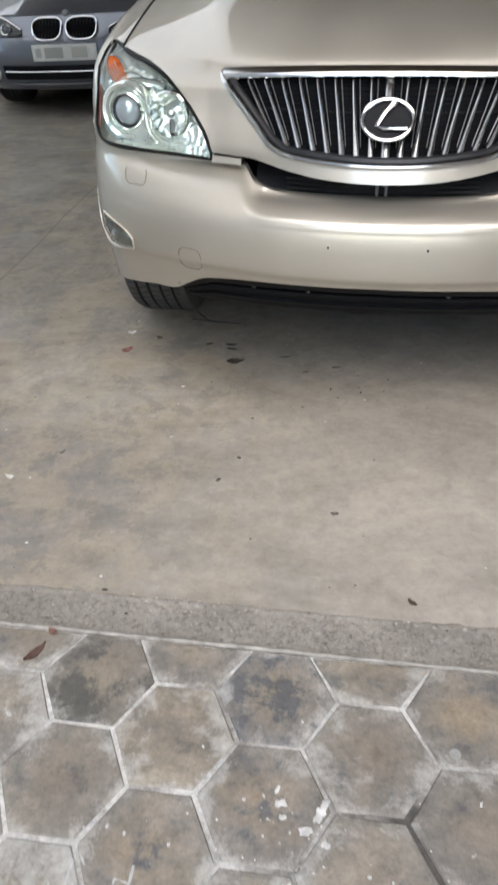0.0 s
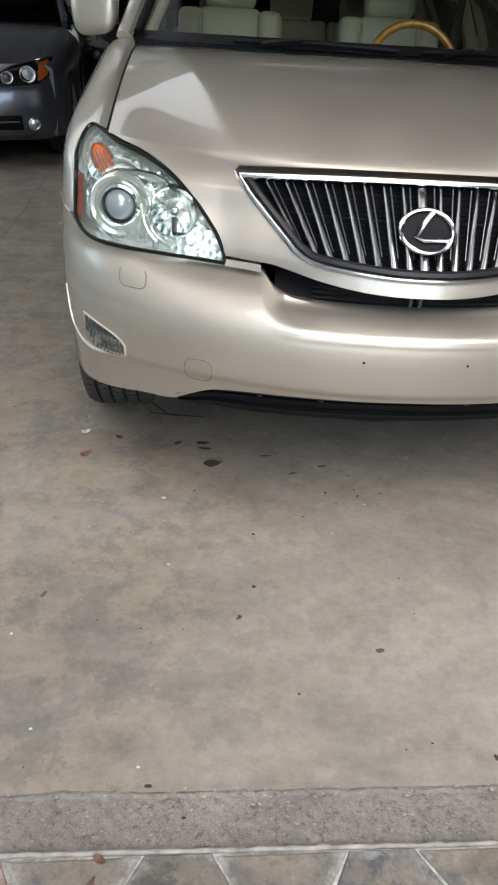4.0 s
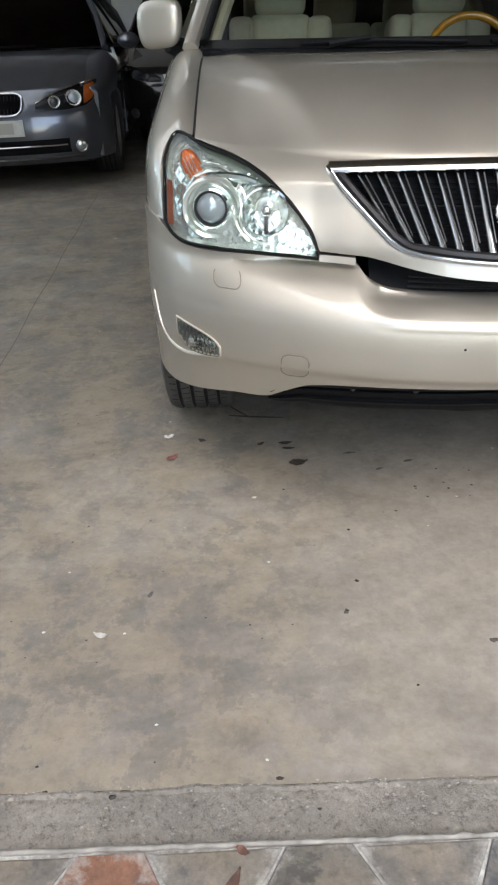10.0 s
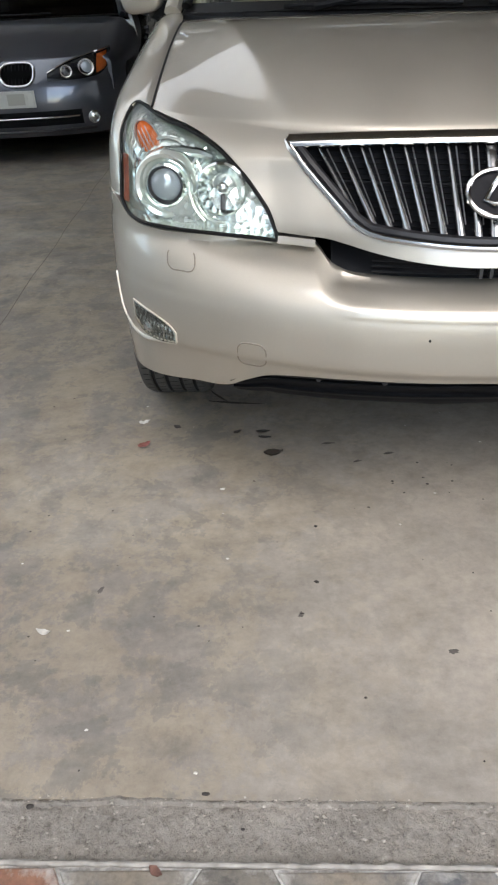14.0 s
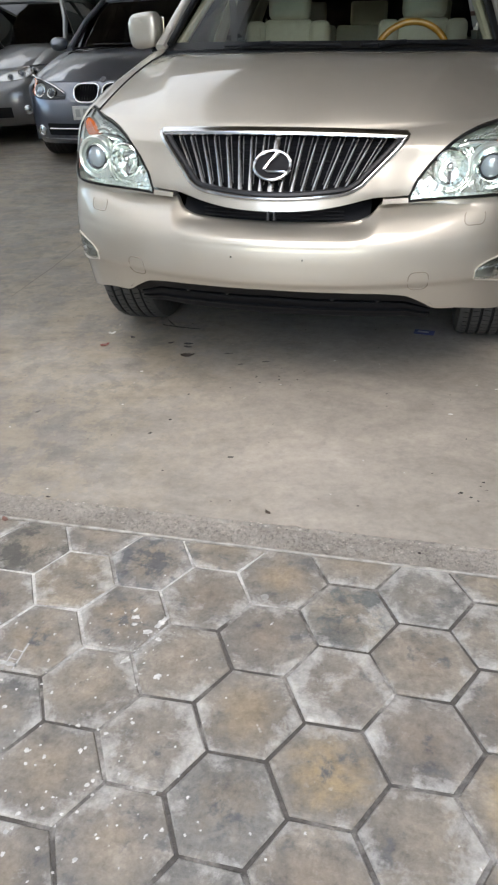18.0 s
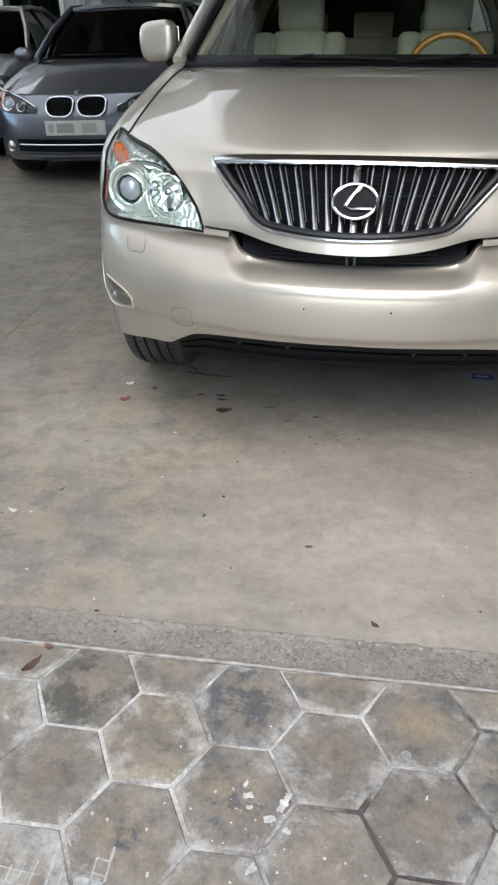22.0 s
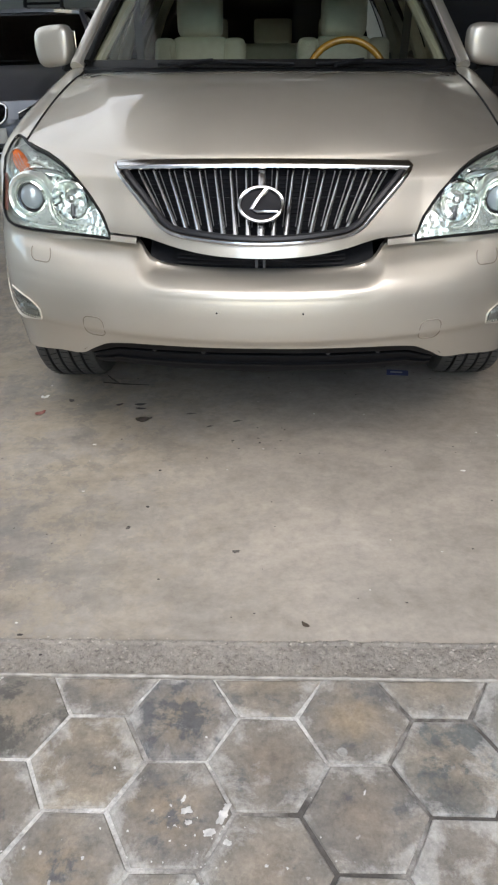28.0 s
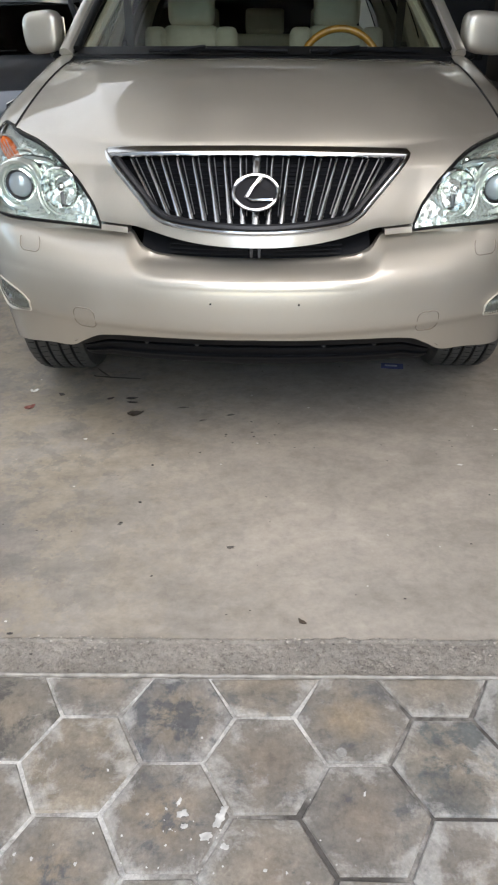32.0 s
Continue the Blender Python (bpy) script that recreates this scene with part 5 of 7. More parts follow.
def seat(x, y, w=0.50):
    st = new("seat")
    st.parent = suv
    st["label"] = "cream leather car seat"
    part("seat_cushion", cushion(w, 0.50, 0.16, 0.05, Matrix.Translation((x, y - 0.22, 0.72))), CREAM, st, smooth=True)
    part("seat_back", cushion(w * 0.62, 0.15, 0.60, 0.05, Matrix.Translation((x, y + 0.05, 0.93)) @ pose(0, 0, 0, -14)), CREAM, st, smooth=True)
    for sd in (-1, 1):
        part("seat_bolster", cushion(w * 0.25, 0.18, 0.59, 0.05, Matrix.Translation((x + sd * w * 0.39, y + 0.04, 0.925)) @ pose(0, 0, 0, -14)), CREAM, st, smooth=True)
        part("headrest_post", tube([(x + sd * 0.06, y + 0.10, 1.17), (x + sd * 0.06, y + 0.12, 1.28)], 0.007, 8), CHROME, st)
    part("headrest", cushion(0.255, 0.11, 0.205, 0.05, Matrix.Translation((x, y + 0.12, 1.325)) @ pose(0, 0, 0, -8)), CREAM, st, smooth=True)
    part("seat_piping", tube([(x - w * 0.31, y - 0.045, 1.19), (x - w * 0.30, y - 0.06, 0.95), (x - w * 0.29, y - 0.13, 0.72)], 0.004, 6), BEIGE_TRIM, st)


seat(-0.40, 2.52)
seat(0.40, 2.52)
for x in (-0.44, 0.0, 0.44):
    st = new("rear_seat")
    st.parent = suv
    part("rear_seat_back", cushion(0.44, 0.16, 0.60, 0.04, Matrix.Translation((x, 3.50, 0.88)) @ pose(0, 0, 0, -18)), CREAM, st, smooth=True)
    part("rear_headrest", cushion(0.26, 0.10, 0.15, 0.03, Matrix.Translation((x, 3.62, 1.25))), BEIGE_TRIM, st, smooth=True)
steer = new("steering_wheel")
steer.parent = suv
steer["label"] = "steering wheel with a lacquered wood upper rim"
sm = Matrix.Translation((0.365, 1.86, 1.045)) @ pose(0, 0, 0, 66)
part("rim_wood", tube([sm @ Vector((0.19 * math.cos(a), 0.19 * math.sin(a), 0)) for a in [math.pi * (0.06 + 0.88 * i / 24) for i in range(25)]], 0.016, 10), WOOD, steer, "lacquered wood", True)
part("rim_leather", tube([sm @ Vector((0.19 * math.cos(a), 0.19 * math.sin(a), 0)) for a in [math.pi * (0.94 + 1.12 * i / 24) for i in range(25)]], 0.015, 10), BEIGE_TRIM, steer, smooth=True)
part("wheel_pad", cushion(0.20, 0.16, 0.05, 0.02, sm @ Matrix.Translation((0, -0.01, 0))), BEIGE_TRIM, steer, smooth=True)
part("wheel_spoke", cushion(0.36, 0.04, 0.02, 0.008, sm), BEIGE_TRIM, steer)
part("instrument_hood", outward(sheet(lambda u, v: Vector((0.365 + (u * 2 - 1) * 0.21, 1.50 + 0.22 * v, 1.085 + 0.062 * math.sin(math.pi * u) ** 0.6)), 20, 4, lip=(0, 0, -0.03))), DASH, suv, smooth=True)
inside_mirror = new("inside_mirror")
inside_mirror.parent = suv
part("mirror_case", cushion(0.24, 0.03, 0.07, 0.012, Matrix.Translation((0.02, 1.80, 1.50))), BLACK_PLASTIC, inside_mirror, smooth=True)
part("mirror_stalk", tube([(0.02, 1.80, 1.53), (0.02, 1.86, 1.59)], 0.01, 8), BLACK_PLASTIC, inside_mirror)
for side in (-1, 1):
    part("seat_belt", tube([(side * 0.74, 2.55, 1.42), (side * 0.735, 2.55, 1.1), (side * 0.72, 2.54, 0.70)], 0.022, 6, flat=0.12, up=(0, 1, 0)), simple("belt_webbing", (0.10, 0.10, 0.09), 0.8), suv)


# the body leans slightly on its springs, the wheels stay upright
lean = Matrix.Translation((-0.15, 0, 0.85)) @ Matrix.Rotation(radians(1.1), 4, "Y") @ Matrix.Translation((0.15, 0, -0.85))
seat_at = Matrix.Translation((-0.010, 0, 0))
suv.matrix_world = seat_at @ lean @ Matrix.Diagonal((0.985, 1, 1, 1))
for part_of in suv.children:
    if part_of.name.startswith("wheel"):
        part_of.matrix_basis = Matrix.Diagonal((1 / 0.985, 1, 1, 1)) @ lean.inverted() @ Matrix.Diagonal((0.985, 1, 1, 1))

WHITE_RING = simple("white_lamp_ring", (0.82, 0.82, 0.80), 0.22, 0.75)
DARK_LENS = simple("dark_projector_lens", (0.07, 0.075, 0.085), 0.06, 0.2, coat=1.0)


# ---- saloons parked deeper in the hall ----
def saloon(name, label, paint, at, size, style, group="cars parked in the hall"):
    """A four-door saloon, nose to -y in its own frame. style: 'kidney' or 'wide' front."""
    car = thing(name, label, "car", group)
    nose = [(0.18, 0.12), (0.28, 0.03), (0.42, 0.0), (0.54, 0.015), (0.62, 0.05), (0.70, 0.12), (0.76, 0.20), (0.80, 0.30)]
    fold = 0.735 if style == "kidney" else 0.76

    def sweep(x):
        s = abs(x) / 0.88
        return 0.20 * s * s + 0.28 * s ** 9

    def face(x, z, push=0.0):
        return Vector((x, lerp_table(z, nose) + sweep(x) + push, z))

    def front_fn(u, v):
        s = u * 2 - 1
        return face(0.885 * (0.6 * s + 0.4 * math.sin(s * math.pi / 2)), 0.20 + (fold - 0.20) * v)
    part("bumper", outward(sheet(front_fn, 60, 26, lip=(0, 0.05, 0))), paint, car, smooth=True)

    def hood_z(x, t):
        f0 = fold
        return f0 + (0.965 - f0) * (1 - (1 - t) ** 1.6) - 0.03 * (abs(x) / 0.8) ** 3 * math.sin(math.pi * (0.15 + 0.6 * t)) + 0.004 * math.exp(-((abs(x) - 0.42 - 0.15 * t) / 0.05) ** 2) * math.sin(math.pi * min(1, 0.1 + t))

    def hood_fn2(u, v):
        x = (u * 2 - 1) * (0.70 + 0.03 * v)
        y0 = face(x, fold).y
        return Vector((x, y0 + (1.28 + 0.30 * x * x - y0) * v, hood_z(x, v)))
    part("hood", outward(sheet(hood_fn2, 50, 40, lip=(0, 0.005, -0.012))), paint, car, smooth=True)
    for sd in (-1, 1):
        def wing(u, v):
            y = 0.36 + 1.14 * u
            x0 = 0.705 + 0.03 * u
            z0 = hood_z(x0, min(1, max(0, (y - 0.36) / 0.98)))
            xm = 0.915 - 0.10 * (1 - u) ** 5
            a = min(1, v / 0.6) * math.pi / 2
            h = 0.37 ** 2 - (y - 0.86) ** 2
            zb = 0.31 + math.sqrt(h) if h > 0 else 0.22
            if v <= 0.6:
                return Vector((sd * (x0 + (xm - x0) * math.sin(a) ** 0.8), y - 0.05 * (1 - u) * math.sin(a), 0.66 + (z0 - 0.66) * math.cos(a) ** 0.8))
            return Vector((sd * (xm - 0.02 * (v - 0.6)), y - 0.05 * (1 - u), 0.66 + (zb - 0.66) * (v - 0.6) / 0.4))
        part("fender", outward(sheet(wing, 44, 22, lip=(sd * -0.03, 0, 0))), paint, car, smooth=True)

        def rear_zb(y):
            h = 0.37 ** 2 - (y - 3.76) ** 2
            return 0.31 + math.sqrt(h) if h > 0 and y > 3.3 else 0.23
        for nm, y0, y1 in (("front_door", 1.51, 2.58), ("rear_door", 2.59, 3.44), ("rear_fender", 3.45, 4.72)):
            def flank2(u, v, y0=y0, y1=y1):
                y = y0 + (y1 - y0) * u
                zb = rear_zb(y)
                z = zb + (0.955 + 0.02 * (y - 1.5) / 3 - zb) * v
                return Vector((sd * (0.915 - 0.05 * max(0, (z - 0.66) / 0.3) ** 2 - 0.10 * max(0, (y - 4.0) / 0.7) ** 2), y, z))
            d = part(nm, outward(sheet(flank2, 16, 10, lip=(sd * -0.03, 0, 0))), paint, car, smooth=True)
            if nm != "rear_fender":
                part("door_handle", box(*sorted((sd * 0.895, sd * 0.925)), y1 - 0.24, y1 - 0.06, 0.80, 0.825, 0.008), paint, d)
        # windows, pillars, mirror
        for y0, y1 in ((1.62, 2.55), (2.61, 3.38)):
            part("side_window", sheet(lambda u, v: Vector((sd * (0.865 - 0.27 * v ** 1.1), y0 + (y1 - y0) * u + (0.50 * v * (1 - u) if y0 < 2 else -0.22 * v * u), 0.965 + 0.43 * v)), 6, 6, lip=(sd * -0.004, 0, 0)), DARK_GLASS, car, smooth=True)
            part("window_trim", tube([Vector((sd * (0.868 - 0.27 * v ** 1.1), y0 + (y1 - y0) * u + (0.50 * v * (1 - u) if y0 < 2 else -0.22 * v * u), 0.965 + 0.43 * v)) for u, v in ((0, 0), (0, 0.5), (0, 1), (0.5, 1), (1, 1))], 0.009, 6), CHROME, car)
        part("front_pillar", tube([(sd * 0.80, 1.42, 0.955), (sd * 0.72, 1.80, 1.20), (sd * 0.60, 2.16, 1.40)], 0.030, 8), paint, car, smooth=True)
        part("middle_pillar", tube([(sd * 0.862, 2.58, 0.95), (sd * 0.59, 2.58, 1.40)], 0.03, 6), BLACK_PLASTIC, car)
        part("rear_pillar", tube([(sd * 0.80, 4.05, 0.97), (sd * 0.72, 3.65, 1.22), (sd * 0.57, 3.20, 1.40)], 0.05, 8), paint, car, smooth=True)
        part("roof_rail", tube([(sd * 0.595, 2.14 + 1.1 * i / 6, 1.40 + 0.02 * math.sin(math.pi * i / 6)) for i in range(7)], 0.026, 8), paint, car, smooth=True)
        mirror2 = new("door_mirror")
        mirror2.parent = car
        part("mirror_shell", lathe([(0.0001, 0.075), (0.05, 0.062), (0.078, 0.028), (0.082, -0.01), (0.07, -0.055), (0.0001, -0.058)], 20, Matrix.Translation((sd * 1.0, 1.63, 1.00)) @ pose(0, 0, 0, 90) @ Matrix.Diagonal((1.25, 0.85, 1, 1))), paint, mirror2, smooth=True)
        part("mirror_foot", box(*sorted((sd * 0.86, sd * 0.96)), 1.60, 1.66, 0.95, 0.985, 0.008), BLACK_PLASTIC, mirror2)
        # headlamp
        lamp = new("headlight")
        lamp.parent = car
        if style == "kidney":
            top = [(0.36, 0.640), (0.50, 0.700), (0.64, 0.738), (0.76, 0.764), (0.84, 0.788)]
            low = [(0.36, 0.592), (0.50, 0.588), (0.64, 0.594), (0.76, 0.628), (0.84, 0.76)]
            rings = ((0.500, 0.642, 0.045), (0.640, 0.660, 0.060))
        else:
            top = [(0.37, 0.672), (0.45, 0.705), (0.60, 0.750), (0.74, 0.776), (0.84, 0.775)]
            low = [(0.37, 0.640), (0.50, 0.640), (0.62, 0.652), (0.74, 0.675), (0.84, 0.73)]
            rings = ((0.52, 0.675, 0.032), (0.63, 0.700, 0.040), (0.745, 0.725, 0.034))

        def lampf(u, v, push=-0.008):
            x = 0.36 + 0.44 * u if style == "kidney" else 0.37 + 0.47 * u
            zl, zh = lerp_table(x, low), lerp_table(x, top)
            p = face(sd * x, zl + (zh - zl) * v, push - 0.006 * math.sin(math.pi * v))
            if x > 0.70:
                p.y = min(p.y, 0.30 + (x - 0.70) * 1.3)
            return p
        part("lamp_body", sheet(lampf, 24, 10, lip=(0, 0.04, 0)), simple("lamp_dark", (0.02, 0.02, 0.022), 0.25, 0.3) if style == "kidney" or paint is BLACK_PAINT else simple("lamp_pale", (0.50, 0.50, 0.49), 0.2, 0.8), lamp, smooth=True)
        for rx, rz, rr in rings:
            mm = Matrix.Translation(face(sd * rx, rz, -0.020)) @ pose(0, 0, 0, 68, 0, sd * 12)
            part("lamp_ring", lathe([(rr * 0.74, -0.004), (rr * 0.82, 0.010), (rr * 0.96, 0.014), (rr * 1.05, 0.002), (rr * 0.74, -0.004)], 24, mm), GUNMETAL if paint is BLACK_PAINT else WHITE_RING, lamp, smooth=True)
            part("lamp_bulb", lathe([(rr * 0.68, 0.0), (rr * 0.5, 0.010), (0.0001, 0.014)], 18, mm), GUNMETAL if paint is BLACK_PAINT else DARK_LENS if rr < 0.05 else LENS_GLASS, lamp, smooth=True)
        if style == "kidney":
            part("lamp_brow", tube([lampf(i / 16, 1.02, -0.014) for i in range(17)], 0.010, 6, flat=0.6), CHROME, lamp, smooth=True)
            part("indicator", sheet(lambda u, v: lampf(0.80 + 0.15 * u, 0.10 + 0.80 * v, -0.018), 8, 4, lip=(0, 0.01, 0)), AMBER, lamp, "amber indicator")
        else:
            part("indicator", sheet(lambda u, v: lampf(0.93 + 0.06 * u, 0.15 + 0.6 * v, -0.012), 4, 4, lip=(0, 0.01, 0)), simple("red_amber", (0.45, 0.05, 0.02), 0.25, coat=1.0), lamp, "reddish side marker")
        foglamp = new("fog_lamp")
        foglamp.parent = car
        mm = Matrix.Translation(face(sd * 0.66, 0.325 if style == "kidney" else 0.355, -0.010)) @ pose(0, 0, 0, 90, 0, sd * 20)
        part("fog_ring", lathe([(0.034, 0.0), (0.040, 0.010), (0.046, 0.006), (0.046, -0.01)], 24, mm), GUNMETAL if paint is BLACK_PAINT else CHROME, foglamp, smooth=True)
        part("fog_lens", lathe([(0.035, 0.002), (0.02, 0.009), (0.0001, 0.011)], 20, mm), GUNMETAL if paint is BLACK_PAINT else REFLECTOR, foglamp, smooth=True)
    # glass, roof, boot
    def screen2(u, v):
        s = u * 2 - 1
        return Vector((s * (0.765 - 0.20 * v), 1.29 + 0.26 * s * s * (1 - 0.6 * v) + 0.80 * v, 0.965 + 0.445 * v + 0.03 * math.sin(math.pi * v)))
    part("windscreen", sheet(screen2, 24, 16, lip=(0, 0.004, 0)), DARK_GLASS, car, "dark windscreen", True)
    part("roof", outward(sheet(lambda u, v: Vector(((u * 2 - 1) * 0.60, 2.06 + 0.08 * (u * 2 - 1) ** 2 * (1 - 2 * v) + 1.22 * v, 1.405 + 0.055 * math.sin(math.pi * (0.15 + 0.65 * v)) - 0.03 * abs(u * 2 - 1) ** 3)), 20, 16, lip=(0, 0, -0.03))), paint, car, smooth=True)
    part("rear_window", sheet(lambda u, v: Vector(((u * 2 - 1) * (0.58 + 0.16 * v), 3.26 + 0.80 * v, 1.42 - 0.44 * v)), 12, 8, lip=(0, -0.004, 0)), DARK_GLASS, car, smooth=True)
    part("boot_lid", outward(sheet(lambda u, v: Vector(((u * 2 - 1) * 0.78, 4.02 + 0.74 * min(1, v * 1.5), 0.985 - 0.02 * v - (0.5 * max(0, v - 0.66) / 0.34))), 16, 18, lip=(0, 0, -0.01))), paint, car, smooth=True)
    part("rear_bumper", box(-0.84, 0.84, 4.58, 4.80, 0.26, 0.52, 0.05), paint, car, smooth=True)
    part("underbody", box(-0.72, 0.72, 0.35, 4.5, 0.17, 0.42, 0.03), BLACK_PLASTIC, car)
    part("cabin", box(-0.70, 0.70, 1.5, 3.9, 0.42, 0.92, 0.05), DASH, car)
    if style != "kidney":
        st2 = new("steering_wheel")
        st2.parent = car
        smx = Matrix.Translation((0.36, 1.85, 1.0)) @ pose(0, 0, 0, 66)
        part("wheel_rim", tube([smx @ Vector((0.18 * math.cos(a), 0.18 * math.sin(a), 0)) for a in [2 * math.pi * i / 24 for i in range(24)]], 0.014, 8, closed=True), GUNMETAL, st2, smooth=True)
    for x, y in ((-0.79, 0.86), (0.79, 0.86), (-0.79, 3.76), (0.79, 3.76)):
        wheel(car, x, y, radius=0.325, width=0.225)
    # front details
    part("lower_intake", sheet(lambda u, v: face((u * 2 - 1) * (0.58 if style == "kidney" else 0.50), 0.285 + 0.105 * v, -0.006), 24, 4, lip=(0, 0.02, 0)), BLACK_PLASTIC, car, smooth=True)
    if style == "kidney":
        part("chrome_strip", tube([face((i / 12 * 2 - 1) * 0.56, 0.345, -0.012) for i in range(13)], 0.006, 6), CHROME, car)
        part("lower_strip", tube([face((i / 12 * 2 - 1) * 0.66, 0.245, -0.010) for i in range(13)], 0.010, 6), GUNMETAL, car)
        for sd in (-1, 1):
            kid = new("grille")
            kid.parent = car
            kp = []
            for i in range(28):
                a = 2 * math.pi * i / 28
                ca, sa = math.cos(a), math.sin(a)
                ex = 0.122 * (abs(ca) ** 0.6) * (1 if ca > 0 else -1)
                ez = 0.074 * (abs(sa) ** 0.75) * (1 if sa > 0 else -1)
                kp.append(face(sd * (0.142 + ex * (1 + 0.10 * sa)), 0.640 + ez, -0.012))
            kc = Vector((sd * 0.142, 0, 0.640))
            def kid_fn(u, v, kp=kp, kc=kc):
                p = kp[int(round(u * 28)) % 28]
                return face(kc.x + (p.x - kc.x) * v, kc.z + (p.z - kc.z) * v, -0.006)
            part("grille_backing", sheet(kid_fn, 28, 5), simple("kidney_black", (0.004, 0.004, 0.004), 0.9, spec=0.05), kid)
            part("chrome_frame", tube(kp, 0.010, 8, closed=True, up=(0, 1, 0)), CHROME, kid, smooth=True)
            for j in range(8):
                xx = 0.036 + 0.212 * (j + 0.5) / 8
                part("grille_bar", tube([face(sd * xx, 0.580, -0.010), face(sd * xx, 0.700, -0.010)], 0.004, 5), BLACK_PLASTIC, kid)
        part("badge", lathe([(0.030, -0.004), (0.030, 0.004), (0.026, 0.006), (0.0001, 0.007)], 24, Matrix.Translation(face(0, 0.738, -0.008)) @ pose(0, 0, 0, 55)), GUNMETAL, car, "round badge", True)
    else:
        part("grille_frame", sheet(lambda u, v: face((u * 2 - 1) * (0.30 + 0.05 * v), 0.585 + 0.11 * v, -0.010), 20, 6, lip=(0, 0.02, 0)), SATIN_CHROME, car, smooth=True)
        for j in range(3):
            part("grille_bar", tube([face((i / 10 * 2 - 1) * 0.30, 0.605 + 0.03 * j, -0.016) for i in range(11)], 0.006, 6), GUNMETAL, car)
        part("badge", lathe([(0.045, -0.004), (0.045, 0.006), (0.0001, 0.010)], 24, Matrix.Translation(face(0, 0.650, -0.018)) @ pose(0, 0, 0, 78) @ Matrix.Diagonal((1.2, 0.8, 1, 1))), CHROME, car, "oval badge", True)
    if style == "kidney":
        pl = new("number_plate")
        pl.parent = car
        pl["label"] = "pale dusty number plate with blank dark bars"
        part("plate_board", box(-0.265, 0.265, -0.028, -0.016, 0.425, 0.540, 0.003), PLATE, pl)
        for bx0, bx1, bz0, bz1, c in ((-0.16, -0.01, 0.445, 0.520, (0.34, 0.34, 0.31)), (0.06, 0.19, 0.445, 0.522, (0.44, 0.43, 0.38)), (-0.235, -0.19, 0.45, 0.515, (0.38, 0.39, 0.37)), (0.215, 0.245, 0.44, 0.525, (0.66, 0.66, 0.62))):
            part("plate_bar", box(bx0, bx1, -0.032, -0.0285, bz0, bz1), simple("plate_grey", c, 0.5), pl)
        part("wiper", tube([screen2(0.15 + 0.06 * i, 0.03) + Vector((0, -0.012, 0.01)) for i in range(9)], 0.007, 6), BLACK_PLASTIC, car)
    car.matrix_world = at @ Matrix.Diagonal((size, size, size, 1))
    return car


saloon("saloon_car", "dark graphite saloon with a twin chrome grille and a dusty plate", GRAPHITE, pose(-2.634, 4.72, 0, 0, 0, 3.2), 1.06, "kidney")
saloon("saloon_car", "silver-grey saloon with clear headlamps beside the graphite one", SILVER_GREY, pose(-4.93, 5.95, 0, 0, 0, 9), 1.10, "wide")
saloon("saloon_car", "black saloon parked nose outwards behind the champagne vehicle", BLACK_PAINT, pose(-1.02, 6.7, 0, 0, 0, 1), 1.05, "wide")
saloon("saloon_car", "black saloon parked beside the silver-grey one", BLACK_PAINT, pose(-5.62, 4.25, 0, 0, 0, 3), 1.04, "wide")


# ---- rear wall: doorway, window, fan, rack ----
structure(part("door_1", join(box(-6.70, -6.60, 11.95, 12.22, 0, 2.20, 0.008), box(-5.55, -5.47, 11.95, 12.22, 0, 2.20, 0.008), box(-6.60, -5.55, 11.95, 12.22, 2.12, 2.20, 0.008)), simple("white_frame", (0.78, 0.78, 0.76), 0.5, grain=0.04)), "white frame of a dark doorway")
structure(part("backdrop", join(box(-7.2, -4.6, 13.8, 13.9, 0, 3), box(-7.2, -7.1, 12.2, 13.8, 0, 3), box(-4.7, -4.6, 12.2, 13.8, 0, 3), box(-7.2, -4.6, 12.2, 13.9, 3, 3.1)), DARK_GREEN), "dark green room behind the doorway")
inner_door = thing("door_panel", "dark green inner door leaf standing open", "door")
part("leaf", box(-6.28, -6.22, 12.3, 13.2, 0.0, 2.05, 0.005), simple("green_leaf", (0.05, 0.065, 0.06), 0.5, grain=0.1), inner_door)
part("knob", lathe([(0.02, 0), (0.03, 0.02), (0.0001, 0.04)], 12, Matrix.Translation((-6.22, 13.1, 1.0)) @ pose(0, 0, 0, 0, 90)), CHROME, inner_door)
win = structure(new("window_1"), "window in the rear wall with grey things behind it")
part("window_frame", join(box(-8.3, -6.80, 11.93, 12.0, 1.96, 2.03, 0.006), box(-8.3, -6.80, 11.93, 12.0, 1.05, 1.12, 0.006), box(-6.87, -6.80, 11.93, 12.0, 1.12, 1.96, 0.006), box(-8.3, -8.23, 11.93, 12.0, 1.12, 1.96, 0.006)), WALL_PAINT, win)
part("window_pane", box(-8.23, -6.87, 11.985, 11.992, 1.12, 1.96), simple("dull_pane", (0.13, 0.15, 0.145), 0.2, grain=0.4, scale=6), win)
for i in range(5):
    part("bottle_shape", box(-8.1 + 0.27 * i, -8.0 + 0.27 * i + 0.05 * (i % 2), 11.972, 11.984, 1.60 - 0.06 * (i % 3), 1.80 + 0.03 * (i % 2), 0.01), simple("dim_object", (0.025, 0.03, 0.03), 0.6), win)
fan = thing("wall_fan", "grey wall fan with a wire guard on the white pier", "fan")
fc = Vector((-5.28, 11.72, 2.38))
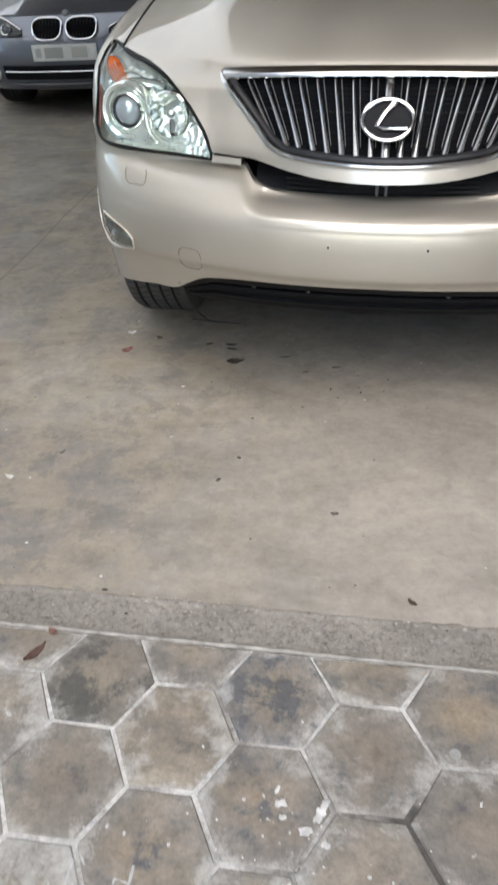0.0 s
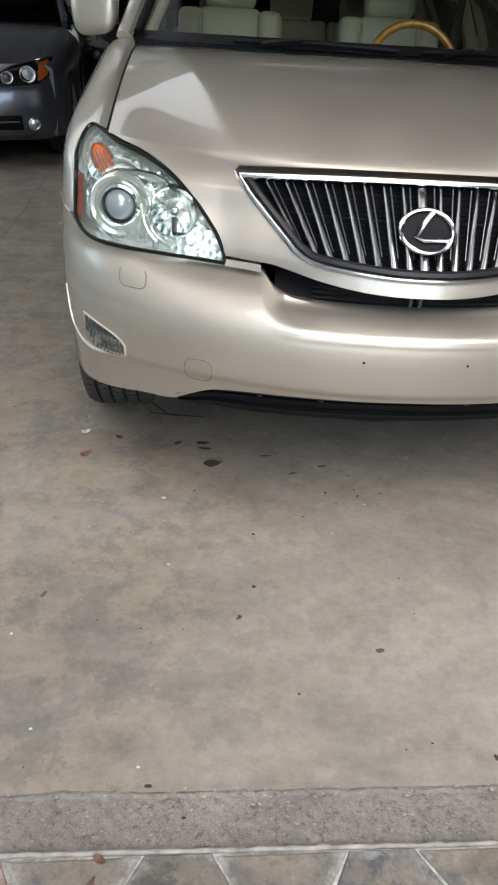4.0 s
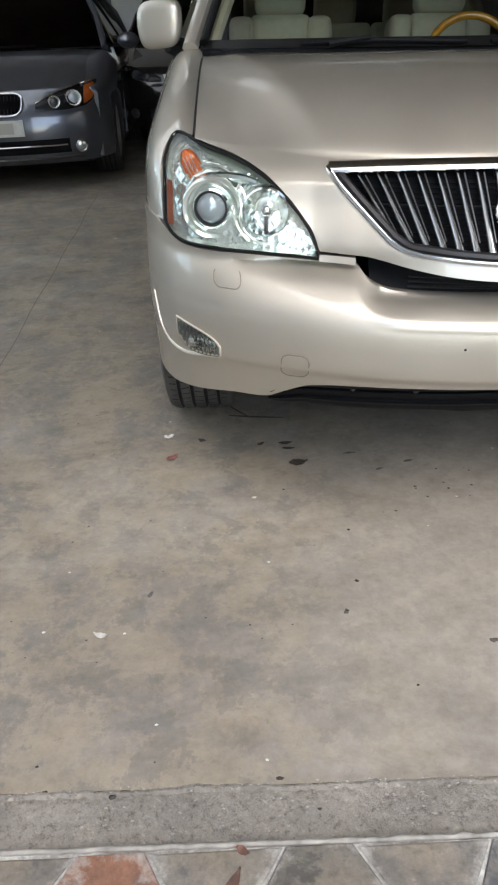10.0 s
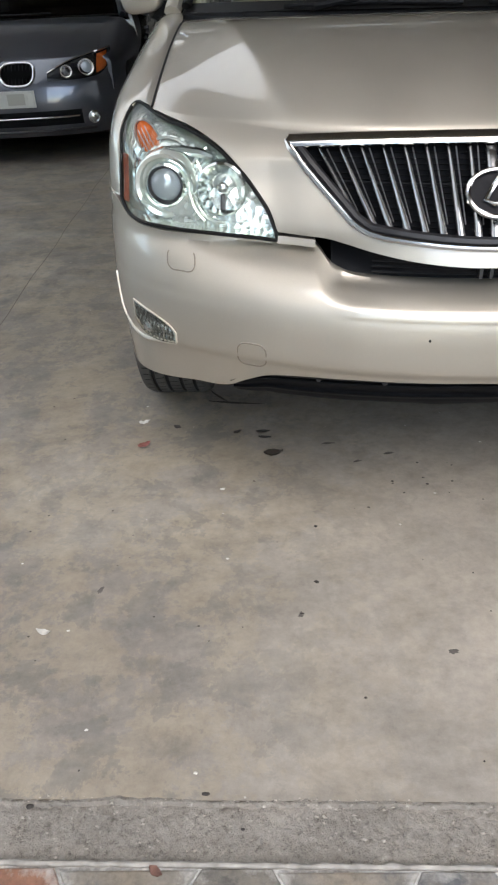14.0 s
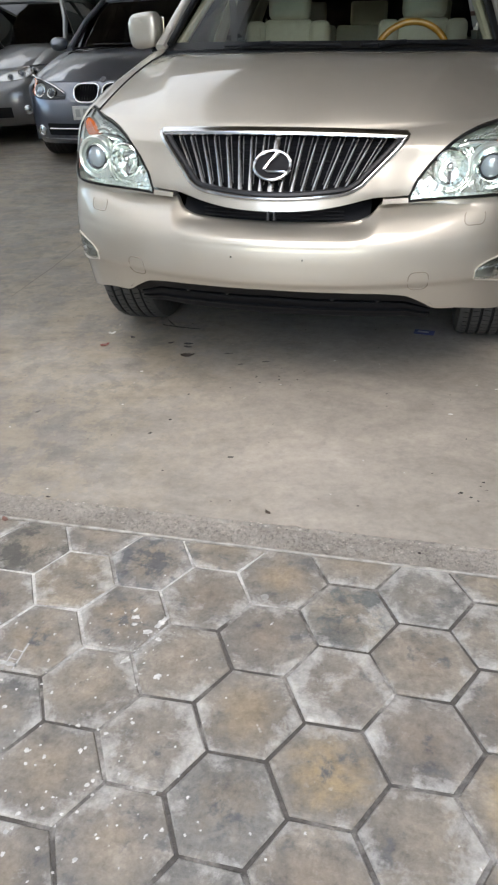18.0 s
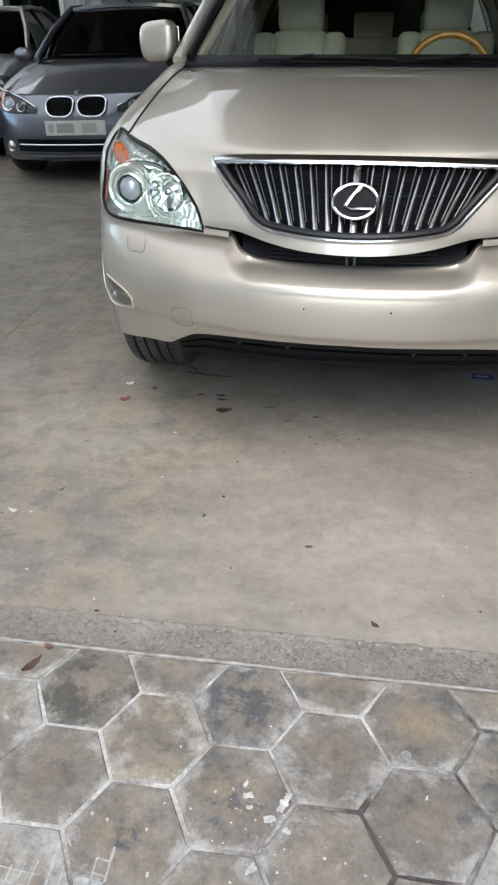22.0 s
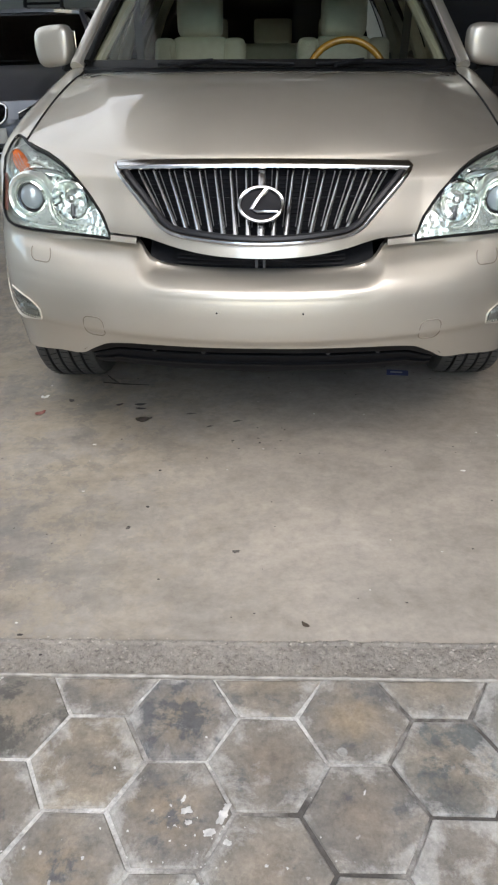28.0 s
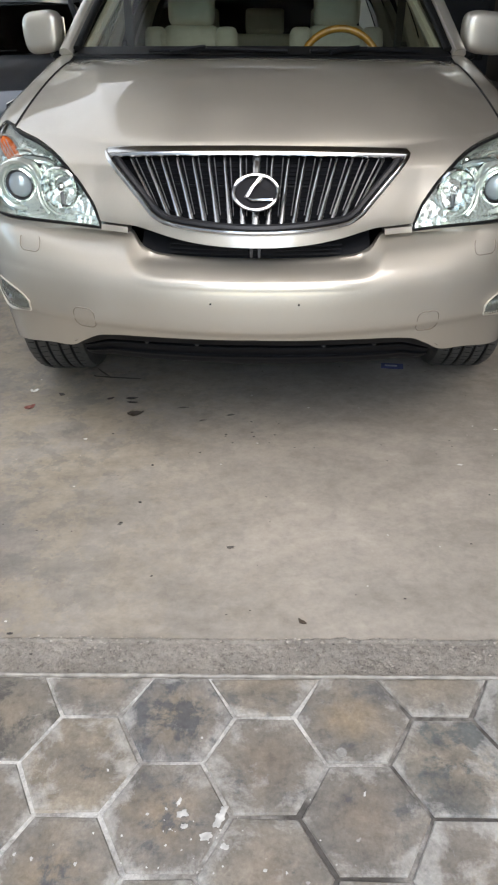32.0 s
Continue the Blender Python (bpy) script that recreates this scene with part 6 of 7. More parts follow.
part("guard", join(*[tube([fc + Vector((r * math.cos(2 * math.pi * i / 24), 0.03 - 0.3 * (0.2 - r) * 0.5, r * math.sin(2 * math.pi * i / 24))) for i in range(24)], 0.006, 5, closed=True) for r in (0.06, 0.12, 0.18, 0.23)], *[tube([fc + Vector((0.03 * math.cos(a), 0.0, 0.03 * math.sin(a))), fc + Vector((0.23 * math.cos(a), 0.03, 0.23 * math.sin(a)))], 0.004, 5) for a in [2 * math.pi * i / 12 for i in range(12)]]), simple("fan_grey", (0.30, 0.31, 0.32), 0.4), fan)
part("motor", lathe([(0.0001, 0.06), (0.06, 0.05), (0.07, -0.03), (0.05, -0.10)], 20, Matrix.Translation(fc + Vector((0, 0.12, 0))) @ pose(0, 0, 0, 90)), simple("fan_body", (0.20, 0.20, 0.20), 0.5), fan, smooth=True)
part("bracket", box(-5.34, -5.16, 11.84, 12.0, 2.02, 2.36, 0.02), simple("fan_body2", (0.22, 0.21, 0.21), 0.5), fan)
for k in range(3):
    part("blade", slab([(0.03, -0.02), (0.19, -0.07), (0.21, 0.03), (0.04, 0.03)], 0.006, Matrix.Translation(fc + Vector((0, 0.03, 0))) @ pose(0, 0, 0, 90, 0, 0) @ pose(0, 0, 0, 0, 12, 120 * k)), simple("fan_blade", (0.35, 0.37, 0.38), 0.4), fan)
sw = thing("switch_box", "small metal switch box in a wire cage on the wall", "switch box")
part("case", box(-5.17, -5.05, 11.93, 12.0, 1.62, 1.82, 0.006), simple("switch_grey", (0.38, 0.39, 0.40), 0.4), sw)
part("cage", join(*[tube(p, 0.007, 5) for p in ([(-5.24, 11.92, 1.52), (-5.24, 11.92, 1.88)], [(-4.98, 11.92, 1.52), (-4.98, 11.92, 1.88)], [(-5.24, 11.92, 1.88), (-4.98, 11.92, 1.88)], [(-5.24, 11.92, 1.52), (-4.98, 11.92, 1.52)])]), simple("cage_grey", (0.2, 0.21, 0.22), 0.4), sw)
part("conduit", tube([(-5.16, 11.97, 1.88), (-5.2, 11.97, 2.06)], 0.008, 6), simple("conduit_grey", (0.35, 0.35, 0.36), 0.5), sw)
structure(part("wall_recess", box(-4.78, -2.6, 11.96, 11.998, 0, 3.2), simple("dark_grey_panel", (0.13, 0.145, 0.145), 0.6, grain=0.08)), "dark grey panel beside the white pier")
ladder = thing("steel_rack", "dark steel ladder rack leaning against the grey panel", "rack")
for sx in (0, 0.62):
    part("rail", tube([(-4.36 + sx, 11.55, 0.0), (-4.12 + sx, 11.88, 2.75)], 0.032, 6), BLACK_PLASTIC, ladder)
for k in range(9):
    t = 0.08 + 0.11 * k
    part("rung", tube([(-4.36 + 0.24 * t, 11.55 + 0.33 * t, 2.75 * t), (-3.74 + 0.24 * t, 11.55 + 0.33 * t, 2.75 * t)], 0.022, 6), BLACK_PLASTIC, ladder)

# ---- right side of the hall: white pier, red shelf with odds and ends, counter, pots on the floor ----
structure(part("column", box(0.90, 1.12, 6.45, 6.70, 0, 4.6, 0.008), WALL_PAINT), "white painted pier")
structure(part("partition", box(0.2, 0.90, 6.60, 6.68, 0, 2.3), simple("pale_partition", (0.48, 0.48, 0.48), 0.7, grain=0.05, scale=4)), "pale grey partition behind the vehicle")
structure(part("baseboard", box(0.55, 0.90, 6.50, 6.598, 1.18, 1.22, 0.004), simple("brown_ledge", (0.09, 0.045, 0.03), 0.5)), "dark brown ledge on the partition")
jar = thing("white_jug", "small white plastic jug by the pier", "jug")
part("jug_body", lathe([(0.0001, 0), (0.07, 0), (0.08, 0.05), (0.075, 0.16), (0.03, 0.20), (0.03, 0.23), (0.0001, 0.23)], 20, Matrix.Translation((0.86, 5.62, 0.90))), simple("white_plastic", (0.62, 0.60, 0.57), 0.4), jar, smooth=True)
stand = thing("jug_stand", "narrow wooden stand under the jug", "stand")
part("stand_top", box(0.72, 1.0, 5.5, 5.75, 0.87, 0.90, 0.004), simple("stand_wood", (0.14, 0.08, 0.04), 0.5, grain=0.2, scale=20), stand)
for sx, sy in ((0.74, 5.52), (0.98, 5.52), (0.74, 5.73), (0.98, 5.73)):
    part("leg", box(sx - 0.015, sx + 0.015, sy - 0.015, sy + 0.015, 0, 0.87), simple("stand_leg", (0.12, 0.07, 0.04), 0.5), stand)
shelf = thing("red_shelf", "dark red shelf cabinet crowded with small goods", "shelf")
RED_WOOD = simple("dark_red_wood", (0.11, 0.018, 0.016), 0.45, grain=0.25, scale=14)
for x0, x1, y0, y1, z0, z1 in ((1.02, 1.06, 4.97, 5.35, 0.70, 2.3), (1.19, 1.22, 4.97, 5.35, 0.70, 2.3), (1.06, 1.19, 5.30, 5.35, 0.70, 2.3)):
    part("panel", box(x0, x1, y0, y1, z0, z1, 0.003), RED_WOOD, shelf)
for z in (0.705, 0.80, 1.20, 1.62, 2.0):
    part("board", box(1.06, 1.19, 4.98, 5.30, z, z + 0.03), BLACK_PLASTIC, shelf)
goods = [("red_tin", (0.55, 0.03, 0.02), 1.13, 5.02, 1.23, 0.030, 0.10), ("pink_box", (0.55, 0.16, 0.14), 1.155, 5.02, 1.23, 0.028, 0.055), ("dark_bottle", (0.02, 0.02, 0.025), 1.09, 5.03, 1.23, 0.025, 0.15), ("white_cup", (0.62, 0.60, 0.58), 1.12, 5.03, 0.83, 0.035, 0.08), ("dark_tin", (0.05, 0.03, 0.03), 1.15, 5.05, 1.65, 0.03, 0.12)]
for nm, c, x, y, z, r, h in goods:
    g = thing(nm, "small %s standing on the red shelf" % nm.replace("_", " "), nm.split("_")[1], "goods on the red shelf")
    part("body", lathe([(0.0001, 0), (r, 0), (r, h * 0.8), (r * 0.7, h * 0.9), (r * 0.7, h), (0.0001, h)], 16, Matrix.Translation((x, y, z))), simple(nm, c, 0.35), g, smooth=True)
tv = thing("television", "black television box on the dark counter", "television")
part("case", box(1.36, 2.0, 5.40, 5.90, 0.70, 1.66, 0.015), simple("tv_black", (0.010, 0.011, 0.015), 0.4, spec=0.3), tv)
part("screen", box(1.42, 1.94, 5.39, 5.398, 0.92, 1.60, 0.003), simple("tv_glass", (0.010, 0.012, 0.02), 0.1, coat=0.6), tv)
part("port_panel", box(1.46, 1.80, 5.392, 5.398, 0.80, 0.87), simple("port_blue", (0.05, 0.07, 0.11), 0.4), tv)
counter = thing("counter", "black counter with papers and bottles on it", "counter")
part("top", box(0.98, 2.3, 4.78, 6.30, 0.66, 0.70, 0.006), simple("counter_top", (0.06, 0.05, 0.042), 0.5, grain=0.15, scale=20), counter)
part("front", box(1.02, 2.26, 4.90, 6.25, 0.06, 0.66, 0.004), simple("counter_black", (0.004, 0.004, 0.004), 0.85, spec=0.1), counter)
for sx in (1.06, 2.16):
    part("foot", box(sx, sx + 0.05, 4.95, 6.1, 0, 0.06), BLACK_PLASTIC, counter)
tap = thing("metal_bracket", "brass-coloured metal bracket with a keyhole on the counter", "bracket")
part("plate", box(1.17, 1.28, 4.81, 4.85, 0.702, 0.86, 0.006), simple("dull_brass", (0.30, 0.23, 0.15), 0.4, 0.8), tap)
part("keyhole", lathe([(0.0001, 0.004), (0.014, 0.004), (0.016, 0)], 12, Matrix.Translation((1.225, 4.808, 0.785)) @ pose(0, 0, 0, 90)), SHADOW_GAP, tap)
for i, (x, c, h) in enumerate(((1.33, (0.45, 0.46, 0.5), 0.12), (1.41, (0.10, 0.14, 0.25), 0.19), (1.49, (0.5, 0.5, 0.48), 0.08), (1.58, (0.30, 0.06, 0.05), 0.14))):
    b = thing("bottle", "small bottle among papers on the black counter", "bottle", "bottles on the counter")
    part("body", lathe([(0.0001, 0), (0.030, 0), (0.030, h * 0.7), (0.014, h * 0.82), (0.014, h), (0.0001, h)], 14, Matrix.Translation((x, 5.00 + 0.05 * (i % 2), 0.70))), simple("bottle_paint", c, 0.3), b, smooth=True)
paper = thing("paper_stack", "white papers lying on the black counter", "papers")
part("sheets", join(*[box(1.31 + 0.02 * i, 1.56 + 0.01 * i, 4.80 + 0.01 * i, 4.94, 0.7002 + 0.004 * i, 0.7036 + 0.004 * i, 0, None) for i in range(3)]), simple("paper_white", (0.6, 0.6, 0.58), 0.7), paper)
pot = thing("cooking_pot", "white and red enamel pot with a red lid on the floor", "pot")
part("body", lathe([(0.0001, 0), (0.125, 0), (0.14, 0.02), (0.145, 0.17), (0.150, 0.18), (0.0001, 0.18)], 28, Matrix.Translation((1.44, 4.70, 0)) @ Matrix.Scale(0.86, 4)), simple("enamel_white", (0.66, 0.62, 0.60), 0.3, coat=0.6), pot, smooth=True)
part("lid", lathe([(0.150, 0.18), (0.14, 0.20), (0.08, 0.235), (0.02, 0.245), (0.018, 0.27), (0.0001, 0.272)], 28, Matrix.Translation((1.44, 4.70, 0)) @ Matrix.Scale(0.86, 4)), simple("lid_red", (0.26, 0.022, 0.022), 0.3, coat=0.6), pot, smooth=True)
for a in (200, 262, 318):
    part("flower_mark", box(-0.030, 0.030, -0.002, 0.002, -0.055, 0.045, 0.001, Matrix.Translation((1.44 + 0.126 * math.cos(radians(a)), 4.70 + 0.126 * math.sin(radians(a)), 0.073)) @ pose(0, 0, 0, 0, 0, a + 90)), simple("mark_red", (0.45, 0.03, 0.04), 0.4), pot)
tub = thing("plastic_tub", "translucent grey plastic tub on the floor", "tub")
part("tub_body", lathe([(0.0001, 0), (0.075, 0), (0.085, 0.01), (0.092, 0.15), (0.098, 0.155), (0.085, 0.155), (0.0001, 0.15)], 24, Matrix.Translation((1.40, 3.98, 0))), simple("tub_grey", (0.36, 0.35, 0.34), 0.35), tub, smooth=True)
spray = thing("spray_bottle", "clear spray bottle with a red cap on the floor", "bottle")
part("flask", lathe([(0.0001, 0), (0.035, 0), (0.038, 0.03), (0.032, 0.14), (0.014, 0.18), (0.014, 0.20)], 18, Matrix.Translation((1.47, 4.28, 0))), simple("flask_grey", (0.42, 0.40, 0.40), 0.3), spray, smooth=True)
part("cap", lathe([(0.016, 0.20), (0.016, 0.24), (0.0001, 0.245)], 14, Matrix.Translation((1.47, 4.28, 0))), simple("cap_red", (0.4, 0.04, 0.03), 0.4), spray, smooth=True)

# ---- litter and marks on the slab ----
rng = random.Random(7)


def scrap(name, label, category, x, y, size, col, turn=0.0, curl=0.006, aspect=0.5, z=0.0):
    """A curled scrap: an uneven leaf-shaped flake with thickness."""
    n = 9
    bm = sheet(lambda u, v: Vector(((u - 0.5) * size, (v - 0.5) * size * aspect * max(0.12, math.sin(math.pi * min(0.97, 0.03 + u))) * (1 + 0.3 * noise.noise((u * 3 + x * 9, v * 2, y * 7))), 0.002 + 0.5 * curl * (abs(u - 0.5) * 2) ** 2 * (1 + noise.noise((u * 4, v * 4 + x, y))) + 0.5 * curl * abs(noise.noise((u * 5 + y * 3, v * 3, x * 5))))), n, 4, lip=(0, 0, -0.0016))
    bmesh.ops.transform(bm, matrix=Matrix.Translation((x, y, z)) @ pose(0, 0, 0, 0, 0, turn), verts=bm.verts)
    ob = part(name, bm, simple(name + "_tone", col, 0.6, grain=0.3, scale=60), None, smooth=True)
    return tagged(ob, label, category)


scrap("dry_leaf", "dark curled leaf lying on the concrete", "leaf", -0.473, 0.449, 0.060, (0.045, 0.035, 0.028), 8, 0.012, 0.6)
scrap("dry_leaf", "small dark brown leaf near the slab edge", "leaf", 0.102, -0.596, 0.024, (0.055, 0.04, 0.028), -40, 0.007)
scrap("red_scrap", "crumpled red scrap of wrapper on the concrete", "scrap", -0.885, 0.503, 0.042, (0.24, 0.085, 0.07), 30, 0.012, 0.6)
scrap("white_scrap", "white paper scrap beside the tyre", "scrap", -0.905, 0.64, 0.034, (0.60, 0.58, 0.54), 15, 0.012, 0.5)
scrap("white_scrap", "curled white shell-like scrap on the concrete", "scrap", -0.997, -0.261, 0.036, (0.50, 0.48, 0.44), -12, 0.012, 0.45)
scrap("twig", "thin dark twig lying by the tyre", "twig", -0.60, 0.76, 0.20, (0.05, 0.04, 0.03), -8, 0.004, 0.05)
scrap("twig", "bent dark twig lying by the tyre", "twig", -0.66, 0.80, 0.11, (0.06, 0.045, 0.03), -50, 0.006, 0.07)
scrap("dark_flake", "dark rubber flake on the concrete", "flake", -0.507, 0.575, 0.045, (0.03, 0.028, 0.026), 4, 0.004, 0.35)
scrap("dark_flake", "dark rubber flake on the concrete", "flake", -0.500, 0.54, 0.040, (0.03, 0.028, 0.026), -6, 0.004, 0.3)
scrap("dark_flake", "dark rubber flake on the concrete", "flake", -0.59, 0.575, 0.028, (0.04, 0.03, 0.026), 30, 0.004, 0.5)
scrap("dark_flake", "dark flake on the concrete", "flake", -0.79, 0.61, 0.030, (0.05, 0.045, 0.04), -30, 0.004, 0.5)
scrap("dry_leaf", "dry brown leaf on the pavers by the joint", "leaf", -0.685, -0.825, 0.058, (0.085, 0.042, 0.03), 62, 0.010, 0.35)
scrap("dry_leaf", "dry brown leaf on the cement joint", "leaf", -0.667, -0.770, 0.026, (0.15, 0.075, 0.055), -30, 0.008, 0.6)
blue = thing("blue_wrapper", "small flat blue printed wrapper under the bumper", "wrapper")
bmw_m = Matrix.Translation((0.535, 0.855, 0.0)) @ pose(0, 0, 0, 0, 0, -8)
part("film", box(-0.045, 0.045, -0.024, 0.024, 0.0005, 0.003, 0, bmw_m), simple("wrapper_blue", (0.04, 0.045, 0.16), 0.35, grain=0.3, scale=40), blue)
part("print_bar", box(-0.030, 0.020, -0.006, 0.008, 0.003, 0.0036, 0, bmw_m), simple("wrapper_print", (0.45, 0.45, 0.52), 0.4), blue)


def grains(name, label, spots, material, jag=0.35, z=0.0):
    """Many tiny crumbs as one lot."""
    bm = bmesh.new()
    for x, y, r in spots:
        n = 7
        vs = [bm.verts.new((x + r * (1 + jag * rng.uniform(-1, 1)) * math.cos(2 * math.pi * k / n), y + 0.7 * r * (1 + jag * rng.uniform(-1, 1)) * math.sin(2 * math.pi * k / n), z + 0.0004)) for k in range(n)]
        top = bm.verts.new((x, y, z + 0.0006 + (0.35 if z == 0 else 0.8) * r))
        for k in range(n):
            bm.faces.new((vs[k], vs[(k + 1) % n], top))
    return tagged(part(name, bm, material), label, "crumbs", kind="stuff")


dark_spots = [(-0.407, -0.207, 0.006), (-0.285, -0.434, 0.004), (-0.367, -0.106, 0.007), (-0.36, 0.10, 0.006)]
dark_spots += [(rng.gauss(0.76, 0.11), rng.gauss(-0.36, 0.07), rng.uniform(0.003, 0.007)) for _ in range(14)]
dark_spots += [(rng.gauss(-0.02, 0.10), rng.gauss(0.33, 0.06), rng.uniform(0.002, 0.005)) for _ in range(12)]
dark_spots += [(rng.uniform(-1.6, 1.3), rng.uniform(-0.6, 1.0), rng.uniform(0.0015, 0.004)) for _ in range(80)]
dark_spots += [(rng.uniform(-2.2, 1.6), rng.uniform(-0.70, -0.63), rng.uniform(0.003, 0.008)) for _ in range(18)]
grains("dark_crumbs", "dark crumbs and grit scattered over the concrete", dark_spots, simple("crumb_dark", (0.035, 0.03, 0.026), 0.8))
pale_spots = [(rng.uniform(-1.7, 1.4), rng.uniform(-0.6, 2.5), rng.uniform(0.002, 0.005)) for _ in range(70)] + [(0.815, 0.326, 0.009), (0.64, 0.10, 0.008), (-1.468, 3.23, 0.012), (-0.62, 0.27, 0.007)]
grains("pale_crumbs", "pale paint crumbs scattered over the concrete", pale_spots, simple("crumb_pale", (0.60, 0.58, 0.53), 0.8))
crng = random.Random(23)
grains("cement_crumbs", "loose cement crumbs on the rough band along the slab edge", [(crng.uniform(-1.9, 1.7), JOINT + 0.012 + 0.10 * crng.random() ** 0.7, crng.uniform(0.0012, 0.0042)) for _ in range(900)], simple("crumb_cement", (0.34, 0.31, 0.27), 0.9, grain=0.3, scale=90), 0.5, -0.0075)
grains("slab_edge_crumbs", "crumbled pale edge of the slab", [(crng.uniform(-1.9, 1.7), FRONT - 0.002 + crng.gauss(0, 0.004), crng.uniform(0.0015, 0.005)) for _ in range(420)], simple("crumb_edge", (0.40, 0.365, 0.315), 0.9, grain=0.3, scale=90), 0.6, -0.002)
seam = tube([(-1.82 + 0.006 * math.sin(i * 1.7) + 0.011 * i, 4.7 - 0.26 * i, 0.0005) for i in range(15)], 0.002, 5, flat=0.2)
structure(part("trim", seam, simple("crack_dark", (0.14, 0.12, 0.10), 0.9)), "thin dark crack in the slab")

stains = [(-0.893, -0.129, 0.016, 1.2, 0.35), (-0.41, -0.213, 0.012, 1.4, 0.6), (-0.084, -0.317, 0.014, 0.2, 0.5), (-0.30, 0.50, 0.020, 0.1, 0.3), (-0.22, 0.40, 0.016, 0.5, 0.4), (-0.12, 0.44, 0.018, 0.2, 0.35)]


# ---- forecourt: hexagonal pavers in mortar, laid to the slab's edge ----
structure(part("ground", sheet(lambda u, v: Vector((-13 + 20 * u, JOINT + 0.005 - 2.4 * (1 - v), -0.0048 + 0.0012 * noise.noise((u * 400, v * 60, 0)))), 240, 40, lip=(0, 0, -0.2)), GROUT), "pale mortar bed under the pavers")
# unseen ground, made pale to throw light back onto the bumper
structure(part("road_bounce", join(box(-60, 60, -60, JOINT - 2.31, -0.2, -0.003)), simple("bounce_ground", (0.58, 0.555, 0.51), 0.85, grain=0.1, scale=3)), "unseen pale ground in front of the hall, added to bounce light")
structure(part("trim", sheet(lambda u, v: Vector((-13 + 20 * u, JOINT - 0.004 + (0.008 + 0.005 * noise.noise((u * 700, 2, 1))) * v + 0.003 * noise.noise((u * 900, v, 1)), 0.0015 + 0.003 * math.sin(math.pi * v) + 0.002 * noise.noise((u * 1500, v * 3, 4)))), 1500, 3, lip=(0, 0, -0.01)), simple("lime_mortar", (0.29, 0.272, 0.245), 0.9, grain=0.4, scale=25, bump=0.5)), "pale mortar line along the joint")
pavement = structure(new("pavement"), "forecourt of grey and tan cast hexagonal pavers")
S, GAP, TURN = 0.1213, 0.0047, radians(0.6)


def hexagon(half=False, seed=0):
    """One paver, a little worn at its corners; half: cut along its middle."""
    r = random.Random(seed)
    bm = bmesh.new()
    rad = S - GAP
    pts = [(rad * math.cos(radians(60 * k)), rad * math.sin(radians(60 * k))) for k in range(6)]
    if half:
        pts = [(-rad, -0.008), (-rad / 2, -rad * 0.866), (rad / 2, -rad * 0.866), (rad, -0.008)]
    pts = [(x + r.uniform(-0.0018, 0.0018), y + r.uniform(-0.0018, 0.0018)) for x, y in pts]
    cx, cy = sum(p[0] for p in pts) / len(pts), sum(p[1] for p in pts) / len(pts)
    rings = [[bm.verts.new((cx + (x - cx) * f, cy + (y - cy) * f, z)) for x, y in pts] for f, z in ((1.0, -0.03), (1.0, -0.003), (0.975, 0.0), (0.90, 0.0012))]
    n = len(pts)
    for a, b in zip(rings, rings[1:]):
        for k in range(n):
            bm.faces.new((a[k], a[(k + 1) % n], b[(k + 1) % n], b[k]))
    bm.faces.new(rings[-1])
    me = bpy.data.meshes.new("hex_paver")
    bm.to_mesh(me)
    bm.free()
    return me


full_meshes = [hexagon(False, k) for k in range(6)]
half_meshes = [hexagon(True, 20 + k) for k in range(3)]
for me in full_meshes + half_meshes:
    me.materials.append(PAVER)
red_mesh = hexagon(False, 3)
red_mesh.materials.append(PAVER_RED)
slate_mesh = hexagon(False, 4)
slate_mesh.materials.append(PAVER_SLATE)
olive_mesh = hexagon(False, 5)
olive_mesh.materials.append(PAVER_OLIVE)


def tinted(material, seed):
    out = [hexagon(False, seed + k) for k in range(3)]
    for me in out:
        me.materials.append(material)
    return out


ochre_meshes, brown_meshes, lime_meshes = tinted(PAVER_OCHRE, 40), tinted(PAVER_BROWN, 50), tinted(PAVER_LIME, 60)
white_mesh = tinted(PAVER_WHITE, 70)[0]
gold_meshes = tinted(PAVER_GOLD, 80)
grey_mesh = tinted(PAVER_GREY, 100)[0]
blue_mesh = tinted(PAVER_BLUE, 90)[0]
# which paver is which, by column and row
OCHRE = {(1, 0), (-1, 1), (1, 2), (-2, 2), (5, 2), (-4, 2)}
GOLDEN = {(2, 3), (4, 3)}
BROWN = {(1, 1), (3, 2), (0, 2), (4, 2), (3, 1), (-3, 1), (0, 1), (5, 1), (2, 4)}
LIMED = {(3, 0), (2, 2), (3, 3), (0, 3), (5, 0), (-4, 1), (4, 1)}


def pick(c, r):
    k = (c * 5 + r * 3) % 3
    if (c, r) == (-3, 2):
        return white_mesh
    if (c, r) == (-2, 1):
        return grey_mesh
    if (c, r) in GOLDEN:
        return gold_meshes[k]
    if (c, r) in OCHRE:
        return ochre_meshes[k]
    if (c, r) in BROWN:
        return brown_meshes[k]
    if (c, r) in LIMED:
        return lime_meshes[k]
    if c > 6 or c < -4 or r > 3:
        return prng.choice(full_meshes + ochre_meshes[:1] + brown_meshes[:2] + lime_meshes[:1])
    return full_meshes[(c * 7 + r * 5) % 6]


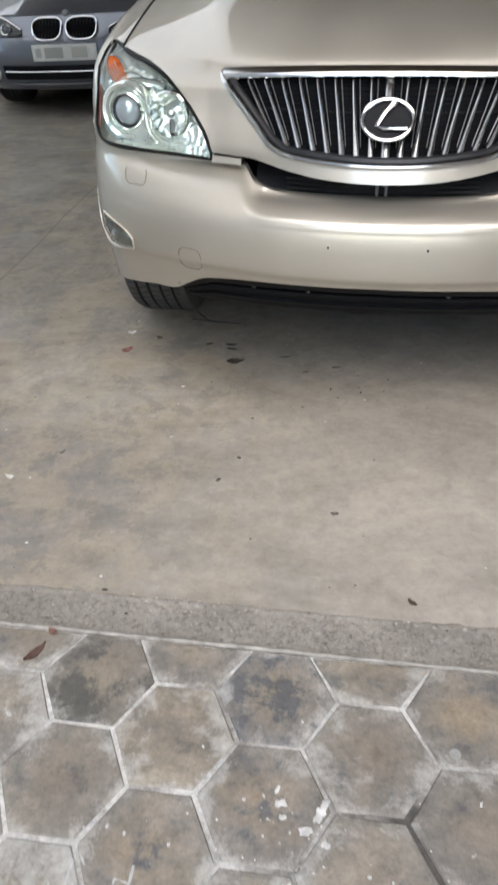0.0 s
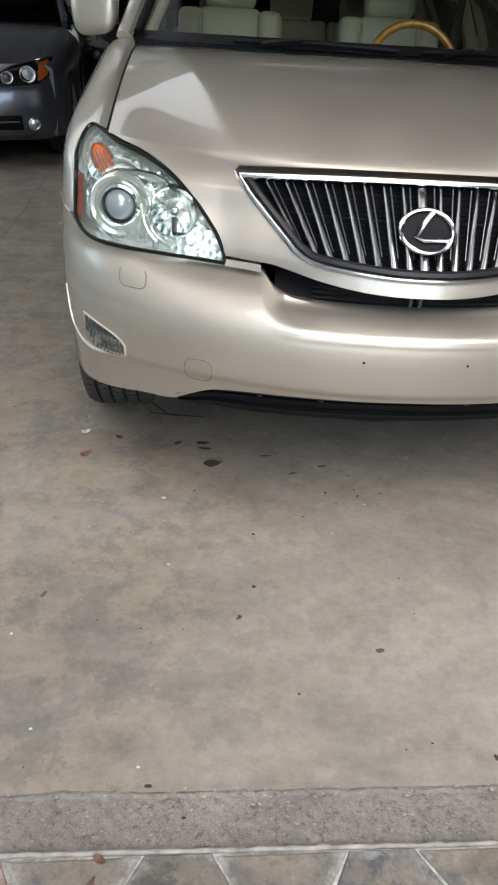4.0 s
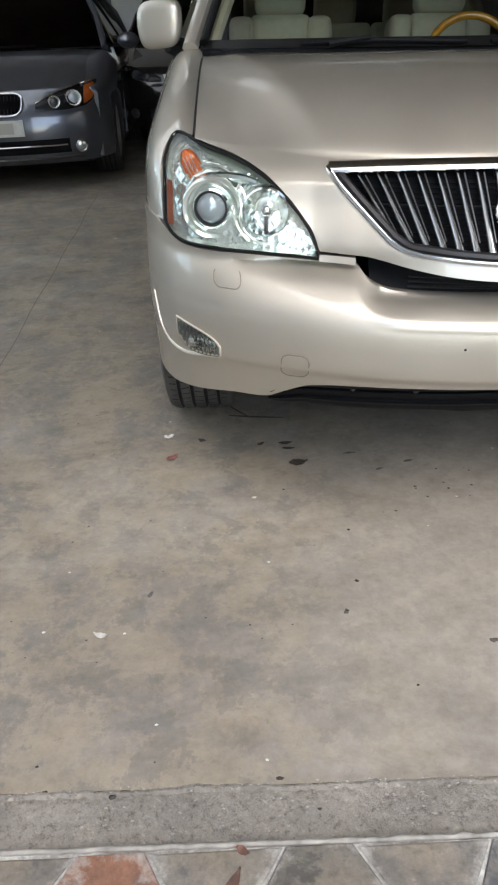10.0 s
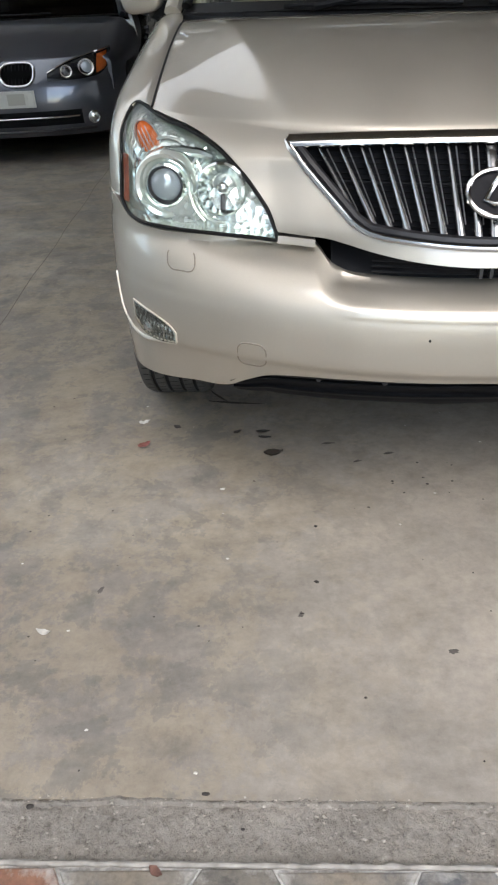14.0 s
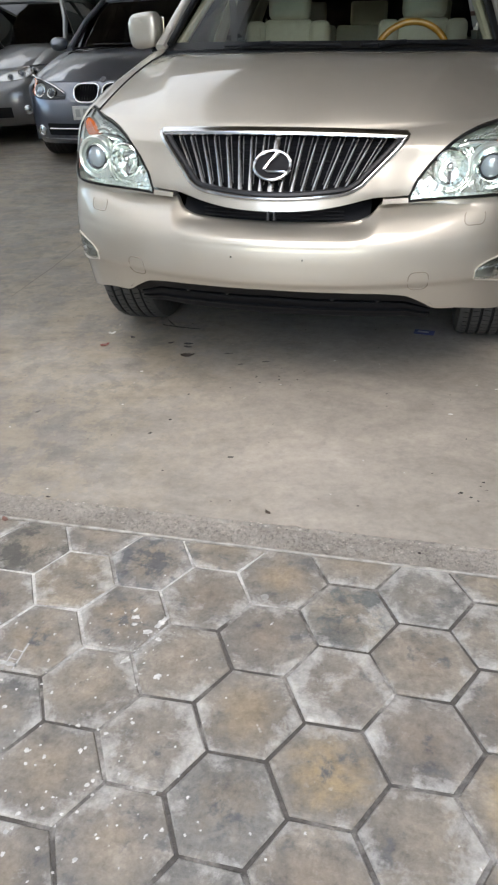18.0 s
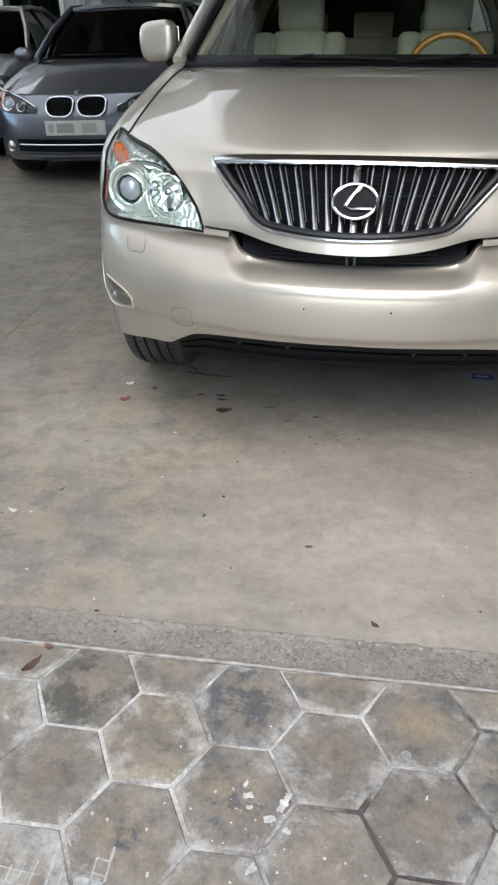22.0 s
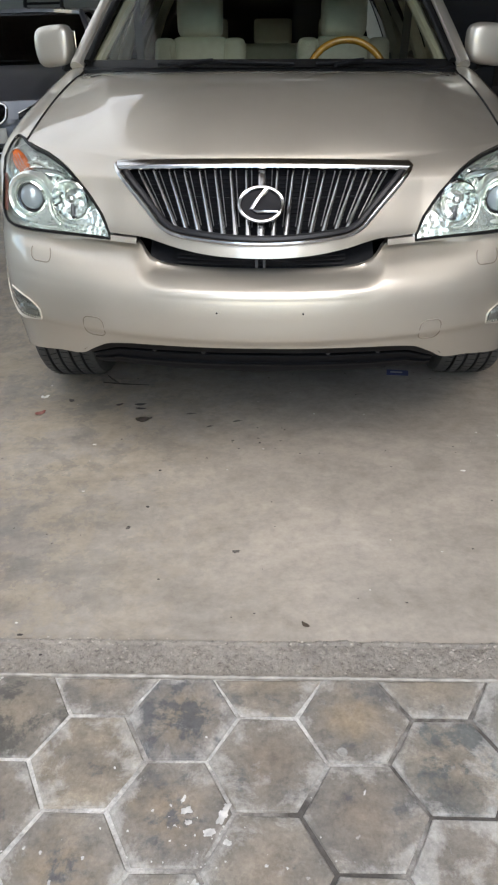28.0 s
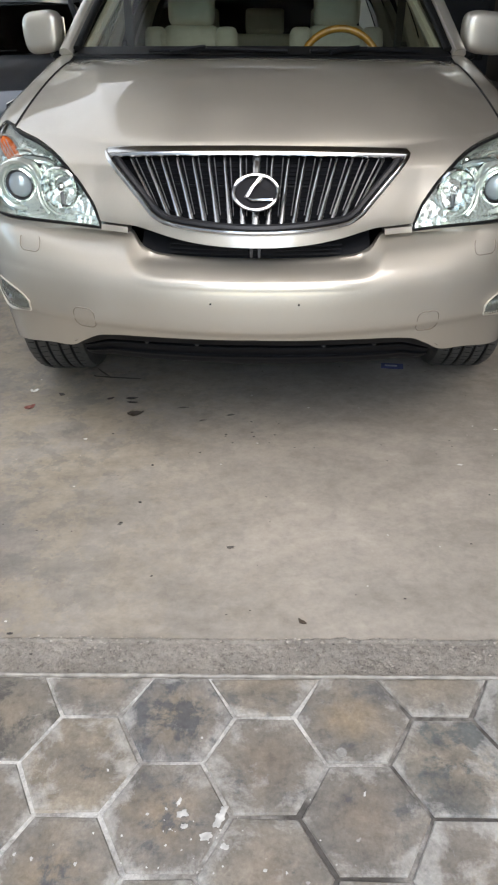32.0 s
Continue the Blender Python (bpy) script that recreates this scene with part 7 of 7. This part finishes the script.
far = bmesh.new()
prng = random.Random(11)
for c in range(-66, 38):
    for r in range(0, 11):
        odd = c % 2
        px, py = 0.012 + 0.182 * c, (-0.862 if odd else -0.757) - 0.2105 * r
        half = (not odd) and r == 0
        x = px * math.cos(TURN) - (py + 0.757) * math.sin(TURN)
        y = -0.757 + (py + 0.757) * math.cos(TURN) + px * math.sin(TURN) * 0.35
        m = pose(x, y, prng.uniform(-0.0006, 0.0006), prng.uniform(-0.25, 0.25), prng.uniform(-0.25, 0.25), 0.35 + prng.uniform(-0.5, 0.5))
        if -13 <= c <= 13:
            me = prng.choice(half_meshes) if half else red_mesh if (c, r) == (-5, 0) else olive_mesh if (c, r) == (-3, 0) else slate_mesh if (c, r) == (-1, 0) else blue_mesh if (c, r) == (2, 1) else pick(c, r)
            ob = new("paver", me)
            ob.parent = pavement
            ob.matrix_world = m
        elif r < 11:
            k = len(far.verts)
            far.from_mesh((half_meshes if half else full_meshes)[0])
            far.verts.ensure_lookup_table()
            for vtx in far.verts[k:]:
                vtx.co = m @ vtx.co
rest = part("far_pavers", far, PAVER, pavement)
tagged(rest, kind="stuff")


def splash(name, label, spots, material, z=0.0024):
    bm = bmesh.new()
    for x, y, r, a, asp in spots:
        n = 22
        pts = []
        for k in range(n):
            t = 2 * math.pi * k / n
            q = 0.85 * r * (1 + 0.6 * noise.noise((x * 40 + math.cos(t) * 1.3, y * 40 + math.sin(t) * 1.3, r * 90)) + 0.4 * noise.noise((x * 90 + math.cos(t) * 4, y * 90 + math.sin(t) * 4, r * 60)))
            px, py = q * math.cos(t), q * asp * math.sin(t)
            pts.append(bm.verts.new((x + px * math.cos(a) - py * math.sin(a), y + px * math.sin(a) + py * math.cos(a), z)))
        top = bm.verts.new((x, y, z + min(0.0012, 0.04 * r)))
        for k in range(n):
            bm.faces.new((pts[k], pts[(k + 1) % n], top))
    return tagged(part(name, bm, material, smooth=True), label, "marks", kind="stuff")


spl = [(-0.068, -1.082, 0.020, 1.1, 0.5), (-0.090, -1.112, 0.013, 0.4, 0.6), (-0.136, -1.072, 0.012, 0.2, 0.7), (-0.06, -1.062, 0.010, 0, 0.8), (-0.13, -1.095, 0.008, 0, 0.7), (-0.11, -1.206, 0.012, 1.0, 0.6), (-0.02, -1.235, 0.011, 0, 0.8), (-0.055, -1.13, 0.009, 0, 0.7), (0.20, -1.03, 0.006, 1.2, 0.5), (-0.145, -1.05, 0.009, 1.2, 0.5)]
spl += [(prng.gauss(-0.12, 0.10), prng.gauss(-1.14, 0.07), prng.uniform(0.001, 0.004), prng.uniform(0, 3), 0.8) for _ in range(50)]
spl += [(prng.gauss(-0.22, 0.22), prng.gauss(-1.52, 0.14), prng.uniform(0.001, 0.0045), prng.uniform(0, 3), 0.8) for _ in range(130)]
spl += [(prng.gauss(-0.28, 0.24), prng.gauss(-1.58, 0.20), prng.uniform(0.002, 0.0065), prng.uniform(0, 3), 0.8) for _ in range(110)]
splash("paint_splashes", "dried white paint splashes on the pavers", spl, simple("dried_paint", (0.50, 0.49, 0.46), 0.7, grain=0.3, scale=60))

bolt = thing("bolt_mark", "small round metal washer set in a paver", "washer")
part("washer_ring", lathe([(0.0105, 0.0024), (0.0098, 0.0031), (0.0068, 0.0031), (0.0060, 0.0027), (0.0001, 0.0027)], 18, Matrix.Translation((0.165, -0.943, 0))), simple("washer_grey", (0.25, 0.245, 0.225), 0.7, 0.0, grain=0.2, scale=200), bolt)

# a net printed in lime: bars along and across
def bars(name, label, strips, material, z=0.0025):
    bm = bmesh.new()
    for x0, y0, x1, y1, w in strips:
        d = Vector((x1 - x0, y1 - y0, 0))
        side = Vector((-d.y, d.x, 0)).normalized() * w / 2
        steps = 6
        row = []
        for i in range(steps + 1):
            p = Vector((x0, y0, z)) + d * (i / steps)
            f = 0.75 + 0.6 * noise.noise((p.x * 90, p.y * 90, w * 50))
            row.append((bm.verts.new(p + side * f), bm.verts.new(p - side * f)))
        for q, r in zip(row, row[1:]):
            bm.faces.new((q[0], q[1], r[1], r[0]))
    return tagged(part(name, bm, material), label, "lime marks", kind="stuff")


net = [(-0.384, -1.225, -0.382, -1.285, 0.004), (-0.359, -1.202, -0.357, -1.283, 0.006), (-0.384, -1.225, -0.357, -1.229, 0.003), (-0.385, -1.250, -0.357, -1.254, 0.003), (-0.410, -1.265, -0.355, -1.268, 0.014)]
net += [(-0.460, -1.205, -0.457, -1.292, 0.006), (-0.438, -1.245, -0.434, -1.291, 0.004), (-0.455, -1.235, -0.436, -1.250, 0.003), (-0.455, -1.193, -0.438, -1.212, 0.004)]
for k in range(4):
    net.append((-0.486 - 0.022 * k, -1.245 - 0.006 * k, -0.491 - 0.020 * k, -1.350, 0.004))
    net.append((-0.570, -1.262 - 0.022 * k, -0.478, -1.268 - 0.022 * k, 0.0035))
bars("lime_net", "white lime print of a net on the pavers", net, simple("lime_powder", (0.40, 0.395, 0.38), 0.95, grain=0.3, scale=90))
splash("dark_stains", "dark soaked stains on the worn concrete", stains, simple("soaked_stain", (0.095, 0.085, 0.075), 0.7, grain=0.3, scale=50), 0.0006)
